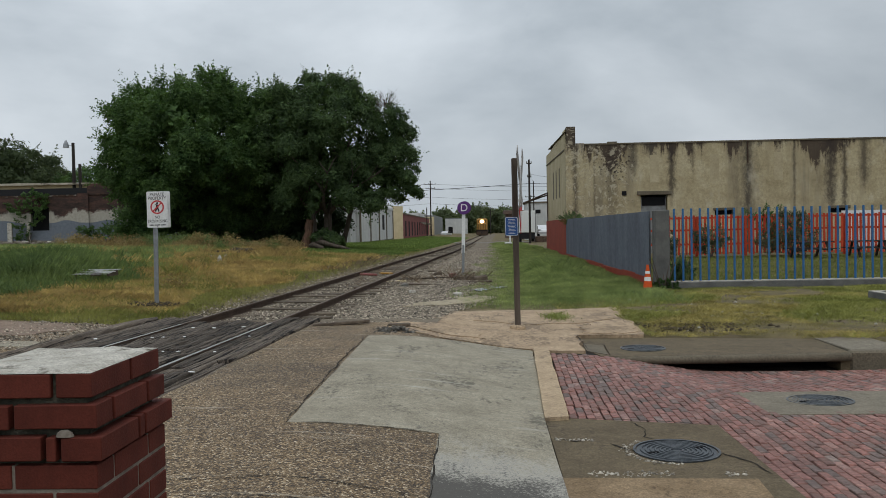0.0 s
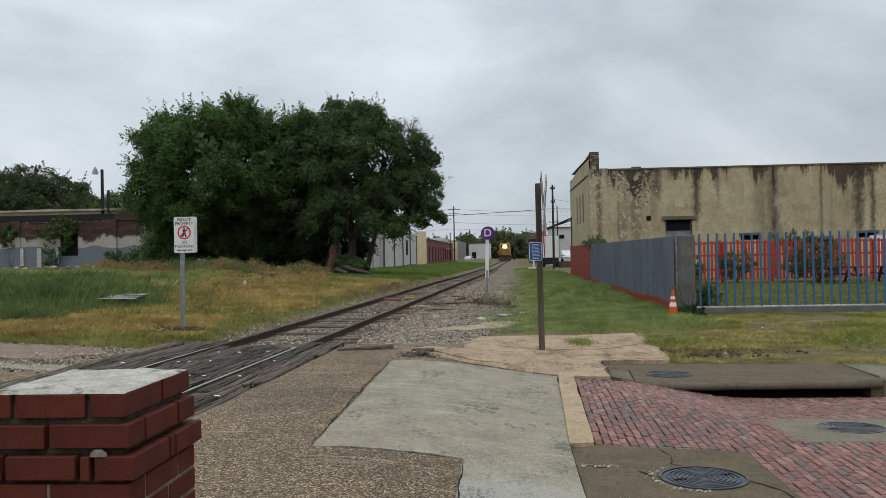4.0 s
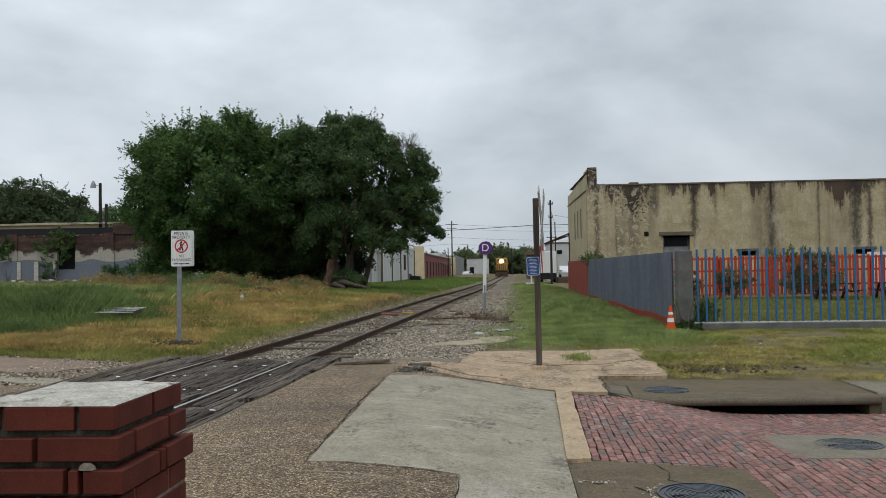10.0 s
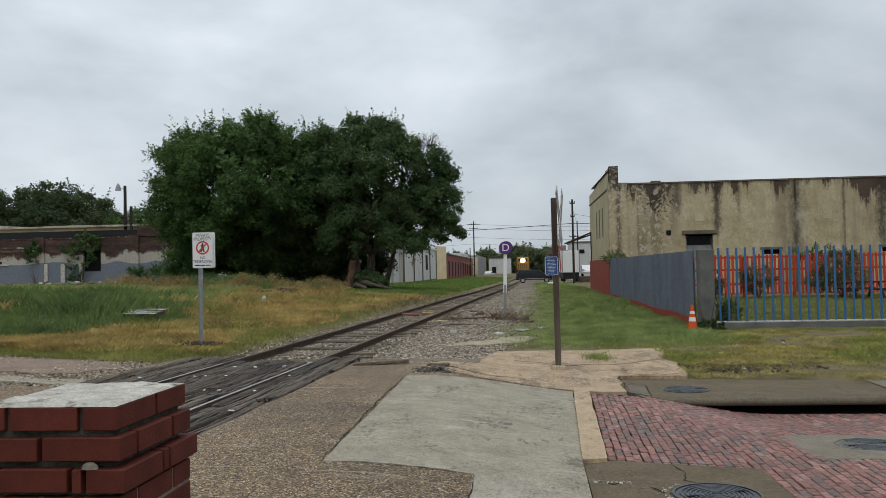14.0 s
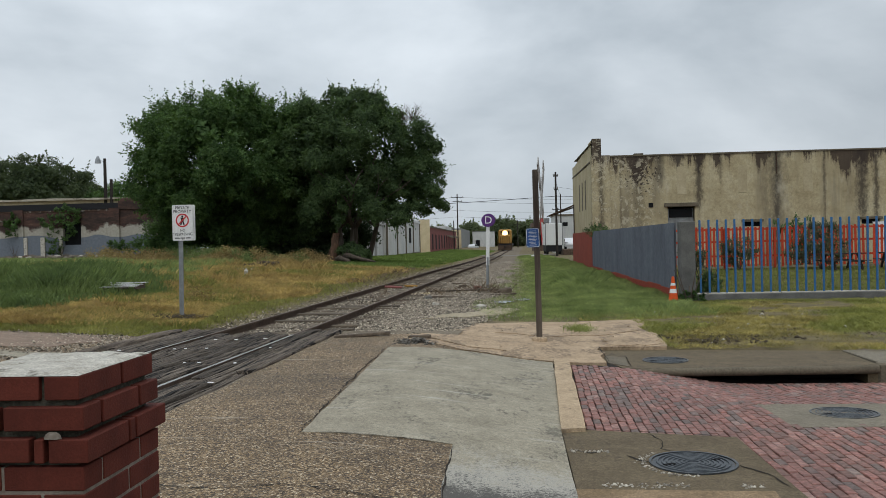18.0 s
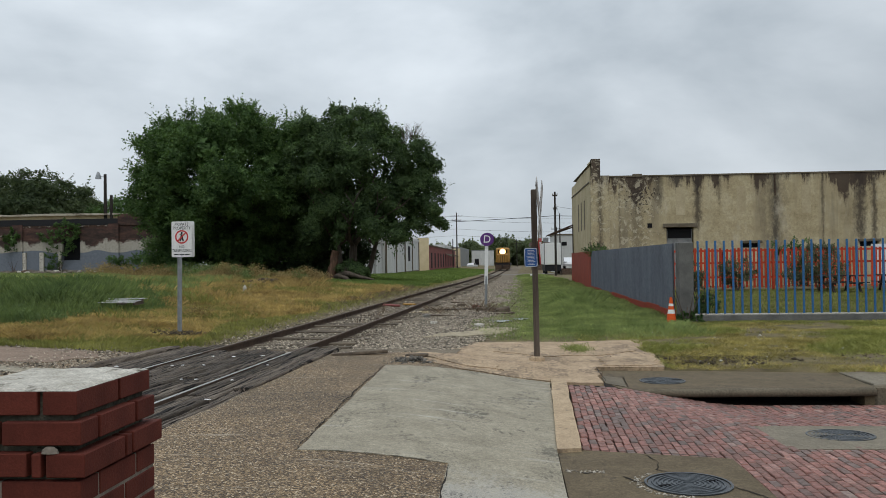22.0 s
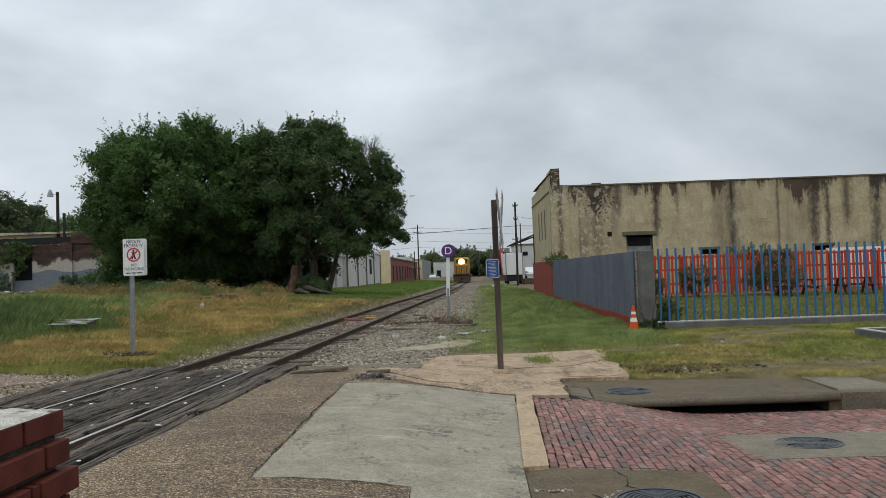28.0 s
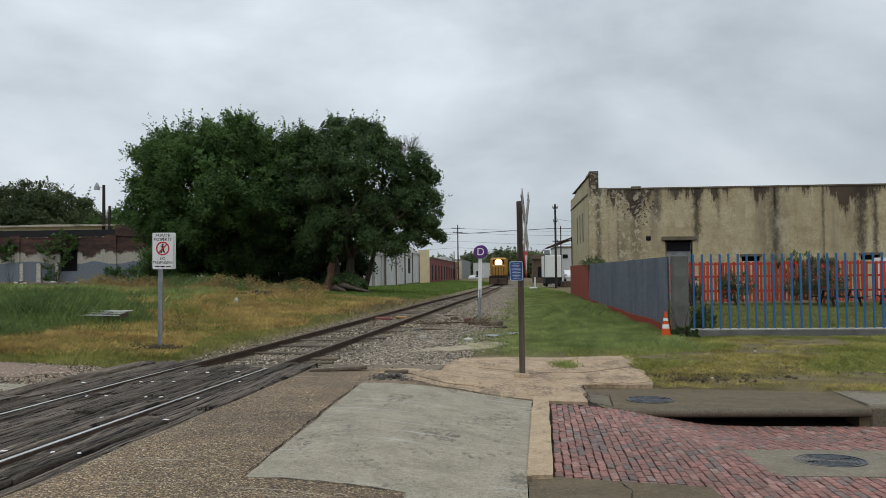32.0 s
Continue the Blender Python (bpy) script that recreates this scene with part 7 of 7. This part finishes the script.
def pole(label, x, y, z, h, arms, r=0.14, lamp=False):
    p = thing("utility_pole", label, "utility pole", x, y, z, group="utility poles")
    part("shaft", Geo().tube([(0, 0, -0.5), (0, 0, h * 0.5), (0, 0, h)], [r, r * 0.85, r * 0.7], 10), M_POLE, p)
    for k, (zz, w) in enumerate(arms):
        a = part("crossarm", Geo().box(-w, w, -0.06, 0.06, zz, zz + 0.12), M_POLE, p)
        for q in np.linspace(-0.9 * w, 0.9 * w, 4):
            part("insulator", Geo().tube([(q, 0, zz + 0.12), (q, 0, zz + 0.3)], 0.045, 6), M_KERB, a)
    if lamp:
        a = part("lamp_arm", Geo().tube([(0, 0, h - 0.3), (-0.7, 0, h - 0.15)], 0.03, 6), M_GALV, p)
        part("lamp_head", Geo().tube([(-0.7, 0, h - 0.45), (-0.7, 0, h - 0.05), (-0.7, 0, h + 0.25)], [0.3, 0.22, 0.08], 10), M_GALV, a, "grey yard lamp head")
    return p


pole("tall dark utility pole with crossarms", -9.8, 180, -0.7, 12.6, [(11.8, 1.3), (10.9, 1.0)], 0.16)
pole("short dark wooden pole", -10.9, 184, -0.7, 7.0, [], 0.14)
pole("dark utility pole with insulators and fittings", 5.95, 95, -0.2, 9.4, [(8.9, 0.28), (7.4, 0.22)], 0.14)
pole("thin dark utility pole", 8.9, 131, -0.3, 9.0, [], 0.11)
pole("distant utility pole with a crossarm", 9.6, 150, -0.3, 7.6, [(7.2, 0.9)], 0.12)
pole("distant utility pole with two crossarms", 4.2, 250, -0.9, 8.6, [(8.0, 1.2), (7.2, 1.2)], 0.15)
pole("tall dark pole with a yard lamp behind the ruin", -39.0, 80, 0.5, 10.1, [], 0.2, True)
pole("dark wooden pole behind the ruin", -38.2, 79.6, 0.5, 8.0, [], 0.2)
pole("utility pole with a transformer among the trees", -49.2, 111, 0.5, 11.6, [(11.0, 0.7), (9.6, 0.8)], 0.2)


def wire(pts, r=0.018, sag=0.4):
    (x0, y0, z0), (x1, y1, z1) = pts
    line = [(x0 + (x1 - x0) * k / 12, y0 + (y1 - y0) * k / 12, z0 + (z1 - z0) * k / 12 - sag * 4 * (k / 12) * (1 - k / 12)) for k in range(13)]
    solo("overhead_wire", Geo().tube(line, r, 5), M_BLACK, "thin dark overhead wire", "wire", group="overhead wires")


wire([(-46, 95, 5.8), (5.95, 95, 6.5)], 0.03, 0.5)
wire([(5.95, 95, 6.5), (40, 95, 6.6)], 0.03, 0.4)
wire([(5.95, 95, 8.3), (8.9, 131, 8.5)], 0.014, 0.2)
wire([(5.95, 95, 7.6), (9.6, 61.6, 5.2)], 0.014, 0.3)
for k, zz in enumerate((11.2, 10.3, 8.4, 7.0)):
    wire([(-60, 178, zz - 0.6), (-9.8, 180, zz)], 0.02, 0.6)
    wire([(-9.8, 180, zz), (40, 182, zz - 0.4)], 0.02, 0.8)

# ---- far trees ----


def far_tree(label, x, y, z, h, blobs, leaf, seed, size=0.4, lump=1.3):
    gen = np.random.default_rng(seed)
    random.seed(seed)
    t = thing("tree", label, "tree", x, y, z, group="far trees")
    part("trunk", Geo().tube([(0, 0, -0.5), (0.2, 0, h * 0.4), (0, 0, h * 0.7)], [0.3, 0.22, 0.1], 7), M_BARK, t)
    part("crown", quads("crown", crown_leaves(blobs, lump, 210, size, gen, 40, 6.0), leaf), leaf, t)


for k, (px, h, w) in enumerate(((-78, 14.6, 6.5), (-72, 14.2, 6.5), (-66, 14.6, 6), (-63, 13.0, 4.2), (-55, 10.6, 4.5), (-49, 9.8, 4), (-44, 10.0, 4), (-39, 9.6, 4))):
    far_tree("broad dark green tree behind the low buildings", px, 116 + 3 * (k % 2), 0.5, h, [(0, 0, h * 0.62, w, w * 0.8, h * 0.36), (w * 0.4, 0, h * 0.45, w * 0.7, w * 0.6, h * 0.3), (-w * 0.5, 0, h * 0.4, w * 0.7, w * 0.6, h * 0.3)], M_LEAF4 if h > 12 else M_LEAF, 200 + k, 0.19, 1.2)
for k, (x, y, h, w) in enumerate(((-24, 300, 8.0, 7), (-14, 310, 8.5, 7), (-6, 320, 9.0, 6), (-1.5, 300, 9.8, 4.5), (4, 305, 9.4, 4), (9, 300, 8.6, 5), (14, 320, 8.5, 5), (20, 310, 7.5, 5), (27, 300, 8, 5), (-34, 290, 9, 7), (-44, 300, 9, 7), (35, 300, 9, 7), (0.5, 345, 10.6, 6), (10, 350, 10, 7))):
    far_tree("distant green tree at the end of the track", x, y, -1.0, h, [(0, 0, h * 0.6, w, w, h * 0.4), (w * 0.5, 0, h * 0.4, w * 0.8, w, h * 0.33)], M_LEAF3, 230 + k, 0.4, 1.9)

# ---- creepers, roots and rubble ----
shrub("green creeper hanging over the ruined wall", -38.0, 69.6, 1.2, [(0, 0, 3.2, 1.7, 0.4, 1.0), (0.8, 0, 2.0, 0.6, 0.3, 1.0), (-0.6, 0, 1.0, 0.6, 0.3, 1.2)], M_LEAF, 81, 0.4, 110, 0.07)
shrub("small green creeper on the ruined wall", -42.2, 69.6, 1.2, [(0, 0, 2.6, 0.6, 0.3, 0.9)], M_LEAF, 82, 0.35, 110, 0.07)
shrub("green creeper and weeds along the old wall", -31.0, 68.6, 1.0, [(0, 0, 0.7, 2.2, 0.6, 0.7), (3.0, 0, 0.9, 1.6, 0.6, 0.9)], M_LEAF, 83, 0.45, 110, 0.08)
M_STUMP = mat("stripped orange-brown wood", (0.05, 0.03, 0.02), (0.17, 0.1, 0.065), 5, 0.9, 0, 0.8, 30, stretch=(3, 3, 0.4), spots=((0.03, 0.022, 0.016), 3, 0.55))


def gnarled(line, radii, seed, n=18, m=11):
    """A trunk or root along a bent line with a lumpy, ribbed skin."""
    line = [Vector(p_) for p_ in line]
    pts, rr = [], []
    for k in range(n + 1):
        f = k / n * (len(line) - 1)
        i = min(int(f), len(line) - 2)
        pts.append(line[i].lerp(line[i + 1], f - i))
        rr.append(radii[i] + (radii[i + 1] - radii[i]) * (f - i))
    g = Geo().tube(pts, rr, m)
    out = []
    for k in range(n + 1):
        for j in range(m):
            v = Vector(g.v[k * m + j])
            d = v - pts[k]
            out.append(tuple(pts[k] + d * (1 + 0.3 * math.sin(2.6 * j + seed) * (0.6 + 0.4 * math.sin(k * 0.5)) + 0.35 * noise.noise(v * 2.3))))
    g.v = out
    return g


for k, line in enumerate(([(-11.2, 56.4, 0.75), (-10.5, 56.0, 0.85), (-9.6, 55.8, 0.6), (-8.6, 55.6, 0.4)], [(-11.3, 56.3, 0.6), (-11.0, 55.7, 0.7), (-10.3, 55.3, 0.45)], [(-11.0, 56.6, 1.0), (-10.3, 56.4, 1.15), (-9.7, 56.2, 0.8), (-9.3, 56.0, 0.45)])):
    solo("tree_root", gnarled(line, [0.2, 0.17, 0.12, 0.05][:len(line)], k + 1), M_BARK, "gnarled dark root beside the tree", "tree root", smooth=True, group="tree roots")
log = solo("old_stump", gnarled([(-11.7, 56.6, 0.2), (-11.6, 56.6, 1.2), (-11.4, 56.6, 2.4)], [0.42, 0.3, 0.24], 2), M_STUMP, "broken trunk with stripped bark", "tree stump", smooth=True)
random.seed(91)
M_SCRAP = mat("rotten timber", (0.06, 0.045, 0.035), (0.16, 0.125, 0.09), 5, 0.9, 0, 0.5, 40)
for x, y, rz, ln, m_ in ((-2.3, 13.3, 12, 0.9, M_SCRAP), (-1.35, 13.0, -8, 0.35, M_SCRAP), (-1.7, 24.5, 4, 1.3, M_SCRAP), (-0.5, 26.5, -15, 0.6, M_SCRAP), (-1.0, 27.6, 5, 0.4, M_RUST), (-0.2, 25.6, 8, 1.1, M_SCRAP), (-1.6, 32, 20, 0.8, M_SCRAP), (-3.1, 23.2, 0, 0.9, M_RUST), (-2.7, 26.2, -5, 0.7, M_CREAM), (-2.1, 27.4, 10, 1.2, M_POLE), (-1.3, 27.7, -4, 0.8, M_POLE)):
    solo("scrap_board", Geo().bevel_box(-ln / 2, ln / 2, -0.06, 0.06, -0.02, 0.03, 0.01), m_, "broken weathered board lying on the ballast", "scrap wood", m=pose(x, y, float(land(x, y)) + 0.02, random.uniform(-4, 4), random.uniform(-4, 4), rz), group="scrap boards")
for x, y, rz, ln, m_, lab in ((-3.95, 29.5, 12, 0.6, M_OXBLOOD, "dull red board lying between the rails"), (-4.15, 29.9, -10, 0.45, M_OXBLOOD, "dull red board lying between the rails"), (-3.4, 30.2, 35, 0.45, M_YELLOW, "yellow scrap lying against the rail")):
    solo("scrap_board", Geo().bevel_box(-ln / 2, ln / 2, -0.09, 0.09, -0.02, 0.04, 0.01), m_, lab, "scrap wood", m=pose(x, y, float(rail_z(y)) - 0.09, 4, 3, rz), group="scrap boards")
pallet = thing("pallet", "pale weathered pallet lying in the weeds", "pallet", -10.4, 22.2, float(land(-10.4, 22.2)) + 0.2, 6)
pallet.matrix_world = pallet.matrix_world @ Matrix.Diagonal((0.6, 0.8, 0.32, 1))
for k in range(5):
    part("slat", Geo().box(-0.85 + 0.06 * (k % 3), 0.8 + 0.05 * k, -0.5 + 0.22 * k, -0.39 + 0.22 * k, 0.12 + 0.07 * k, 0.14 + 0.07 * k), M_WHITE, pallet, m=pose(0, 0, 0, 0, (1.5, -1, 0.5, -2, 1)[k], 0))
for xx in (-0.7, 0.05, 0.75):
    part("bearer", Geo().hexa([(xx - 0.04, -0.45, -0.1), (xx + 0.04, -0.45, -0.1), (xx + 0.04, 0.5, -0.1), (xx - 0.04, 0.5, -0.1), (xx - 0.04, -0.45, 0.11), (xx + 0.04, -0.45, 0.11), (xx + 0.04, 0.5, 0.39), (xx - 0.04, 0.5, 0.39)]), M_SCRAP, pallet)
solo("paint_can", Geo().tube([(0, 0, 0), (0, 0, 0.2), (0, 0, 0.26), (0, 0, 0.3)], [0.08, 0.08, 0.035, 0.03], 12), M_CAP, "white plastic bottle in the dry grass", "bottle", m=pose(-10.45, 33.3, float(land(-10.45, 33.3)) + 0.06, 8, 5, 0))
solo("dry_tuft", quads("dry_tuft", leaf_quads(np.array([[-7.6, 20.5, float(land(-7.6, 20.5)) + 0.25]]), np.array([0.4]), 260, 0.028, np.random.default_rng(5)), M_DRYWEED), M_DRYWEED, "brown tuft of dead grass", "grass", "stuff")

random.seed(92)
for x, y, s, m_ in ((-0.95, 28.6, 0.11, M_OXBLOOD), (-0.75, 28.4, 0.07, M_SCRAP), (-0.35, 26.6, 0.13, M_SCRAP), (0.0, 26.4, 0.16, M_SCRAP), (-0.7, 26.9, 0.12, M_SCRAP), (-1.8, 21.6, 0.07, M_CAP), (-2.2, 24.0, 0.09, M_STONE), (-0.6, 20.6, 0.08, M_CAP), (-1.5, 29.6, 0.1, M_SCRAP)):
    solo("rubble_lump", Geo().bevel_box(-s * 1.4, s * 1.4, -s, s, -0.03, s, s * 0.25), m_, "broken lump lying on the ballast beside the track", "rubble", m=pose(x, y, float(land(x, y)) + 0.01, random.uniform(-12, 12), random.uniform(-12, 12), random.uniform(0, 180)), group="rubble lumps")
# ---- things that move ----
M_LAMP = plain("headlight glow", (1.0, 0.78, 0.42), 0.3, glow=5.0)
# Emissive disc added for the bloom of the headlight, not a part of it.
M_HALO = plain("painted headlight halo", (1.0, 0.55, 0.2), 0.3, glow=1.2)
M_LOCODARK = mat("sooty brown locomotive paint", (0.03, 0.018, 0.012), (0.07, 0.042, 0.024), 2, 0.7, 0, 0.1, 30)
loco = thing("locomotive", "orange-yellow diesel locomotive with its headlight lit", "locomotive", 0, 222, 0)
part("cab", Geo().bevel_box(-1.42, 1.42, 1.6, 4.2, 1.4, 4.55, 0.3), M_YELLOW, loco, "sooty yellow cab")
part("nose", Geo().bevel_box(-1.15, 1.15, 0.2, 1.6, 1.4, 3.3, 0.18), M_YELLOW, loco, "low orange nose")
part("hood", Geo().bevel_box(-1.1, 1.1, 4.2, 18, 1.4, 4.4, 0.12), M_YELLOW, loco, "long orange hood")
part("underframe", Geo().bevel_box(-1.55, 1.55, 0, 18.5, 0.95, 1.4, 0.04), M_BLACK, loco, "black underframe")
part("pilot", Geo().hexa([(-1.35, -0.35, 0.12), (1.35, -0.35, 0.12), (1.5, 0.1, 0.12), (-1.5, 0.1, 0.12), (-1.5, -0.05, 1.1), (1.5, -0.05, 1.1), (1.5, 0.1, 1.1), (-1.5, 0.1, 1.1)]), M_LOCODARK, loco, "dark brown pilot plate")
for xx in (-0.9, -0.45, 0.0, 0.45, 0.9):
    part("nose_rib", Geo().box(xx - 0.05, xx + 0.05, 0.15, 0.2, 1.5, 3.0), M_LOCODARK, loco)
for xx in (-1.45, 1.25):
    part("step", Geo().box(xx, xx + 0.2, -0.1, 0.3, 0.3, 1.4), M_LOCODARK, loco)
part("walkway", Geo().box(-1.5, 1.5, -0.05, 0.2, 1.38, 1.5), M_LOCODARK, loco)
part("coupler", Geo().box(-0.15, 0.15, -0.7, 0, 0.75, 1.0), M_BLACK, loco)
for xx in (-0.95, 0.35):
    part("windscreen", Geo().box(xx, xx + 0.6, 1.57, 1.6, 3.5, 4.15), M_DARK, loco)
for xx in (-1.5, 1.42):
    part("handrail", Geo().tube([(xx, 0.0, 1.4), (xx, 0.0, 2.4), (xx, 1.6, 2.4)], 0.03, 6), M_YELLOW, loco)
# Lamp disc is oversized and backed by a glowing disc to mimic bloom.
part("headlight", Geo().disc((0, 0), 0.47, -0.04, 0.0, 20), M_LAMP, loco, "lit headlight", m=pose(0.0, 1.42, 3.7))
part("reflector", Geo().disc((0, 0), 0.66, -0.02, 0.0, 20), M_HALO, loco, "emissive disc that stands for the bloom round the headlight", m=pose(0.0, 1.44, 3.7))
part("headlight_housing", Geo().bevel_box(-0.55, 0.55, 1.45, 1.62, 3.05, 4.3, 0.05), M_LOCODARK, loco)
for yy in (3.0, 14.5):
    part("bogie", Geo().box(-1.2, 1.2, yy - 1.8, yy + 1.8, 0.35, 0.95), M_BLACK, loco, "black bogie")
    for dy in (-1.3, 0, 1.3):
        for sx in (-0.7525, 0.7525):
            part("wheel", Geo().tube([(sx - 0.07, yy + dy, 0.5), (sx + 0.07, yy + dy, 0.5)], 0.5, 18), M_RUST, loco)
part("fuel_tank", Geo().bevel_box(-1.4, 1.4, 6.5, 11, 0.35, 0.95, 0.1), M_BLACK, loco)

M_CARBLACK = plain("black car paint", (0.012, 0.012, 0.014), 0.25)
M_GLASS = plain("dark car glass", (0.02, 0.023, 0.026), 0.08)
M_TYRE = plain("tyre rubber", (0.015, 0.015, 0.015), 0.8)
M_CHROME = plain("wheel metal", (0.45, 0.45, 0.46), 0.3, 0.9)
M_CARWHITE = plain("white car paint", (0.65, 0.66, 0.67), 0.3)


def car(name, label, paint, profile, glass, length, width, wheels, wr):
    """A car along x with its nose at +x: a side profile with rounded flanks, windows, wheels and lamps."""
    c = thing(name, label, "car")
    def shell(outline, half, inset, lo):
        n = len(outline)
        pts = []
        for yy, k in ((-half + inset, 0.0), (-half, 0.0), (half, 0.0), (half - inset, 0.0)):
            pts += [(x, yy, z) for x, z in outline]
        cx, cz = sum(p[0] for p in outline) / n, sum(p[1] for p in outline) / n
        for layer in (0, 3):
            for i in range(n):
                x, yy, z = pts[layer * n + i]
                pts[layer * n + i] = (cx + (x - cx) * 0.985, yy, cz + (z - cz) * 0.95)
        order = [(pts[n:2 * n], -half + inset), (None, 0)]
        pts2 = [(p[0], -half, p[2]) for p in pts[0:n]] + [(p[0], -half + inset, p[2]) for p in pts[n:2 * n]] + [(p[0], half - inset, p[2]) for p in pts[2 * n:3 * n]] + [(p[0], half, p[2]) for p in pts[3 * n:]]
        f = [tuple(range(n)), tuple(range(4 * n - 1, 3 * n - 1, -1))]
        for k in range(3):
            f += [(k * n + (i + 1) % n, k * n + i, (k + 1) * n + i, (k + 1) * n + (i + 1) % n) for i in range(n)]
        return Geo().add(pts2, f)
    part("body", shell(profile, width / 2, 0.12, 0), paint, c)
    for pane in glass:
        for s in (-1, 1):
            yy = s * (width / 2 + 0.004)
            g = Geo().add([(x, yy, z) for x, z in pane] + [(x, yy - s * 0.05, z) for x, z in pane], [tuple(range(len(pane)))[::s], tuple(range(len(pane), 2 * len(pane)))[::-s]] + [(i, (i + 1) % len(pane), len(pane) + (i + 1) % len(pane), len(pane) + i) for i in range(len(pane))])
            part("side_window", g, M_GLASS, c)
    for wx in wheels:
        for s in (-1, 1):
            w = part("wheel", Geo().tube([(0, -0.11, 0), (0, 0.11, 0)], wr, 18), M_TYRE, c, "black tyre", m=pose(wx, s * (width / 2 - 0.09), wr))
            part("rim", Geo().tube([(0, -0.115, 0), (0, 0.115, 0)], wr * 0.6, 14), M_CHROME, w)
    for s in (-1, 1):
        part("headlight", Geo().box(length / 2 - 0.06, length / 2 + 0.01, s * width / 2 - 0.2 - 0.1 * s, s * width / 2 + 0.2 - 0.1 * s, 0.75, 0.92), M_CHROME, c)
        part("sill_strip", Geo().box(-length / 2 + 0.5, length / 2 - 0.5, s * (width / 2 + 0.006) - 0.01, s * (width / 2 + 0.006) + 0.01, 0.55, 0.63), M_CHROME, c)
    return c


SUV_SIDE = [(-2.6, 0.45), (2.5, 0.4), (2.62, 0.75), (2.5, 1.1), (1.35, 1.2), (0.65, 1.8), (-2.2, 1.85), (-2.55, 1.2)]
suv = car("suv", "black sport utility vehicle driving over the crossing", M_CARBLACK, SUV_SIDE, [[(0.6, 1.25), (1.1, 1.25), (0.55, 1.7), (0.1, 1.7)], [(-0.75, 1.25), (0.5, 1.25), (0.02, 1.7), (-0.75, 1.72)], [(-2.2, 1.28), (-0.85, 1.25), (-0.85, 1.72), (-2.05, 1.74)]], 5.2, 1.95, (-1.65, 1.65), 0.38)


def motions():
    rows = []
    for t, d in ((0, 222.0), (5, 212.5), (10, 201.0), (15, 188.5), (20, 174.5), (24, 163.5), (28, 151.5), (32, 139.5)):
        x0, x1 = float(track_x(d)), float(track_x(d + 12))
        rows.append((t, pose(x0, d, float(rail_z(d)), 0, 0, -math.degrees(math.atan2(x1 - x0, 12)))))
    walk(loco, rows)
    walk(suv, [(t, pose(x, y, z, 0, 0, 0)) for t, x, y, z in (
        (0, -41.28, 118.0, -0.08), (9.0, -18.4, 118.0, -0.36), (10.0, -13.46, 118.0, -0.45), (11.0, -8.76, 118.0, -0.5), (12.0, -5.3, 118.0, -0.5), (13.0, -1.7, 118.0, -0.5), (14.0, 1.95, 118.0, -0.5), (15.0, 7.98, 118.0, -0.5), (16.0, 14.2, 118.0, -0.5), (20.0, 39.92, 118.0, -0.5), (32.0, 53.23, 118.0, -0.5))])


# ---- parked cars ----
SEDAN = [(-2.2, 0.35), (2.15, 0.32), (2.25, 0.6), (2.1, 0.85), (1.0, 0.95), (0.35, 1.42), (-1.1, 1.45), (-1.75, 1.0), (-2.2, 0.9)]
SEDAN_GLASS = [[(0.5, 0.98), (0.9, 0.98), (0.35, 1.36), (-0.1, 1.37)], [(-1.4, 1.0), (0.4, 0.98), (-0.2, 1.37), (-1.05, 1.38)]]
parked = car("sedan", "white parked sedan car beyond the fence", M_CARWHITE, SEDAN, SEDAN_GLASS, 4.4, 1.8, (-1.35, 1.35), 0.32)
parked.matrix_world = pose(8.8, 110, 0.36, 0, 0, -92)
platform = solo("loading_platform", Geo().bevel_box(7.4, 15, 106, 116, -1.0, 0.36, 0.03), M_SCRAPWALL, "low brown brick loading platform under the car", "platform", "structure")
far_car = car("sedan", "white parked car beside the far warehouse", M_CARWHITE, SEDAN, SEDAN_GLASS, 4.4, 1.8, (-1.35, 1.35), 0.32)
far_car.matrix_world = pose(-8.3, 228, -0.55, 0, 0, 75)


motions()
